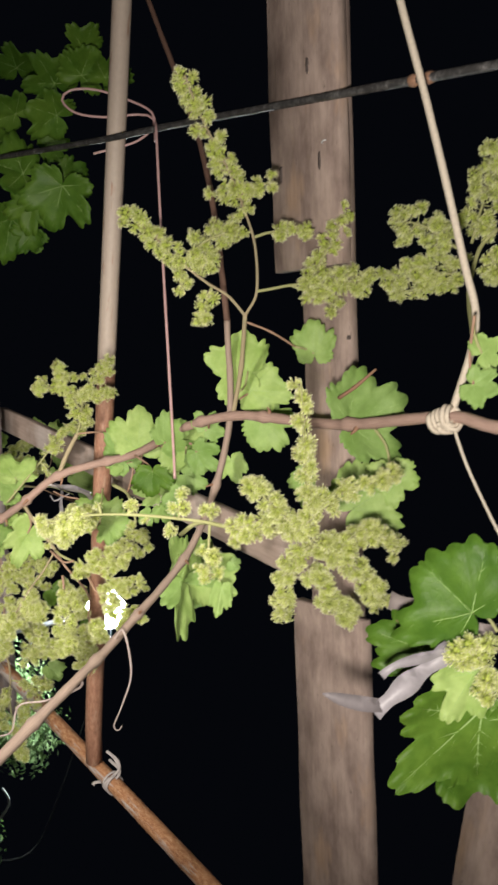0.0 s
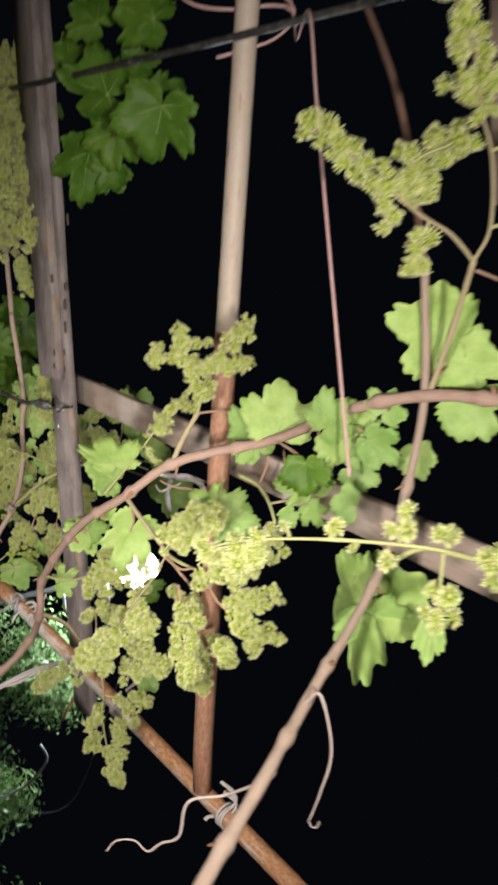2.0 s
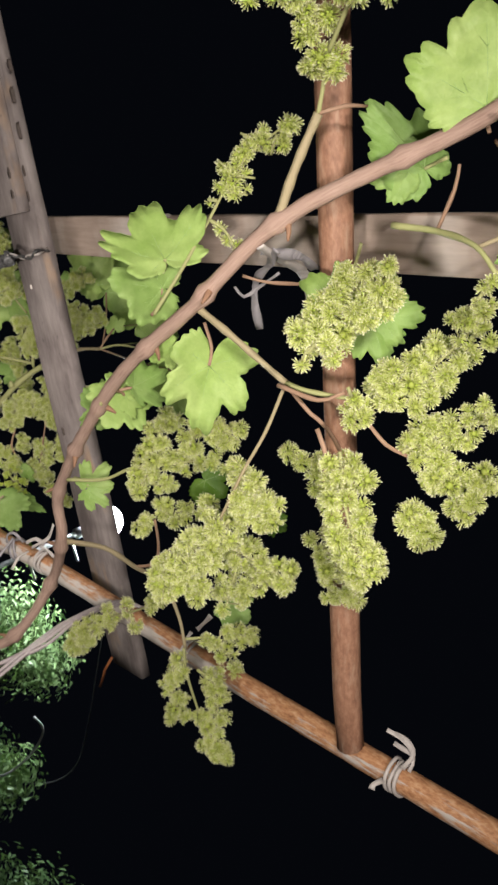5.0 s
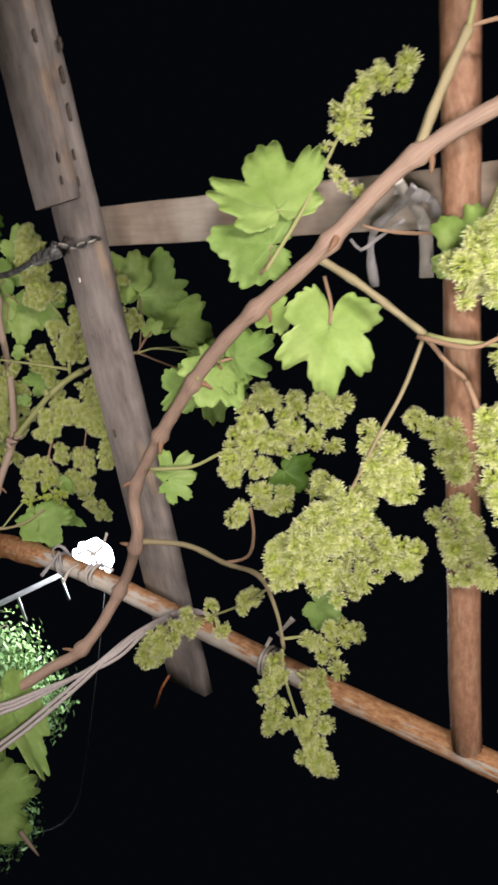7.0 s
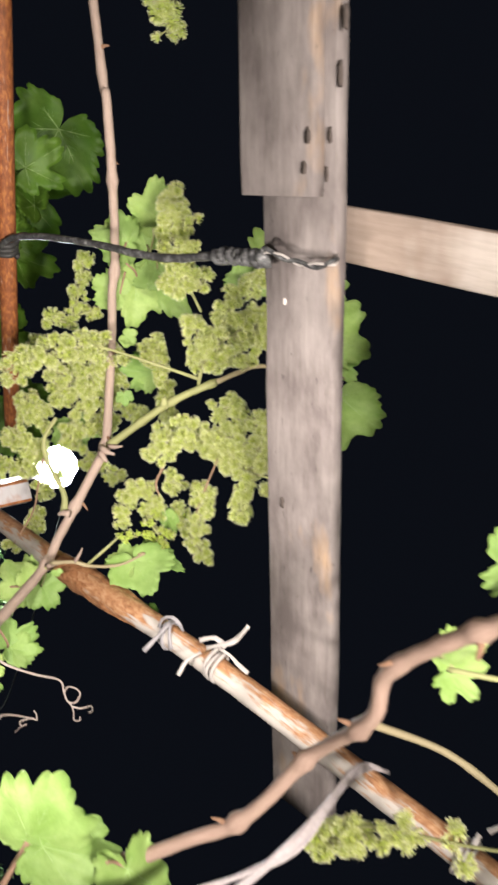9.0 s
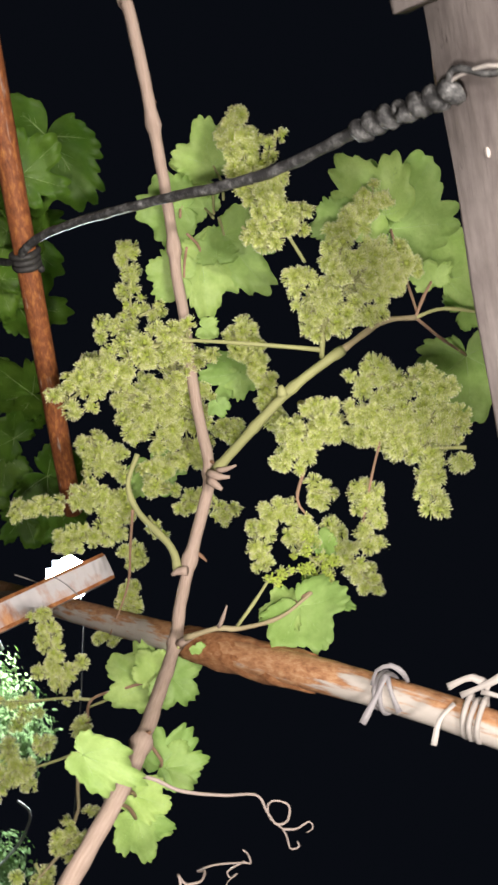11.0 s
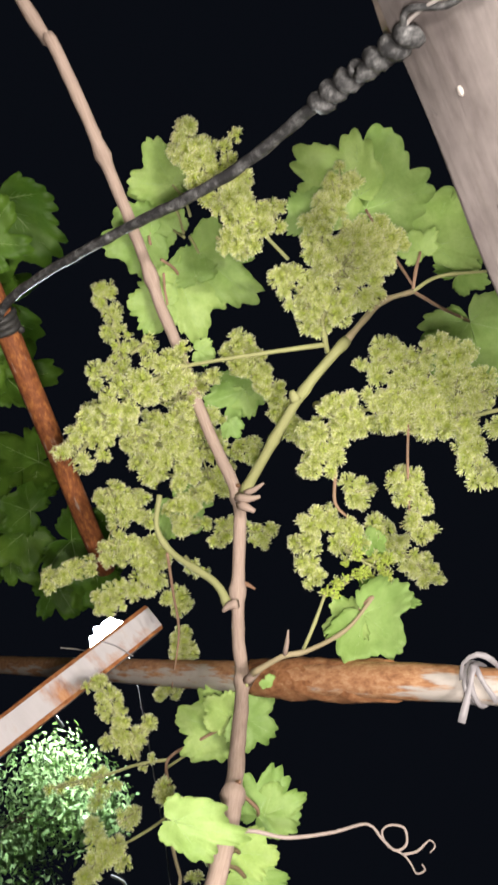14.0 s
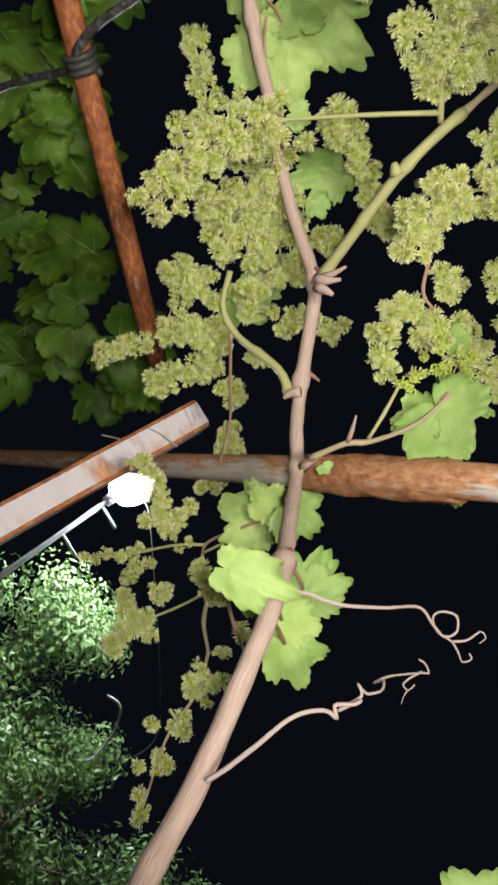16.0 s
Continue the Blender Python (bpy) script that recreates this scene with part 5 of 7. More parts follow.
# cane by the white post
vine_c = empty("grape_vine", (1.017, 1.700, 2.051), "grape vine with a pinkish-brown cane, green shoots and full blossom", "vine", "grape vines on the pergola")
cane(vine_c, [(0.207, 1.946, 2.150), (0.536, 1.815, 2.140), (0.577, 1.790, 2.135), (0.667, 1.790, 2.150), (0.754, 1.794, 2.163), (0.789, 1.787, 2.157), (0.829, 1.779, 2.155), (0.876, 1.779, 2.157), (0.922, 1.760, 2.144), (0.959, 1.728, 2.120), (0.993, 1.721, 2.097), (1.033, 1.716, 2.070), (1.051, 1.700, 2.042), (1.064, 1.679, 2.013), (1.056, 1.636, 1.952), (1.039, 1.586, 1.883), (1.040, 1.563, 1.830), (1.049, 1.540, 1.762), (1.047, 1.526, 1.718), (1.039, 1.509, 1.683)], 0.0046, 0.0062, 7, BARK, nodes=(0.27, 0.36, 0.44, 0.52, 0.6, 0.66, 0.72, 0.82), curve=1.3)
stalk(vine_c, [(0.954, 1.720, 2.121), (0.927, 1.700, 2.132), (0.878, 1.663, 2.157), (0.852, 1.638, 2.179), (0.845, 1.632, 2.196)], 0.0047, 0.0040, 570, SHOOT, nodes=(0.02, 0.36, 0.66, 0.97))
stalk(vine_c, [(0.845, 1.632, 2.196), (0.836, 1.627, 2.227), (0.831, 1.622, 2.249), (0.833, 1.608, 2.276)], 0.0028, 0.0020, 571, SHOOT_TAN, nodes=(0.02, 0.36, 0.66, 0.97))
stalk(vine_c, [(0.833, 1.608, 2.276), (0.819, 1.609, 2.290), (0.807, 1.609, 2.304)], 0.0015, 0.0012, 572, RED_STALK)
stalk(vine_c, [(0.833, 1.608, 2.276), (0.830, 1.595, 2.304), (0.840, 1.564, 2.341)], 0.0017, 0.0013, 573, SHOOT)
stalk(vine_c, [(0.833, 1.608, 2.276), (0.874, 1.618, 2.346), (0.918, 1.634, 2.432)], 0.0015, 0.0015, 574, RED_STALK)
stalk(vine_c, [(1.034, 1.720, 2.062), (1.017, 1.737, 2.071), (0.995, 1.780, 2.073), (0.973, 1.796, 2.078), (0.947, 1.795, 2.093)], 0.0039, 0.0021, 575, SHOOT, nodes=(0.02, 0.36, 0.66, 0.97))
stalk(vine_c, [(1.045, 1.660, 2.009), (1.033, 1.636, 2.023), (1.034, 1.622, 2.035), (1.021, 1.594, 2.053), (1.004, 1.579, 2.076)], 0.0024, 0.0011, 576, SHOOT_TAN, nodes=(0.02, 0.36, 0.66, 0.97))
stalk(vine_c, [(1.032, 1.624, 2.034), (1.016, 1.618, 2.048), (1.000, 1.615, 2.067)], 0.0015, 0.0011, 577, SHOOT)
stalk(vine_c, [(1.032, 1.635, 2.024), (1.021, 1.631, 2.026), (1.010, 1.628, 2.028)], 0.0020, 0.0006, 578, BARK)
stalk(vine_c, [(0.950, 1.713, 2.115), (0.947, 1.704, 2.118), (0.942, 1.695, 2.121)], 0.0029, 0.0010, 579, BARK)
stalk(vine_c, [(0.947, 1.712, 2.103), (0.947, 1.699, 2.103), (0.947, 1.691, 2.108)], 0.0041, 0.0014, 580, BARK)
stalk(vine_c, [(0.953, 1.710, 2.101), (0.954, 1.699, 2.099), (0.957, 1.694, 2.100)], 0.0043, 0.0017, 581, BARK)
stalk(vine_c, [(1.027, 1.708, 2.062), (1.028, 1.715, 2.058), (1.031, 1.719, 2.053)], 0.0043, 0.0015, 582, BARK)
stalk(vine_c, [(1.059, 1.672, 2.012), (1.049, 1.661, 2.013), (1.044, 1.654, 2.014)], 0.0041, 0.0013, 583, BARK)
stalk(vine_c, [(0.878, 1.662, 2.150), (0.873, 1.663, 2.150), (0.869, 1.664, 2.150)], 0.0028, 0.0012, 584, SHOOT, nodes=(0.02, 0.36, 0.66, 0.97))
stalk(vine_c, [(0.848, 1.641, 2.179), (0.838, 1.640, 2.178), (0.819, 1.640, 2.181)], 0.0021, 0.0018, 585, SHOOT)
stalk(vine_c, [(0.841, 1.641, 2.178), (0.835, 1.684, 2.147), (0.831, 1.725, 2.119), (0.830, 1.746, 2.100), (0.851, 1.771, 2.051), (0.872, 1.793, 2.012)], 0.0021, 0.0007, 586, SHOOT)
stalk(vine_c, [(0.887, 1.652, 2.161), (0.882, 1.630, 2.155)], 0.0026, 0.0018, 587, SHOOT, nodes=(0.02, 0.36, 0.66, 0.97))

# blossom by the cable
raceme(vine_c, [(0.772, 1.666, 2.191), (0.745, 1.674, 2.177), (0.716, 1.690, 2.170), (0.688, 1.719, 2.181), (0.663, 1.745, 2.200)], 0.041, 588, bare=0.2, buds=0.06, knobs=0.3, density=1.1)
raceme(vine_c, [(0.717, 1.697, 2.170), (0.705, 1.682, 2.191)], 0.028, 589, bare=0.02, buds=0.06)
raceme(vine_c, [(0.689, 1.690, 2.178), (0.667, 1.682, 2.183)], 0.019, 590, bare=0.02, buds=0.2)
raceme(vine_c, [(0.749, 1.671, 2.183), (0.729, 1.671, 2.202)], 0.026, 591, bare=0.1, buds=0.06, density=1.1)
raceme(vine_c, [(0.740, 1.705, 2.158), (0.759, 1.687, 2.171)], 0.028, 592, bare=0.02, buds=0.06)
raceme(vine_c, [(0.673, 1.730, 2.194), (0.685, 1.715, 2.194)], 0.028, 593, bare=0.02, buds=0.06)
raceme(vine_c, [(0.839, 1.640, 2.180), (0.809, 1.647, 2.180), (0.776, 1.668, 2.179)], 0.036, 594, bare=0.12, buds=0.05, knobs=0.3, density=1.2)
raceme(vine_c, [(0.820, 1.639, 2.181), (0.790, 1.631, 2.205), (0.777, 1.628, 2.259)], 0.055, 595, bare=0.02, buds=0.05, knobs=0.25, density=1.25)
raceme(vine_c, [(0.811, 1.632, 2.208), (0.828, 1.620, 2.239)], 0.028, 596, bare=0.02, buds=0.05, density=1.1)
raceme(vine_c, [(0.764, 1.663, 2.220), (0.745, 1.661, 2.261), (0.732, 1.663, 2.295)], 0.036, 597, bare=0.1, buds=0.05, knobs=0.3, density=1.1)
raceme(vine_c, [(0.779, 1.642, 2.202), (0.761, 1.648, 2.220)], 0.042, 598, bare=0.02, buds=0.05, density=1.2)
raceme(vine_c, [(0.800, 1.627, 2.232), (0.792, 1.630, 2.293)], 0.042, 599, bare=0.02, buds=0.05, density=1.2)
raceme(vine_c, [(0.818, 1.633, 2.188), (0.829, 1.629, 2.186)], 0.025, 600, bare=0.02, buds=0.05)

# blossom hanging beside the joist
raceme(vine_c, [(0.895, 1.503, 2.176), (0.896, 1.536, 2.160), (0.890, 1.572, 2.160), (0.889, 1.610, 2.155), (0.904, 1.636, 2.138), (0.927, 1.637, 2.124)], 0.044, 601, bare=0.08, buds=0.04, knobs=0.25, density=1.25)
raceme(vine_c, [(0.876, 1.580, 2.161), (0.876, 1.548, 2.175), (0.886, 1.514, 2.186)], 0.040, 602, bare=0.02, buds=0.04, density=1.25)
raceme(vine_c, [(0.866, 1.604, 2.173), (0.850, 1.591, 2.195)], 0.035, 603, bare=0.05, buds=0.04, density=1.1)
raceme(vine_c, [(0.864, 1.582, 2.180), (0.855, 1.556, 2.194), (0.862, 1.530, 2.199)], 0.033, 604, bare=0.05, buds=0.04, knobs=0.3, density=1.1)
raceme(vine_c, [(0.899, 1.525, 2.154), (0.919, 1.515, 2.145), (0.936, 1.503, 2.140)], 0.029, 605, bare=0.08, buds=0.04, density=1.1)
raceme(vine_c, [(0.900, 1.502, 2.175), (0.910, 1.501, 2.163)], 0.026, 606, bare=0.02, buds=0.04)
raceme(vine_c, [(0.879, 1.617, 2.154), (0.883, 1.630, 2.147)], 0.030, 607, bare=0.02, buds=0.04, density=1.1)
stalk(vine_c, [(0.896, 1.564, 2.150), (0.924, 1.568, 2.145), (0.966, 1.570, 2.135)], 0.0011, 0.0007, 608, RED_STALK)
raceme(vine_c, [(0.929, 1.572, 2.146), (0.952, 1.570, 2.142), (0.987, 1.563, 2.136)], 0.035, 609, bare=0.02, buds=0.06, knobs=0.4, density=1.05)
stalk(vine_c, [(0.929, 1.624, 2.128), (0.954, 1.626, 2.120), (0.969, 1.615, 2.121)], 0.0014, 0.0009, 610, RED_STALK)
raceme(vine_c, [(0.947, 1.620, 2.128), (0.955, 1.604, 2.146)], 0.031, 611, bare=0.02, buds=0.06, density=1.05)
raceme(vine_c, [(0.957, 1.628, 2.116), (0.966, 1.643, 2.104), (0.987, 1.650, 2.094), (1.011, 1.644, 2.094)], 0.031, 612, bare=0.02, buds=0.06, knobs=0.35, density=1.05)
raceme(vine_c, [(0.982, 1.610, 2.134), (1.014, 1.601, 2.153), (1.064, 1.587, 2.182)], 0.031, 613, bare=0.02, buds=0.06, knobs=0.35, density=1.05)
raceme(vine_c, [(0.967, 1.615, 2.122), (0.990, 1.618, 2.107)], 0.034, 614, bare=0.02, buds=0.06, density=1.05)
raceme(vine_c, [(0.983, 1.613, 2.101), (0.995, 1.596, 2.102), (1.007, 1.581, 2.109)], 0.039, 615, bare=0.02, buds=0.9, label="bright yellow-green bud cluster not yet open")
raceme(vine_c, [(1.004, 1.619, 2.068), (1.001, 1.604, 2.084)], 0.024, 616, bare=0.02, buds=0.9, label="bright yellow-green bud cluster not yet open")

# blossom on the far side of the cane
raceme(vine_c, [(0.848, 1.827, 2.125), (0.819, 1.840, 2.144), (0.772, 1.870, 2.172)], 0.030, 617, bare=0.05, buds=0.35, knobs=0.45)
raceme(vine_c, [(0.829, 1.824, 2.139), (0.820, 1.809, 2.158)], 0.028, 618, bare=0.1, buds=0.2)
raceme(vine_c, [(0.830, 1.728, 2.116), (0.832, 1.751, 2.094), (0.843, 1.768, 2.058), (0.868, 1.789, 2.017)], 0.044, 619, bare=0.02, buds=0.1, knobs=0.35)
raceme(vine_c, [(0.837, 1.824, 2.120), (0.835, 1.844, 2.103)], 0.030, 620, bare=0.02, buds=0.15)
raceme(vine_c, [(0.867, 1.829, 2.099), (0.866, 1.844, 2.085)], 0.030, 621, bare=0.02, buds=0.15)
raceme(vine_c, [(0.857, 1.749, 2.177), (0.843, 1.735, 2.198)], 0.040, 622, bare=0.02, buds=0.08)
raceme(vine_c, [(0.853, 1.735, 2.192), (0.888, 1.728, 2.202), (0.928, 1.723, 2.206), (0.945, 1.716, 2.218)], 0.033, 623, bare=0.02, buds=0.08, knobs=0.35)
raceme(vine_c, [(0.851, 1.741, 2.151), (0.862, 1.741, 2.145)], 0.025, 624, bare=0.02, buds=0.08)
raceme(vine_c, [(0.859, 1.785, 2.157), (0.898, 1.806, 2.139), (0.928, 1.830, 2.115)], 0.060, 625, bare=0.02, buds=0.08, knobs=0.3)
raceme(vine_c, [(0.891, 1.795, 2.168), (0.939, 1.797, 2.161), (0.980, 1.789, 2.153)], 0.059, 626, bare=0.02, buds=0.08, knobs=0.3)
raceme(vine_c, [(0.890, 1.814, 2.085), (0.893, 1.802, 2.109)], 0.040, 627, bare=0.02, buds=0.08)
raceme(vine_c, [(0.925, 1.812, 2.133), (0.955, 1.810, 2.133)], 0.055, 628, bare=0.02, buds=0.08)
raceme(vine_c, [(0.948, 1.777, 2.182), (0.959, 1.758, 2.201)], 0.033, 629, bare=0.02, buds=0.12)
raceme(vine_c, [(0.943, 1.858, 2.088), (0.968, 1.851, 2.089), (0.972, 1.833, 2.103)], 0.045, 630, bare=0.02, buds=0.12, knobs=0.35)
raceme(vine_c, [(0.971, 1.813, 2.122), (1.002, 1.801, 2.123)], 0.045, 631, bare=0.02, buds=0.1)
raceme(vine_c, [(1.006, 1.774, 2.116), (1.002, 1.753, 2.130), (1.015, 1.720, 2.146)], 0.031, 632, bare=0.02, buds=0.12, knobs=0.4)
raceme(vine_c, [(1.012, 1.808, 2.097), (1.005, 1.855, 2.072), (1.012, 1.887, 2.053), (1.021, 1.925, 2.028)], 0.028, 633, bare=0.05, buds=0.2, knobs=0.45)
raceme(vine_c, [(0.990, 1.868, 2.068), (1.005, 1.841, 2.078), (1.008, 1.815, 2.092)], 0.038, 634, bare=0.02, buds=0.12, knobs=0.35)
raceme(vine_c, [(1.015, 1.819, 2.092), (1.038, 1.833, 2.081), (1.049, 1.866, 2.059), (1.054, 1.885, 2.046)], 0.036, 635, bare=0.05, buds=0.12, knobs=0.4)
raceme(vine_c, [(1.019, 1.799, 2.101), (1.042, 1.783, 2.102)], 0.023, 636, bare=0.05, buds=0.2)
stalk(vine_c, [(0.993, 1.784, 2.070), (1.042, 1.799, 2.073), (1.094, 1.814, 2.075), (1.152, 1.831, 2.057)], 0.0015, 0.0008, 637, RED_STALK)
raceme(vine_c, [(1.064, 1.830, 2.099), (1.086, 1.825, 2.099)], 0.032, 638, bare=0.02, buds=0.12)
raceme(vine_c, [(1.112, 1.842, 2.098), (1.144, 1.843, 2.094), (1.183, 1.861, 2.071)], 0.035, 639, bare=0.02, buds=0.12, knobs=0.35)

# leaves of this vine
leaf(vine_c, (0.700, 1.779, 2.207), (0.662, 1.791, 2.204), (-0.07, -0.69, -0.72), 640, lobes=0.3, back=0.6, stalk=(0.727, 1.759, 2.196))
leaf(vine_c, (0.710, 1.789, 2.207), (0.693, 1.818, 2.191), (-0.09, -0.70, -0.70), 641, width=0.75, lobes=0.35, back=0.56, stalk=(0.740, 1.770, 2.194))
leaf(vine_c, (0.734, 1.796, 2.181), (0.734, 1.823, 2.149), (-0.14, -0.73, -0.67), 642, width=0.95, lobes=0.25, back=0.6, stalk=(0.741, 1.792, 2.173))
leaf(vine_c, (0.738, 1.791, 2.205), (0.715, 1.804, 2.199), (-0.13, -0.70, -0.71), 643, width=0.9, lobes=0.4, back=0.56, stalk=(0.743, 1.769, 2.192))
leaf(vine_c, (0.763, 1.776, 2.212), (0.812, 1.739, 2.225), (-0.21, -0.65, -0.73), 644, width=0.85, lobes=0.45, back=0.56, stalk=(0.745, 1.773, 2.203))
leaf(vine_c, (0.776, 1.789, 2.193), (0.831, 1.775, 2.182), (-0.23, -0.68, -0.70), 645, width=0.8, lobes=0.4, back=0.56, stalk=(0.755, 1.784, 2.172))
leaf(vine_c, (0.797, 1.796, 2.175), (0.785, 1.818, 2.149), (-0.21, -0.72, -0.66), 646, width=0.9, lobes=0.3, back=0.56, stalk=(0.768, 1.789, 2.175))
leaf(vine_c, (0.780, 1.775, 2.199), (0.755, 1.781, 2.205), (-0.18, -0.68, -0.71), 647, lobes=0.3, back=0.56)
leaf(vine_c, (0.760, 1.698, 2.285), (0.739, 1.715, 2.281), (-0.15, -0.57, -0.81), 648, width=1.1, lobes=0.3, back=0.64)
leaf(vine_c, (0.770, 1.671, 2.334), (0.708, 1.655, 2.382), (-0.13, -0.49, -0.86), 649, width=0.85, lobes=0.35, back=0.48, stalk=(0.829, 1.611, 2.283))
leaf(vine_c, (0.754, 1.670, 2.321), (0.703, 1.696, 2.293), (-0.13, -0.54, -0.83), 650, width=0.8, lobes=0.3, back=0.44)
leaf(vine_c, (0.817, 1.624, 2.358), (0.773, 1.616, 2.396), (-0.20, -0.43, -0.88), 651, width=1.15, lobes=0.3, back=0.56, stalk=(0.807, 1.609, 2.304))
leaf(vine_c, (0.807, 1.608, 2.305), (0.789, 1.616, 2.307), (-0.22, -0.46, -0.86), 652, width=1.2, lobes=0.4, back=0.72)
leaf(vine_c, (0.855, 1.618, 2.386), (0.840, 1.603, 2.421), (-0.26, -0.41, -0.88), 653, width=0.8, lobes=0.35, back=0.56, stalk=(0.830, 1.595, 2.304))
leaf(vine_c, (0.921, 1.635, 2.436), (0.996, 1.619, 2.429), (-0.36, -0.40, -0.85), 654, width=0.95, lobes=0.3, back=0.64, stalk=(0.902, 1.625, 2.398))
leaf(vine_c, (0.897, 1.768, 2.211), (0.901, 1.795, 2.184), (-0.34, -0.65, -0.68), 655, width=0.8, lobes=0.4, back=0.64)
leaf(vine_c, (0.899, 1.766, 2.212), (0.921, 1.761, 2.204), (-0.35, -0.63, -0.69), 656, width=0.9, lobes=0.4, back=0.64)
leaf(vine_c, (0.838, 1.766, 2.165), (0.844, 1.754, 2.173), (-0.28, -0.67, -0.69), 657, lobes=0.3, back=0.64)
leaf(vine_c, (0.989, 1.835, 2.143), (1.019, 1.815, 2.144), (-0.45, -0.68, -0.58), 658, width=1.1, lobes=0.3, back=0.64)
leaf(vine_c, (0.905, 1.745, 2.155), (0.917, 1.738, 2.154), (-0.38, -0.64, -0.67), 659, lobes=0.3, back=0.64)
leaf(vine_c, (1.016, 1.587, 2.069), (1.058, 1.567, 2.084), (-0.62, -0.47, -0.63), 660, width=0.95, lobes=0.35, back=0.6, stalk=(1.004, 1.580, 2.075))
leaf(vine_c, (1.022, 1.594, 2.067), (1.028, 1.617, 2.055), (-0.60, -0.52, -0.61), 661, width=0.9, lobes=0.35, back=0.56)
leaf(vine_c, (1.015, 1.589, 2.090), (1.048, 1.566, 2.133), (-0.59, -0.46, -0.66), 662, width=0.3, lobes=0.2, fold=0.3, back=0.32)
leaf(vine_c, (0.985, 1.604, 2.122), (1.008, 1.595, 2.131), (-0.54, -0.49, -0.69), 663, width=0.5, lobes=0.2, back=0.48)
leaf(vine_c, (1.147, 1.738, 2.027), (1.125, 1.772, 2.008), (-0.64, -0.62, -0.45), 664, width=0.9, lobes=0.35, back=0.6, stalk=(1.179, 1.791, 1.990))
leaf(vine_c, (1.125, 1.723, 2.024), (1.110, 1.745, 2.025), (-0.63, -0.61, -0.47), 665, width=0.9, lobes=0.35, back=0.56)
leaf(vine_c, (1.121, 1.707, 2.026), (1.135, 1.681, 2.029), (-0.66, -0.57, -0.49), 666, width=1.15, lobes=0.4, back=0.64, stalk=(1.058, 1.669, 2.008))
leaf(vine_c, (1.007, 1.594, 1.855), (1.021, 1.559, 1.870), (-0.66, -0.56, -0.50), 667, width=0.5, lobes=0.3, fold=0.1, back=0.36, stalk=(1.144, 1.724, 1.942))
leaf(vine_c, (1.098, 1.618, 1.933), (1.081, 1.613, 1.962), (-0.66, -0.52, -0.55), 668, back=0.56, stalk=(1.058, 1.609, 1.919))
leaf(vine_c, (1.099, 1.614, 1.936), (1.095, 1.593, 1.955), (-0.67, -0.50, -0.55), 669, width=0.8, lobes=0.4, back=0.48)
leaf(vine_c, (1.080, 1.599, 1.893), (1.089, 1.578, 1.907), (-0.70, -0.51, -0.51), 670, width=0.75, back=0.48, stalk=(1.048, 1.580, 1.873))
leaf(vine_c, (1.093, 1.594, 1.887), (1.118, 1.577, 1.882), (-0.73, -0.50, -0.47), 671, width=0.8, lobes=0.4, back=0.48, stalk=(1.045, 1.575, 1.864))
leaf(vine_c, (1.099, 1.594, 1.890), (1.100, 1.574, 1.902), (-0.72, -0.49, -0.49), 672, width=0.7, back=0.48)
leaf(vine_c, (1.115, 1.661, 1.932), (1.137, 1.668, 1.920), (-0.67, -0.56, -0.48), 673, width=0.9, lobes=0.3, back=0.56)
leaf(vine_c, (1.114, 1.601, 2.108), (1.126, 1.591, 2.101), (-0.60, -0.41, -0.69), 674, width=0.9, lobes=0.3, back=0.56)
leaf(vine_c, (1.047, 1.647, 2.008), (1.052, 1.643, 2.008), (-0.56, -0.54, -0.63), 675, width=1.3, lobes=0.1, back=0.72)

# low hanging clusters
stalk(vine_c, [(1.132, 1.726, 2.019), (1.148, 1.752, 2.011), (1.167, 1.785, 1.993), (1.170, 1.769, 1.973), (1.168, 1.740, 1.955), (1.150, 1.714, 1.947), (1.120, 1.664, 1.925)], 0.0014, 0.0012, 676, RED_STALK)
stalk(vine_c, [(1.170, 1.742, 1.952), (1.184, 1.733, 1.931), (1.195, 1.715, 1.915)], 0.0019, 0.0014, 677, SHOOT_TAN)
stalk(vine_c, [(1.153, 1.713, 1.945), (1.167, 1.698, 1.933), (1.180, 1.680, 1.923)], 0.0016, 0.0011, 678, RED_STALK)
stalk(vine_c, [(1.178, 1.750, 1.953), (1.192, 1.773, 1.934), (1.209, 1.810, 1.905)], 0.0014, 0.0007, 679, SHOOT)
stalk(vine_c, [(1.168, 1.786, 1.992), (1.164, 1.806, 1.974), (1.167, 1.829, 1.956), (1.165, 1.871, 1.920)], 0.0015, 0.0008, 680, SHOOT)
raceme(vine_c, [(1.162, 1.806, 1.976), (1.132, 1.828, 1.987), (1.098, 1.856, 1.996)], 0.031, 681, bare=0.1, buds=0.12, knobs=0.35)
raceme(vine_c, [(1.151, 1.832, 1.974), (1.139, 1.841, 1.976)], 0.025, 682, bare=0.02, buds=0.12)
raceme(vine_c, [(1.149, 1.818, 1.983), (1.138, 1.803, 2.009)], 0.022, 683, bare=0.05, buds=0.12, knobs=0.4)
raceme(vine_c, [(1.166, 1.793, 1.986), (1.164, 1.806, 1.974)], 0.016, 684, bare=0.02, buds=0.12)
raceme(vine_c, [(1.167, 1.825, 1.959), (1.170, 1.850, 1.939), (1.165, 1.874, 1.917)], 0.021, 685, bare=0.02, buds=0.15, knobs=0.45)
raceme(vine_c, [(1.177, 1.836, 1.948), (1.192, 1.835, 1.935)], 0.021, 686, bare=0.02, buds=0.12)
raceme(vine_c, [(1.177, 1.825, 1.959), (1.182, 1.823, 1.957)], 0.017, 687, bare=0.02, buds=0.12)
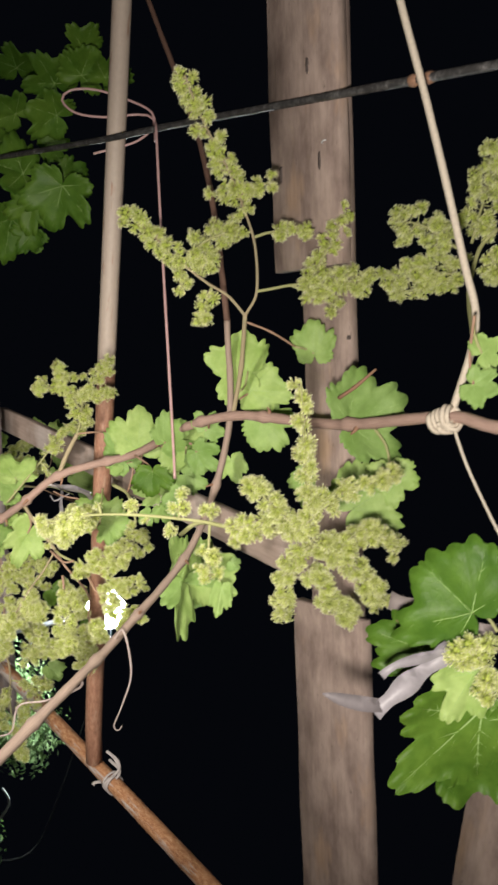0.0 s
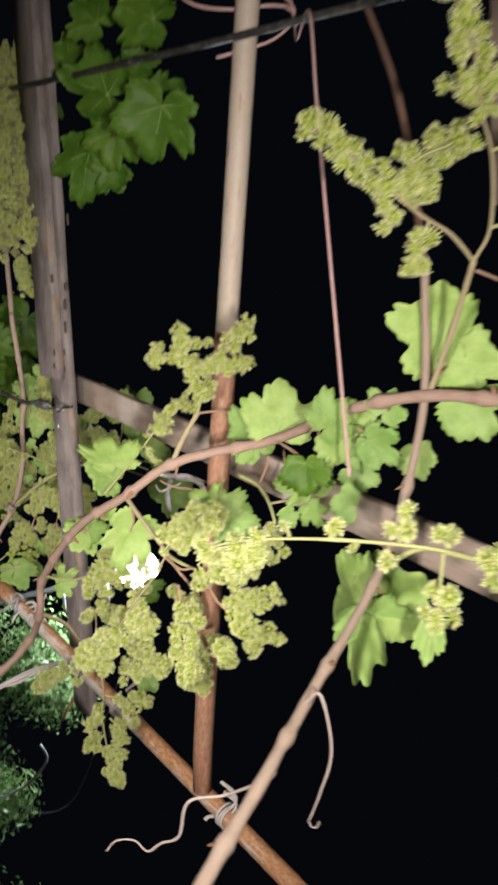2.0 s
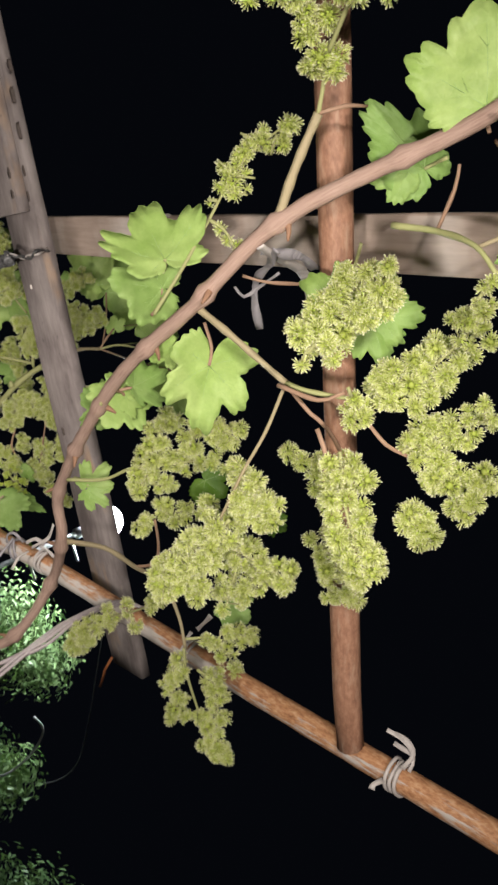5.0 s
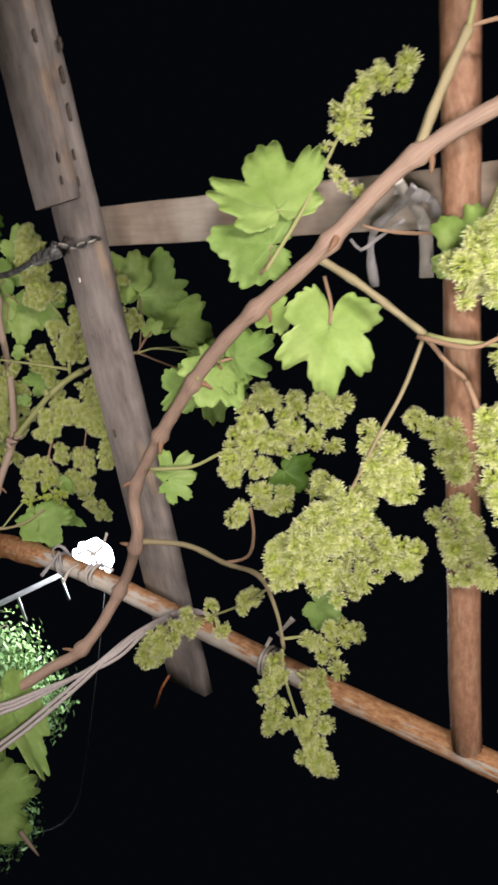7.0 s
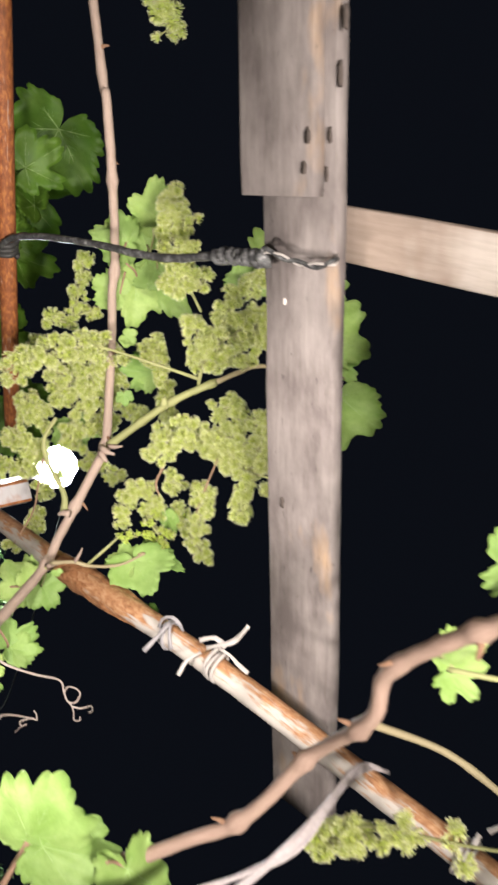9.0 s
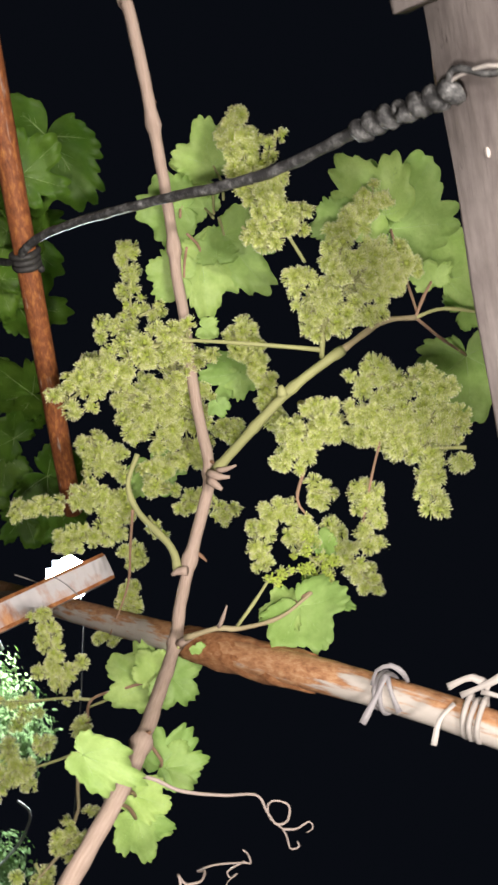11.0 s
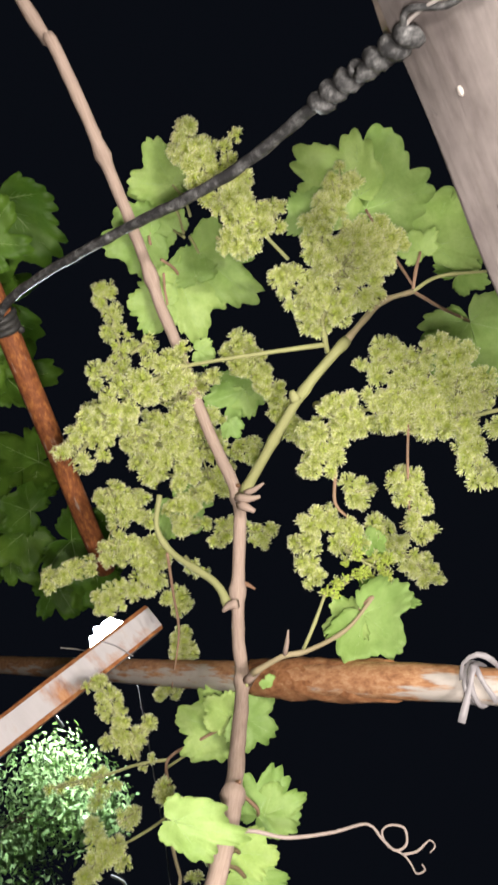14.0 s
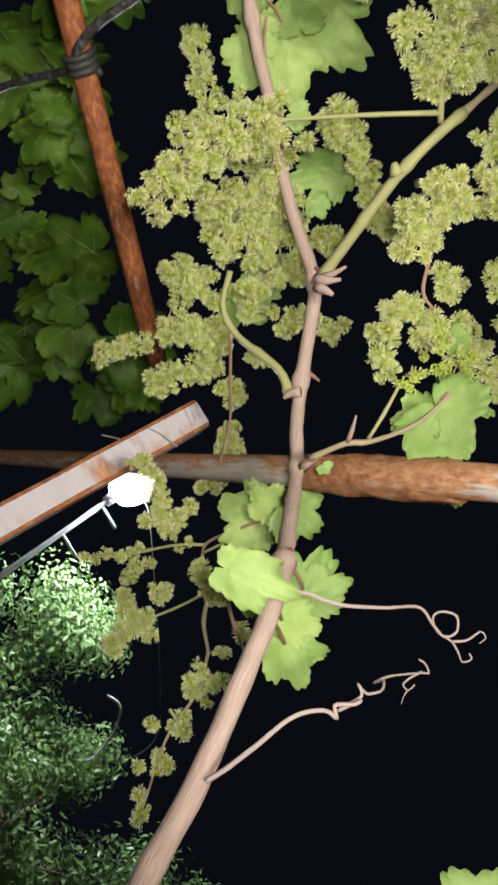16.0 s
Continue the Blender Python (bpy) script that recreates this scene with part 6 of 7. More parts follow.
raceme(vine_c, [(1.198, 1.793, 1.923), (1.207, 1.808, 1.907), (1.226, 1.822, 1.885)], 0.030, 688, bare=0.02, buds=0.12, knobs=0.35)
raceme(vine_c, [(1.187, 1.798, 1.928), (1.182, 1.787, 1.944)], 0.025, 689, bare=0.02, buds=0.12)
raceme(vine_c, [(1.206, 1.802, 1.915), (1.222, 1.791, 1.913)], 0.022, 690, bare=0.02, buds=0.12)
raceme(vine_c, [(1.186, 1.824, 1.918), (1.200, 1.812, 1.909)], 0.025, 691, bare=0.02, buds=0.12)
raceme(vine_c, [(1.156, 1.763, 1.959), (1.168, 1.742, 1.953), (1.174, 1.727, 1.946)], 0.024, 692, bare=0.02, buds=0.12, knobs=0.35)
raceme(vine_c, [(1.178, 1.698, 1.931), (1.175, 1.687, 1.937)], 0.023, 693, bare=0.02, buds=0.12)
raceme(vine_c, [(1.196, 1.713, 1.917), (1.194, 1.699, 1.924)], 0.014, 694, bare=0.2, buds=0.12)
stalk(vine_c, [(1.195, 1.715, 1.915), (1.217, 1.711, 1.892), (1.241, 1.717, 1.855), (1.283, 1.714, 1.812)], 0.0016, 0.0007, 695, SHOOT_TAN)
raceme(vine_c, [(1.207, 1.705, 1.906), (1.218, 1.712, 1.889)], 0.035, 696, bare=0.02, buds=0.12)
raceme(vine_c, [(1.213, 1.694, 1.912), (1.215, 1.702, 1.903)], 0.020, 697, bare=0.02, buds=0.12)
raceme(vine_c, [(1.225, 1.724, 1.870), (1.240, 1.706, 1.867)], 0.027, 698, bare=0.02, buds=0.12)
raceme(vine_c, [(1.234, 1.734, 1.852), (1.236, 1.729, 1.856)], 0.020, 699, bare=0.02, buds=0.12)
raceme(vine_c, [(1.248, 1.718, 1.848), (1.264, 1.712, 1.840)], 0.024, 700, bare=0.02, buds=0.12)
raceme(vine_c, [(1.253, 1.730, 1.830), (1.256, 1.725, 1.833)], 0.018, 701, bare=0.02, buds=0.12)
raceme(vine_c, [(1.266, 1.724, 1.817), (1.271, 1.714, 1.823)], 0.016, 702, bare=0.02, buds=0.12)
raceme(vine_c, [(1.282, 1.720, 1.807), (1.289, 1.711, 1.810)], 0.026, 703, bare=0.02, buds=0.12)
raceme(vine_c, [(1.199, 1.718, 1.900), (1.199, 1.715, 1.903)], 0.011, 704, bare=0.02, buds=0.12)
tendril(vine_c, [(1.036, 1.573, 1.883), (1.036, 1.565, 1.886), (1.046, 1.552, 1.896), (1.059, 1.537, 1.918), (1.073, 1.528, 1.941), (1.082, 1.519, 1.941), (1.090, 1.512, 1.942), (1.089, 1.507, 1.948), (1.081, 1.509, 1.953), (1.077, 1.516, 1.949), (1.079, 1.520, 1.944), (1.087, 1.516, 1.941), (1.094, 1.508, 1.944), (1.100, 1.503, 1.943), (1.105, 1.500, 1.942), (1.104, 1.496, 1.946), (1.101, 1.498, 1.947)], 0, 705, 0.0011)
tendril(vine_c, [(1.094, 1.508, 1.944), (1.094, 1.501, 1.950), (1.091, 1.496, 1.958), (1.095, 1.493, 1.958), (1.097, 1.495, 1.954)], 0, 706, 0.0008)
tendril(vine_c, [(1.043, 1.534, 1.765), (1.039, 1.528, 1.774), (1.033, 1.521, 1.787), (1.024, 1.511, 1.806), (1.027, 1.503, 1.819), (1.034, 1.499, 1.823), (1.030, 1.502, 1.826), (1.033, 1.496, 1.834), (1.034, 1.496, 1.838), (1.039, 1.504, 1.830), (1.036, 1.498, 1.842), (1.033, 1.502, 1.845), (1.040, 1.499, 1.847), (1.046, 1.497, 1.857), (1.048, 1.501, 1.864), (1.055, 1.508, 1.865), (1.060, 1.506, 1.877), (1.067, 1.497, 1.893), (1.068, 1.494, 1.896), (1.063, 1.497, 1.897), (1.061, 1.500, 1.896)], 0, 707, 0.0011)
tendril(vine_c, [(1.067, 1.497, 1.894), (1.068, 1.500, 1.889), (1.071, 1.503, 1.884), (1.074, 1.500, 1.884), (1.072, 1.498, 1.888), (1.076, 1.501, 1.882), (1.080, 1.501, 1.878)], 0, 708, 0.0006)
raceme(vine_c, [(0.426, 1.768, 2.110), (0.451, 1.730, 2.126), (0.477, 1.703, 2.130), (0.501, 1.686, 2.127)], 0.038, 316, bare=0.45, buds=0.3)
raceme(vine_c, [(0.061, 1.713, 2.125), (0.150, 1.675, 2.099), (0.233, 1.644, 2.070), (0.313, 1.601, 2.059), (0.386, 1.559, 2.052)], 0.104, 317, bare=0.1, buds=0.15)
raceme(vine_c, [(0.150, 1.743, 2.125), (0.217, 1.734, 2.081), (0.288, 1.703, 2.062)], 0.088, 318, bare=0.1, buds=0.15)

# low vine leaves near the wires
vine_d = empty("grape_vine", (1.059, 1.401, 1.840), "low vine shoot with broad pale-green leaves", "vine", "grape vines on the pergola")
stalk(vine_d, [(1.010, 1.358, 1.809), (1.025, 1.357, 1.799), (1.040, 1.356, 1.788), (1.068, 1.354, 1.767)], 0.0021, 0.0021, 901, RED_STALK)
leaf(vine_d, (1.009, 1.358, 1.810), (0.968, 1.361, 1.839), (-0.82, -0.49, -0.31), 902, width=0.95, lobes=0.25, back=0.48)
leaf(vine_d, (1.011, 1.349, 1.816), (1.022, 1.305, 1.863), (-0.84, -0.43, -0.33), 903, width=0.55, lobes=0.2, back=0.4)
leaf(vine_d, (1.067, 1.408, 1.791), (1.048, 1.422, 1.793), (-0.88, -0.25, -0.41), 904, lobes=0.2, back=0.56)
leaf(vine_d, (1.016, 1.301, 1.858), (1.093, 1.253, 1.862), (-0.78, -0.52, -0.35), 905, width=0.38, lobes=0.35, back=0.32, stalk=(0.995, 1.303, 1.840))
leaf(vine_d, (1.166, 1.339, 1.821), (1.133, 1.303, 1.866), (-0.81, -0.52, -0.29), 906, lobes=0.3, back=0.64)
leaf(vine_d, (1.174, 1.329, 1.824), (1.186, 1.285, 1.845), (-0.83, -0.49, -0.28), 907, lobes=0.3, back=0.64)
leaf(vine_d, (1.121, 1.362, 1.816), (1.108, 1.324, 1.848), (-0.78, -0.55, -0.29), 908, width=0.7, lobes=0.3, back=0.48)
stalk(vine_d, [(1.172, 1.276, 1.837), (1.184, 1.265, 1.840), (1.195, 1.255, 1.843)], 0.0026, 0.0009, 909, BARK_DRY, label='dry brown leaf tip')

# leaves behind the second joist and beyond the rusty pole, shade in their colour
vine_e = empty("grape_vine", (0.943, 2.366, 2.300), "shaded grape vine foliage beyond the rusty pole", "vine", "grape vines on the pergola")
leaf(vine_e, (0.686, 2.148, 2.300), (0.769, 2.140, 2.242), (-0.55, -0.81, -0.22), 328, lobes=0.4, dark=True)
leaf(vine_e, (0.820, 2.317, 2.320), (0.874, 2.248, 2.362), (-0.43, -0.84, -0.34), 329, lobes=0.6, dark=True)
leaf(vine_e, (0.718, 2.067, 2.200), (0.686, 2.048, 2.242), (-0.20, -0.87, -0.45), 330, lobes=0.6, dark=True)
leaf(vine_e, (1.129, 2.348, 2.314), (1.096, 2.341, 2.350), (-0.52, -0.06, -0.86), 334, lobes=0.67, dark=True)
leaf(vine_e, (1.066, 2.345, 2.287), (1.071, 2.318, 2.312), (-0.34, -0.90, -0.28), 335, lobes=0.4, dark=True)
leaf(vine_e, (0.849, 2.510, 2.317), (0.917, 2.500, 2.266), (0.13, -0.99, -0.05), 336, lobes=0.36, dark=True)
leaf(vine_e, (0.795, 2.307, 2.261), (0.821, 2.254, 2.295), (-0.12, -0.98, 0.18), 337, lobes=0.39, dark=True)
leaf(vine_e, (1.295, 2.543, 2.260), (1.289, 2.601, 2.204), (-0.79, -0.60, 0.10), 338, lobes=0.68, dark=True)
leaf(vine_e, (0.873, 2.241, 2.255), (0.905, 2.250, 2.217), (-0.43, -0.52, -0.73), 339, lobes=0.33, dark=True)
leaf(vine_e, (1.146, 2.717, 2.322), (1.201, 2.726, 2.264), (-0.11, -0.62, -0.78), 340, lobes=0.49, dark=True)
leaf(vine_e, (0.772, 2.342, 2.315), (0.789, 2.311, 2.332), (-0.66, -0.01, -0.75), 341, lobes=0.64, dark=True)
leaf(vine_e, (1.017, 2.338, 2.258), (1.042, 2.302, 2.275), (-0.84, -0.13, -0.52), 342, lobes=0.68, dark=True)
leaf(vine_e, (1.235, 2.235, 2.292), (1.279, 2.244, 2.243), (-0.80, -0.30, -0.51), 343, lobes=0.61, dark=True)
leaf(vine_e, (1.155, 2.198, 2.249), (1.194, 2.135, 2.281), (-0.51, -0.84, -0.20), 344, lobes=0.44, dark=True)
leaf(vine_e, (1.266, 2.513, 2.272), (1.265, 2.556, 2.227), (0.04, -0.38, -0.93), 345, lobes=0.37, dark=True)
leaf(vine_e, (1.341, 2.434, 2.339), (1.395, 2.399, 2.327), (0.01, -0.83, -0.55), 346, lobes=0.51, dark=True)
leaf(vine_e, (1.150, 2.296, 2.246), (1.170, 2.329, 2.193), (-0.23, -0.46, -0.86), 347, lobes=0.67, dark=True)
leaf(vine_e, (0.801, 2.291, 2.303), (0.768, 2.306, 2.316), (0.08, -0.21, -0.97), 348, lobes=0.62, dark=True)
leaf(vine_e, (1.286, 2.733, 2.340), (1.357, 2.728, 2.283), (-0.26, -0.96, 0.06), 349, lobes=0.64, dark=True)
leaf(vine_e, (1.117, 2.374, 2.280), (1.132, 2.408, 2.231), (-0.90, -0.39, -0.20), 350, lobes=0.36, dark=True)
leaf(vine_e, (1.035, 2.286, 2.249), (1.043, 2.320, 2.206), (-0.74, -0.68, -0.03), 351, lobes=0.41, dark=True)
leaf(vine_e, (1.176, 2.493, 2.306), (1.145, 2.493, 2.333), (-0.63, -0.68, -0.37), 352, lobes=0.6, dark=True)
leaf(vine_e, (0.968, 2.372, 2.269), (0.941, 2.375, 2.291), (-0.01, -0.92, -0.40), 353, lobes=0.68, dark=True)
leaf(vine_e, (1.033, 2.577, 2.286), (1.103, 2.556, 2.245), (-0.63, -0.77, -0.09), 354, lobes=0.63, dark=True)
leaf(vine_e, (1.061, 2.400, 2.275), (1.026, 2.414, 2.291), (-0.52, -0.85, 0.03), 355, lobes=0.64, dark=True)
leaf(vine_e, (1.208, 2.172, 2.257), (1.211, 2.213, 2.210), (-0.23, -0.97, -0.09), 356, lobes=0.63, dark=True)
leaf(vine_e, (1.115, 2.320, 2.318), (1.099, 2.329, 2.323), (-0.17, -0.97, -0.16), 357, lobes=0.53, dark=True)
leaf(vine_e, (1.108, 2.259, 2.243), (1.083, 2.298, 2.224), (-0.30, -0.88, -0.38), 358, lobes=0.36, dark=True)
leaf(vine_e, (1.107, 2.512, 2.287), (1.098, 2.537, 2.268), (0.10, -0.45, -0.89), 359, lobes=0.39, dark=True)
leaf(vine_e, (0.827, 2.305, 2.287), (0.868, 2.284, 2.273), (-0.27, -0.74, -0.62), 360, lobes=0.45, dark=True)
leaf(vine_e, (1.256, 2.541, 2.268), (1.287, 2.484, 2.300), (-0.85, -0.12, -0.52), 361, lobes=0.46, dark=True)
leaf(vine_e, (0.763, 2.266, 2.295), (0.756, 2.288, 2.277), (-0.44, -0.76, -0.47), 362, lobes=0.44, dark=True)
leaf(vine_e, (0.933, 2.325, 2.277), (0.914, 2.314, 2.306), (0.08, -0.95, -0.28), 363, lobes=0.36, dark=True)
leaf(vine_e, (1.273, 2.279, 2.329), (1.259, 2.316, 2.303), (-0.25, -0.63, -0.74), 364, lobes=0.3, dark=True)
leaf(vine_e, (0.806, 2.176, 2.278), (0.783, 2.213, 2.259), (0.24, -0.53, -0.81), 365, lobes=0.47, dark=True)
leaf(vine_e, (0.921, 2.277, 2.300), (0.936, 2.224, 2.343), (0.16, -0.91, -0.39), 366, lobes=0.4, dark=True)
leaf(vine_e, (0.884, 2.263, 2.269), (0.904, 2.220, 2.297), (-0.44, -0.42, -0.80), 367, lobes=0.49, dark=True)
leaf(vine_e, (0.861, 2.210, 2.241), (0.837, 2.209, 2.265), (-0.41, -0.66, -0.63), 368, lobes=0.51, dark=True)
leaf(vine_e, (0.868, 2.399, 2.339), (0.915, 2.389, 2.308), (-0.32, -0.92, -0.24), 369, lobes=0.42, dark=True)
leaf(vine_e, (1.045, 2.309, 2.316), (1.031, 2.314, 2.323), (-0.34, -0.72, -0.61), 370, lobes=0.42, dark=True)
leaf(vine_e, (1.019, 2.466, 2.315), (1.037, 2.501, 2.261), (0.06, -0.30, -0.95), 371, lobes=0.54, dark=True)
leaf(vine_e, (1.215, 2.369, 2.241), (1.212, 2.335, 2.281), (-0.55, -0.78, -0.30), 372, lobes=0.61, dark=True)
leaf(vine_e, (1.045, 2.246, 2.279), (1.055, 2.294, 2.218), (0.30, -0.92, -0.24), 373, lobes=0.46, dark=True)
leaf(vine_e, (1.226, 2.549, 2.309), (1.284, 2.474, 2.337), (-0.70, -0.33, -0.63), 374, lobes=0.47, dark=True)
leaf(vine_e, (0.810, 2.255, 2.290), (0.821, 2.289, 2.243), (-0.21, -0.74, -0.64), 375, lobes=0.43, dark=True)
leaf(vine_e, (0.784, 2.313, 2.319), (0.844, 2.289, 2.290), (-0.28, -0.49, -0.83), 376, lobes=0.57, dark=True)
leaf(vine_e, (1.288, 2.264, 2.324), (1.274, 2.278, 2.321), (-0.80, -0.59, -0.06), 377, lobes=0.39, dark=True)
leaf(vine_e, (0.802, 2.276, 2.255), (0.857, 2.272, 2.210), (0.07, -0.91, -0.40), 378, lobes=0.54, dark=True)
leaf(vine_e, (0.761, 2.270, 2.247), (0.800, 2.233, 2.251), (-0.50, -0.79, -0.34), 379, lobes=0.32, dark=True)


# ---- wires, twine, ties ----
def ribbon(name, parent, line, width, mat, facing, label="", shape=None):
    """A thin bent strip; shape: its width along 0..1."""
    path = spline(line, 0.005)
    f = Vector(facing).normalized()
    bd = Build()
    verts, faces = [], []
    n = len(path)
    for i, p in enumerate(path):
        t = (path[min(i + 1, n - 1)] - path[max(i - 1, 0)]).normalized()
        s = t.cross(f).normalized() * (width / 2) * (shape(i / (n - 1)) if shape else 1 - 0.25 * math.sin(i * 0.9))
        q = f * (0.0004 + 0.0012 * math.sin(i * 0.7))
        verts += [p - s + q, p + s + q * 0.3, p + s - f * 0.0005, p - s - f * 0.0005]
    for i in range(n - 1):
        for j in range(4):
            k = (j + 1) % 4
            faces.append((i * 4 + j, i * 4 + k, i * 4 + 4 + k, i * 4 + 4 + j))
    faces += [(3, 2, 1, 0), tuple(n * 4 - 4 + j for j in range(4))]
    bd.add(verts, faces)
    return part(name, bd, [mat], parent, label)


cord("electric_cable", "black rubber cable stretched under the pergola", [(-0.111, -0.039, 2.127), (-0.065, 0.263, 2.127), (-0.043, 0.408, 2.127), (-0.019, 0.565, 2.127), (0.007, 0.736, 2.127), (0.036, 0.900, 2.112), (0.068, 1.050, 2.085), (0.135, 1.5, 2.075), (0.180, 1.895, 2.085)], 0.0041, DARK_CABLE, "cable")
bd = Build()
tube(bd, spline([(-0.0242, 0.5333, 2.1275), (-0.0234, 0.5387, 2.1275), (-0.0226, 0.5441, 2.1275)], 0.002), lambda s: 0.0044 + 0.0014 * math.sin(math.pi * s), 10, rough=0.2)
part("tape_ring", bd, [BARK_BROWN], bpy.data.objects["electric_cable"], "worn brownish ring round the cable")
bd = Build()
tube(bd, spline([(-0.0266, 0.5172, 2.1275), (-0.0258, 0.5226, 2.1275), (-0.0250, 0.5279, 2.1275)], 0.002), lambda s: 0.0044 + 0.0014 * math.sin(math.pi * s), 10, rough=0.2)
part("tape_ring", bd, [BARK_BROWN], bpy.data.objects["electric_cable"], "worn brownish ring round the cable")
cable = empty("electric_cable", (0.637, 1.477, 2.085), "dark grey cable twisted onto the wooden joist", "cable")
bd = Build()
tube(bd, spline([(0.637, 1.477, 2.085), (0.658, 1.545, 2.095), (0.690, 1.634, 2.100), (0.719, 1.772, 2.103), (0.748, 1.885, 2.098), (0.770, 1.930, 2.094), (0.786, 1.958, 2.108), (0.803, 2.118, 2.130), (0.864, 2.468, 2.190)], 0.008), 0.0040, 8, rough=0.25)
part("wire", bd, [CABLE], cable)
wrap(cable, "tape", (0.772, 1.9425, 2.1055), (0.994, 0.114, 0.092), 0.0128, 3.4, 0.0058, 0.0036, BLACK_CABLE, 12, "black tape wound round the pole")
bd = Build()
axis = Vector((0.658, 1.545, 2.095)) - Vector((0.637, 1.477, 2.085))
tube(bd, ring_round((0.637, 1.477, 2.085), axis, 0.0030, 6.6, axis.length / 6.2, 0.0010, 4), 0.0052, 10, rough=0.18)
part("twist", bd, [CABLE], cable, "cable end twisted round itself")
bd = Build()
tube(bd, spline([(0.636, 1.484, 2.084), (0.631, 1.477, 2.081), (0.626, 1.457, 2.078), (0.629, 1.439, 2.081), (0.621, 1.422, 2.078), (0.618, 1.408, 2.084), (0.617, 1.424, 2.104)], 0.004), 0.0011, 8)
part("wrap", bd, [WHITE_TIE], cable, "thin wire wrapped round the joist")
bd = Build()
tube(bd, spline([(0.640, 1.484, 2.086), (0.627, 1.477, 2.078), (0.630, 1.457, 2.081), (0.625, 1.439, 2.078), (0.625, 1.422, 2.081), (0.614, 1.408, 2.082), (0.621, 1.424, 2.106)], 0.004), 0.0019, 8)
part("wrap", bd, [CABLE], cable, "thin wire wrapped round the joist")
cord("twine", "pale hemp twine tied to the vine cane", [(-0.113, 0.551, 2.085), (-0.077, 0.532, 2.088), (0.004, 0.487, 2.098), (0.110, 0.430, 2.108), (0.159, 0.406, 2.111), (0.227, 0.393, 2.089)], 0.0032, TWINE, "twine")
knot = empty("twine_knot", (0.228, 0.391, 2.085), "pale hemp twine knotted round the cane", "knot")
wrap(knot, "coil", (0.227, 0.388, 2.085), (0.5, 0.8, 0), 0.0078, 4.6, 0.0042, 0.0021, TWINE, 3)
wrap(knot, "coil", (0.227, 0.388, 2.085), (0.7, 0.6, 0.25), 0.0092, 3.2, 0.0042, 0.0021, TWINE, 8)
wrap(knot, "coil", (0.227, 0.388, 2.085), (0.2, 0.9, -0.3), 0.0088, 2.4, 0.0042, 0.0021, TWINE, 9)
cord("twine", "thin pale twine end hanging from the knot", [(0.230, 0.389, 2.085), (0.264, 0.368, 2.092), (0.307, 0.337, 2.106), (0.334, 0.316, 2.117)], 0.0013, TWINE, "twine")
cord("tie_wire", "pink plastic-coated tie wire bent in a loop", [(0.084, 1.044, 2.080), (0.073, 1.030, 2.105), (0.060, 1.015, 2.129), (0.040, 1.010, 2.147), (0.023, 1.018, 2.147), (0.013, 1.038, 2.128), (0.005, 1.071, 2.091), (0.010, 1.091, 2.064), (0.024, 1.093, 2.054), (0.037, 1.076, 2.067), (0.037, 1.052, 2.097), (0.028, 1.028, 2.133), (0.031, 1.014, 2.148), (0.058, 0.990, 2.140), (0.039, 0.929, 2.104), (0.130, 0.874, 2.088), (0.345, 0.744, 2.052), (0.405, 0.705, 2.040)], 0.0016, PINK_WIRE, "wire")
tie = empty("strap", (0.403, 0.302, 1.966), "dry grey twisted strap ends by the vine", "strap")
ribbon("strip", tie, [(0.391, 0.321, 1.925), (0.396, 0.315, 1.938), (0.400, 0.307, 1.954), (0.402, 0.302, 1.967)], 0.0133, STRAP, (-0.58, -0.52, -0.63), shape=lambda s: 0.1 + 1.3 * s * (1.45 - s))
ribbon("strip", tie, [(0.408, 0.304, 1.962), (0.398, 0.301, 1.971), (0.386, 0.299, 1.989), (0.367, 0.295, 2.021)], 0.0128, GREY_TIE, (-0.55, -0.49, -0.67))
ribbon("strip", tie, [(0.380, 0.307, 1.965), (0.372, 0.304, 1.973), (0.370, 0.300, 1.997), (0.367, 0.295, 2.021)], 0.0064, GREY_TIE, (-0.53, -0.50, -0.69))
ribbon("strip", tie, [(0.374, 0.373, 2.038), (0.373, 0.352, 2.049), (0.373, 0.321, 2.053), (0.362, 0.290, 2.065)], 0.0149, BARK_GREY, (-0.48, -0.50, -0.72), "dry grey-brown bark strip")
ribbon("strip", tie, [(0.382, 0.359, 2.035), (0.383, 0.328, 2.039), (0.372, 0.301, 2.029)], 0.0052, BARK_BROWN, (-0.50, -0.50, -0.70))
straps = empty("plastic_strip", (0.529, 0.975, 2.031), "torn grey plastic strips tied on the vine cane", "strip")
ribbon("strip", straps, [(0.518, 0.966, 2.009), (0.530, 0.975, 2.032), (0.552, 0.993, 2.077), (0.576, 1.003, 2.099), (0.600, 1.008, 2.109)], 0.0095, WHITE_TIE, (-0.17, -0.56, -0.81), shape=lambda s: 0.6 + 0.5 * s)
ribbon("strip", straps, [(0.521, 0.961, 2.019), (0.541, 0.990, 2.040), (0.558, 1.014, 2.051), (0.576, 1.017, 2.052), (0.598, 1.015, 2.056)], 0.0056, GREY_TIE, (-0.18, -0.58, -0.79))
ribbon("strip", straps, [(0.524, 0.975, 2.019), (0.535, 0.976, 2.058), (0.551, 0.987, 2.085)], 0.0066, GREY_TIE, (-0.15, -0.56, -0.82))
ribbon("strip", straps, [(0.548, 0.990, 2.051), (0.564, 1.012, 2.050), (0.570, 1.017, 2.041), (0.563, 1.024, 2.038)], 0.0023, GREY_TIE, (-0.18, -0.60, -0.78))
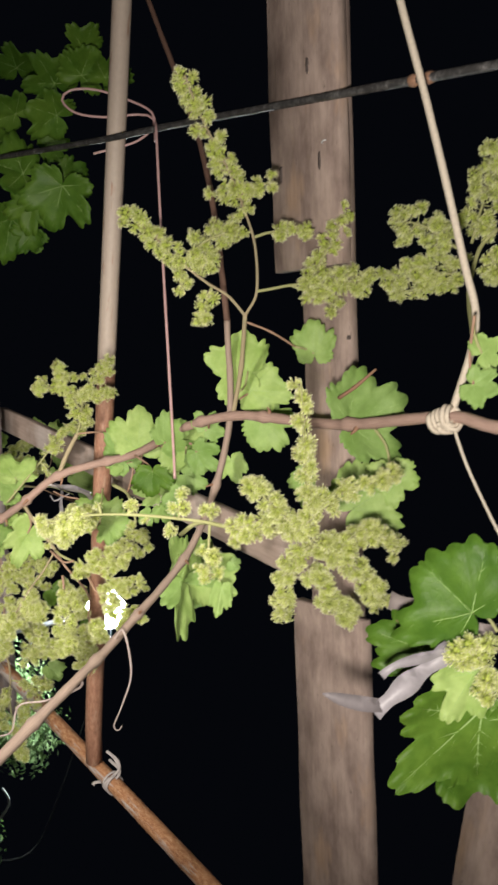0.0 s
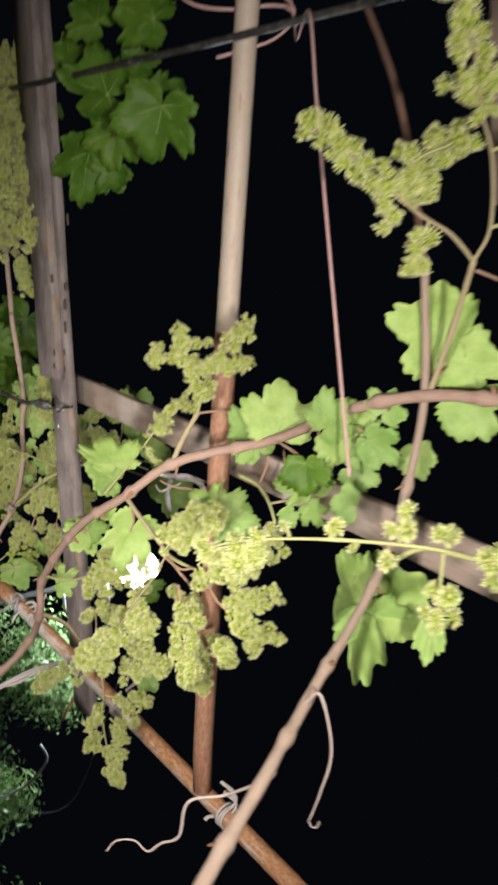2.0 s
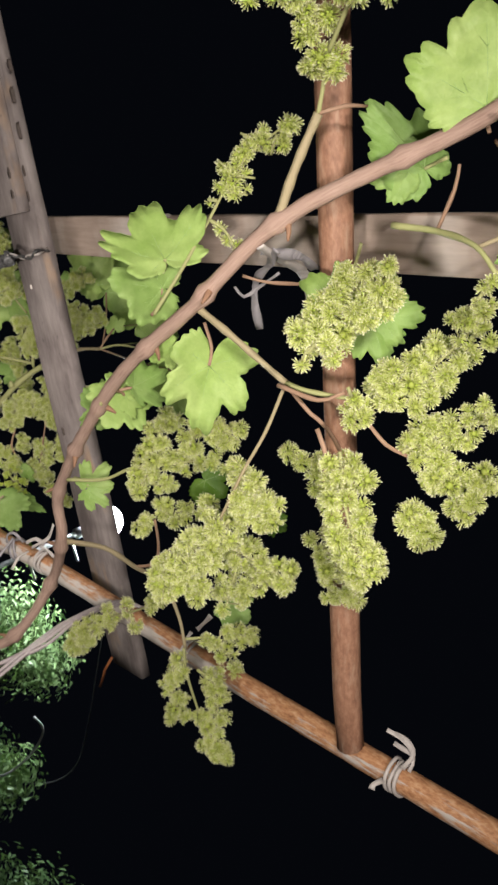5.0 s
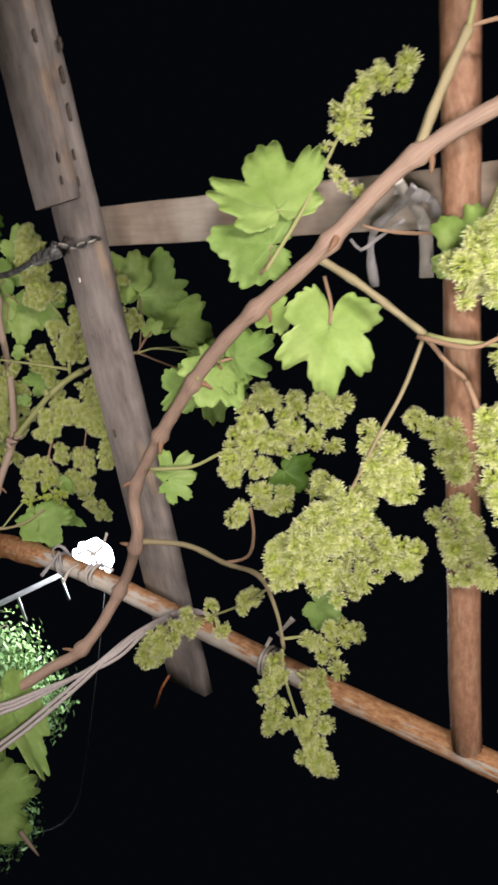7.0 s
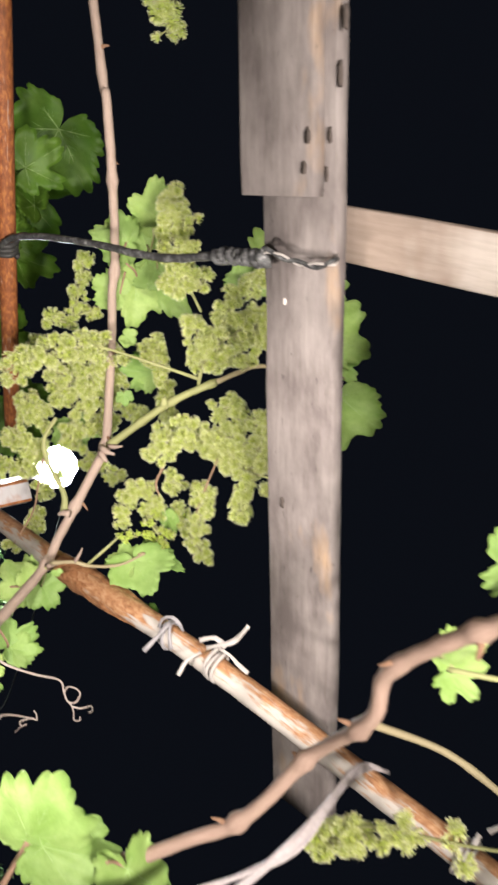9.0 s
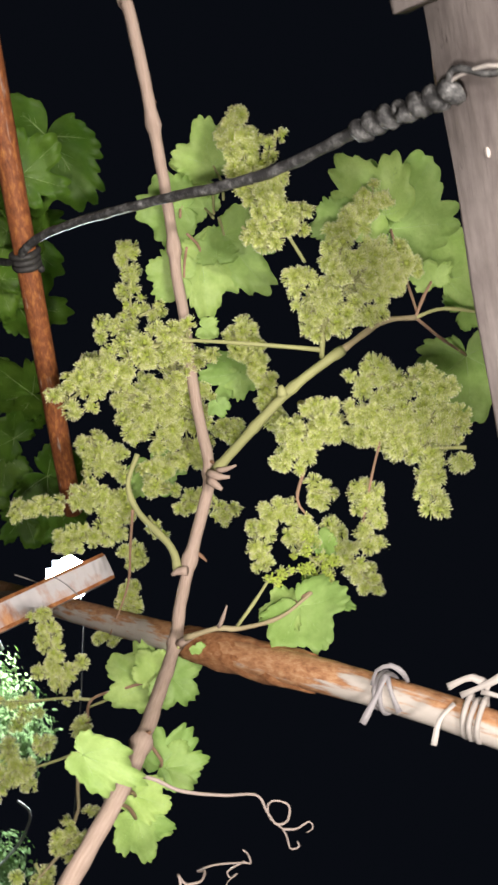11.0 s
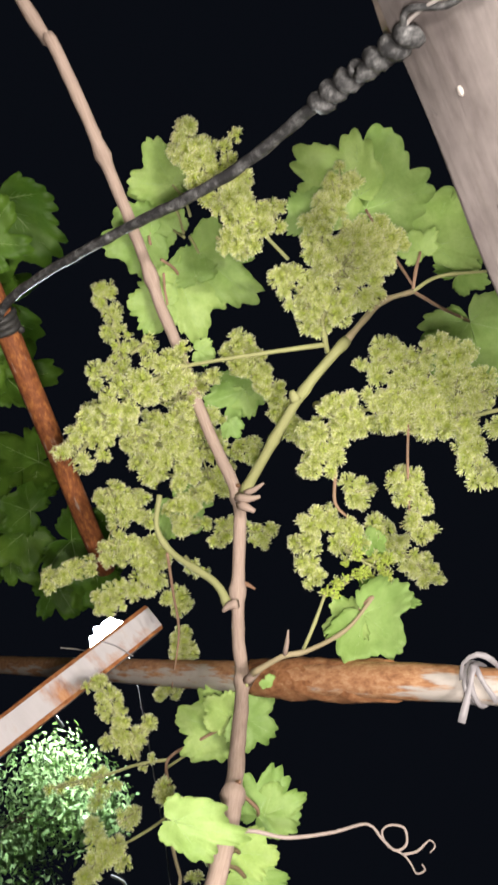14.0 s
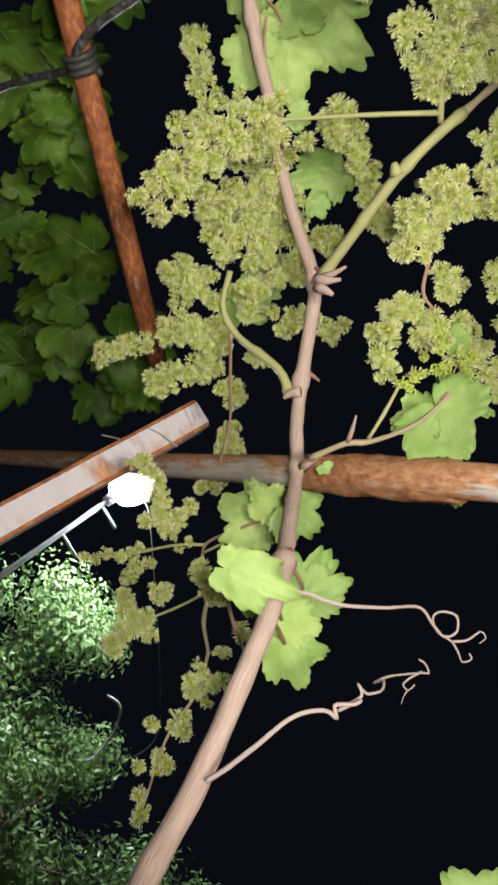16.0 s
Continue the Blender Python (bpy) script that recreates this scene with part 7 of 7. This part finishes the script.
ribbon("strip", straps, [(0.553, 1.015, 2.038), (0.557, 1.001, 2.050), (0.561, 0.985, 2.080)], 0.0023, RED_STALK, (-0.18, -0.58, -0.80))
tie = empty("tie_knot", (0.996, 0.873, 2.099), "white plastic tie knotted round the rail", "tie")
wrap(tie, "coil", (0.995, 0.864, 2.099), (0.105, 0.993, -0.057), 0.0140, 3.2, 0.0050, 0.0019, WHITE_TIE, 87)
ribbon("tail", tie, [(0.987, 0.874, 2.080), (0.986, 0.876, 2.070), (0.990, 0.876, 2.067)], 0.0056, WHITE_TIE, (-0.77, -0.38, -0.51))
ribbon("tail", tie, [(0.974, 0.864, 2.093), (0.960, 0.860, 2.101), (0.945, 0.867, 2.097), (0.937, 0.881, 2.088)], 0.0049, WHITE_TIE, (-0.75, -0.38, -0.55))
ribbon("tail", tie, [(0.976, 0.859, 2.096), (0.966, 0.861, 2.104), (0.947, 0.873, 2.089)], 0.0035, WHITE_TIE, (-0.75, -0.37, -0.55))
tie = empty("tie_knot", (1.021, 1.150, 2.080), "white plastic tie knotted round the rail", "tie")
wrap(tie, "coil", (1.021, 1.141, 2.081), (0.020, 0.994, -0.111), 0.0140, 3.2, 0.0050, 0.0019, WHITE_TIE, 114)
ribbon("tail", tie, [(0.987, 1.143, 2.086), (0.977, 1.137, 2.092), (0.963, 1.128, 2.094)], 0.0050, WHITE_TIE, (-0.61, -0.55, -0.58))
ribbon("tail", tie, [(0.990, 1.147, 2.081), (0.995, 1.145, 2.071)], 0.0043, WHITE_TIE, (-0.62, -0.55, -0.56))
tie = empty("tie_knot", (1.026, 1.425, 2.050), "white plastic tie with long ends round the rail", "tie")
wrap(tie, "coil", (1.026, 1.416, 2.051), (0.020, 0.994, -0.111), 0.0140, 3.2, 0.0050, 0.0019, WHITE_TIE, 142)
ribbon("tail", tie, [(1.002, 1.430, 2.039), (0.988, 1.413, 2.049), (0.980, 1.407, 2.054), (0.960, 1.400, 2.059)], 0.0043, WHITE_TIE, (-0.71, -0.34, -0.62))
ribbon("tail", tie, [(0.997, 1.419, 2.045), (0.997, 1.407, 2.048), (1.000, 1.396, 2.049), (1.002, 1.383, 2.051)], 0.0035, WHITE_TIE, (-0.72, -0.32, -0.61))
ribbon("tail", tie, [(1.007, 1.432, 2.035), (1.012, 1.435, 2.021), (1.023, 1.432, 2.009)], 0.0032, WHITE_TIE, (-0.74, -0.36, -0.57))
ribbon("tail", tie, [(0.997, 1.438, 2.036), (0.989, 1.426, 2.045), (0.995, 1.415, 2.050)], 0.0049, WHITE_TIE, (-0.71, -0.35, -0.60))
tie = empty("tie_knot", (1.040, 1.495, 2.048), "grey plastic tie with hanging ends round the rail", "tie")
wrap(tie, "coil", (1.037, 1.486, 2.048), (0.273, 0.962, 0.023), 0.0140, 2.4, 0.0050, 0.0019, GREY_TIE, 149)
ribbon("tail", tie, [(1.025, 1.495, 2.034), (1.012, 1.493, 2.036), (1.006, 1.484, 2.041), (1.011, 1.476, 2.044), (1.021, 1.474, 2.048)], 0.0032, GREY_TIE, (-0.66, -0.38, -0.65))
ribbon("tail", tie, [(1.016, 1.488, 2.041), (1.025, 1.488, 2.031), (1.039, 1.488, 2.011)], 0.0041, GREY_TIE, (-0.68, -0.38, -0.63))
ribbon("tail", tie, [(1.018, 1.487, 2.041), (1.027, 1.480, 2.036), (1.037, 1.472, 2.034)], 0.0042, GREY_TIE, (-0.68, -0.36, -0.64))
cord("tie_wire", "thin pale wire end caught at the post top", [(1.168, 2.033, 2.075), (1.176, 2.015, 2.087), (1.188, 1.995, 2.098)], 0.0007, WHITE_TIE, "wire")
cord("tie_wire", "thin grey wire end caught at the post top", [(1.119, 1.924, 2.060), (1.128, 1.911, 2.067), (1.141, 1.895, 2.071)], 0.0007, GREY_TIE, "wire")
wires = empty("wire_bundle", (0.998, 1.240, 1.949), "pale twisted wires tied to the joist end", "wire")
bd = Build()
tube(bd, spline([(1.010, 1.235, 2.082), (0.989, 1.247, 2.049), (0.971, 1.226, 1.981), (0.978, 1.222, 1.933), (0.995, 1.259, 1.853), (1.013, 1.287, 1.788), (1.110, 1.357, 1.490), (1.130, 1.427, 0.690), (1.190, 1.507, -0.010)], 0.008), 0.0019, 8, rough=0.1, seed=0)
part("wire", bd, [STRAND], wires)
bd = Build()
tube(bd, spline([(1.010, 1.235, 2.082), (0.992, 1.245, 2.052), (0.969, 1.227, 1.979), (0.975, 1.224, 1.929), (0.998, 1.257, 1.856), (1.016, 1.285, 1.792), (1.120, 1.380, 1.500), (1.140, 1.450, 0.700), (1.200, 1.530, 0.000)], 0.008), 0.0019, 8, rough=0.1, seed=1)
part("wire", bd, [STRAND], wires)
bd = Build()
tube(bd, spline([(1.010, 1.235, 2.082), (0.995, 1.243, 2.055), (0.967, 1.229, 1.976), (0.974, 1.225, 1.929), (1.001, 1.255, 1.860), (1.019, 1.283, 1.795), (1.130, 1.403, 1.510), (1.150, 1.473, 0.710), (1.210, 1.553, 0.010)], 0.008), 0.0019, 8, rough=0.1, seed=2)
part("wire", bd, [STRAND], wires)
bd = Build()
tube(bd, spline([(1.010, 1.235, 2.082), (0.989, 1.247, 2.049), (0.967, 1.229, 1.976), (0.973, 1.226, 1.929), (0.992, 1.233, 1.889), (1.025, 1.252, 1.831), (1.046, 1.272, 1.779), (1.130, 1.357, 1.490), (1.150, 1.427, 0.690), (1.210, 1.507, -0.010)], 0.008), 0.0019, 8, rough=0.1, seed=3)
part("wire", bd, [STRAND], wires)
bd = Build()
tube(bd, spline([(1.010, 1.235, 2.082), (0.992, 1.245, 2.052), (0.969, 1.227, 1.979), (0.975, 1.224, 1.931), (0.995, 1.231, 1.893), (1.028, 1.249, 1.834), (1.049, 1.270, 1.782), (1.140, 1.380, 1.500), (1.160, 1.450, 0.700), (1.220, 1.530, 0.000)], 0.008), 0.0019, 8, rough=0.1, seed=4)
part("wire", bd, [STRAND], wires)
cord("overhead_cable", "thin grey cable hanging from the street lamp into the tree", [(6.464, 8.768, 6.502), (6.659, 8.600, 6.508), (7.276, 8.369, 6.204), (8.012, 8.113, 5.822), (8.654, 7.900, 5.478), (9.045, 7.801, 5.236), (9.234, 7.846, 5.020), (9.313, 8.009, 4.776), (9.291, 8.192, 4.601)], 0.009, BLACK_CABLE, "cable", 6, 0.15)
cord("cable_loop", "pale loop of cable at the edge of the tree", [(8.279, 7.591, 4.088), (8.235, 7.515, 4.209), (8.061, 7.432, 4.451), (7.886, 7.426, 4.614), (7.776, 7.471, 4.663), (7.686, 7.587, 4.620)], 0.014, STEEL, "cable", 6, 0.1)


# ---- street lamp and tree beyond ----
LAMP = Vector((6.42, 8.90, 6.55))
street_lamp = empty("street_lamp", (LAMP.x, LAMP.y, 0), "lit street lamp with white bulb on a slim grey pole", "lamp")
bd = Build()
tube(bd, [Vector((LAMP.x, LAMP.y, z * 0.25)) for z in range(0, 26)], 0.034, 10)
part("pole", bd, [STEEL], street_lamp, "slim galvanised pole")
# bulb swollen and lumpy: the lamp's glare is built into its shape
bd = Build()
rows = 10
for i in range(rows):
    for j in range(14):
        def bp(a, b):
            u, w = math.pi * a / rows, 2 * math.pi * b / 14
            r = 0.25 * (1 + 0.5 * noise.noise(Vector((2.2 * math.cos(w), 2.2 * math.sin(w), 2.4 * math.cos(u)))) * math.sin(u))
            return LAMP + Vector((r * math.sin(u) * math.cos(w), r * math.sin(u) * math.sin(w), 0.29 * math.cos(u)))
        bd.add([bp(i, j), bp(i + 1, j), bp(i + 1, j + 1), bp(i, j + 1)], [(0, 1, 2, 3)])
part("bulb", bd, [LAMP_GLOW], street_lamp, "glowing cold white bulb")
bd = Build()
tube(bd, [LAMP + Vector((0, 0, -0.42)), LAMP + Vector((0, 0, -0.2))], 0.07, 12)
part("collar", bd, [STEEL], street_lamp, "short steel collar")
across = Vector((0.8, -0.6, -0.1))
for z in (6.05, 5.42):
    bd = Build()
    p = Vector((LAMP.x, LAMP.y, z))
    tube(bd, [p, p + across * 0.34], 0.018, 8)
    part("peg", bd, [STEEL], street_lamp, "short steel climbing peg")


def tree(base, height, crown_low, reach, seed, leaves):
    rng = random.Random(seed)
    ob = empty("tree", base, "leafy green tree lit white by the street lamp", "tree")
    base = Vector(base)
    bd = Build()
    tube(bd, spline([base, base + Vector((0.05, 0.02, height * 0.3)), base + Vector((-0.04, 0.06, height * 0.62)), base + Vector((0.0, 0.0, height * 0.9))], 0.15), lambda s: 0.13 * (1 - 0.85 * s), 10, rough=0.1)
    part("trunk", bd, [TRUNK], ob)
    blobs = []
    for i in range(44):
        a, q = rng.uniform(0, 6.283), rng.random()
        z = crown_low + (height - crown_low) * q
        w = reach * (0.35 + 0.65 * math.sin(math.pi * min(0.97, 0.12 + 0.8 * q))) * rng.uniform(0.35, 1.0)
        c = base + Vector((w * math.cos(a), w * math.sin(a), z))
        blobs.append((c, rng.uniform(0.3, 0.6)))
        if i % 2:
            lb = Build()
            s = base + Vector((0, 0, max(1.2, z - 0.9)))
            tube(lb, spline([s, s.lerp(c, 0.5) + Vector((0, 0, 0.1)), c], 0.2), lambda t: 0.035 * (1 - 0.8 * t), 6)
            part("limb", lb, [TRUNK], ob)
    places, axes, sizes = [], [], []
    for _ in range(leaves):
        c, r = rng.choice(blobs)
        d = Vector((rng.gauss(0, 1), rng.gauss(0, 1), rng.gauss(0, 1))).normalized()
        places.append(c + d * r * rng.uniform(0.25, 1.12))
        axes.append(d + Vector((rng.uniform(-0.8, 0.8), rng.uniform(-0.8, 0.8), rng.uniform(-0.3, 0.9))))
        sizes.append(rng.uniform(0.6, 1.25))
    v = np.array([(0, 0, 0), (0.019, 0.03, 0.006), (-0.019, 0.03, 0.006), (0, 0.035, 0), (0.017, 0.062, -0.002), (-0.017, 0.062, -0.002), (0, 0.098, -0.012)])
    f = np.array([(0, 1, 3), (0, 3, 2), (1, 4, 3), (3, 5, 2), (3, 4, 6), (3, 6, 5)])
    tagged(scatter("crown", np.array(places), np.array(axes), np.array(sizes), (v, f, np.zeros(len(f), int)), [TREE_LEAF], ob), kind="stuff")
    return ob


tree((8.30, 9.95, 0.0), 5.85, 1.2, 1.4, 3, 23000)
tree((10.3, 6.70, 0.0), 4.3, 1.0, 1.25, 5, 6000)
tree((9.45, 8.60, 0.0), 4.6, 1.0, 1.6, 8, 23000)
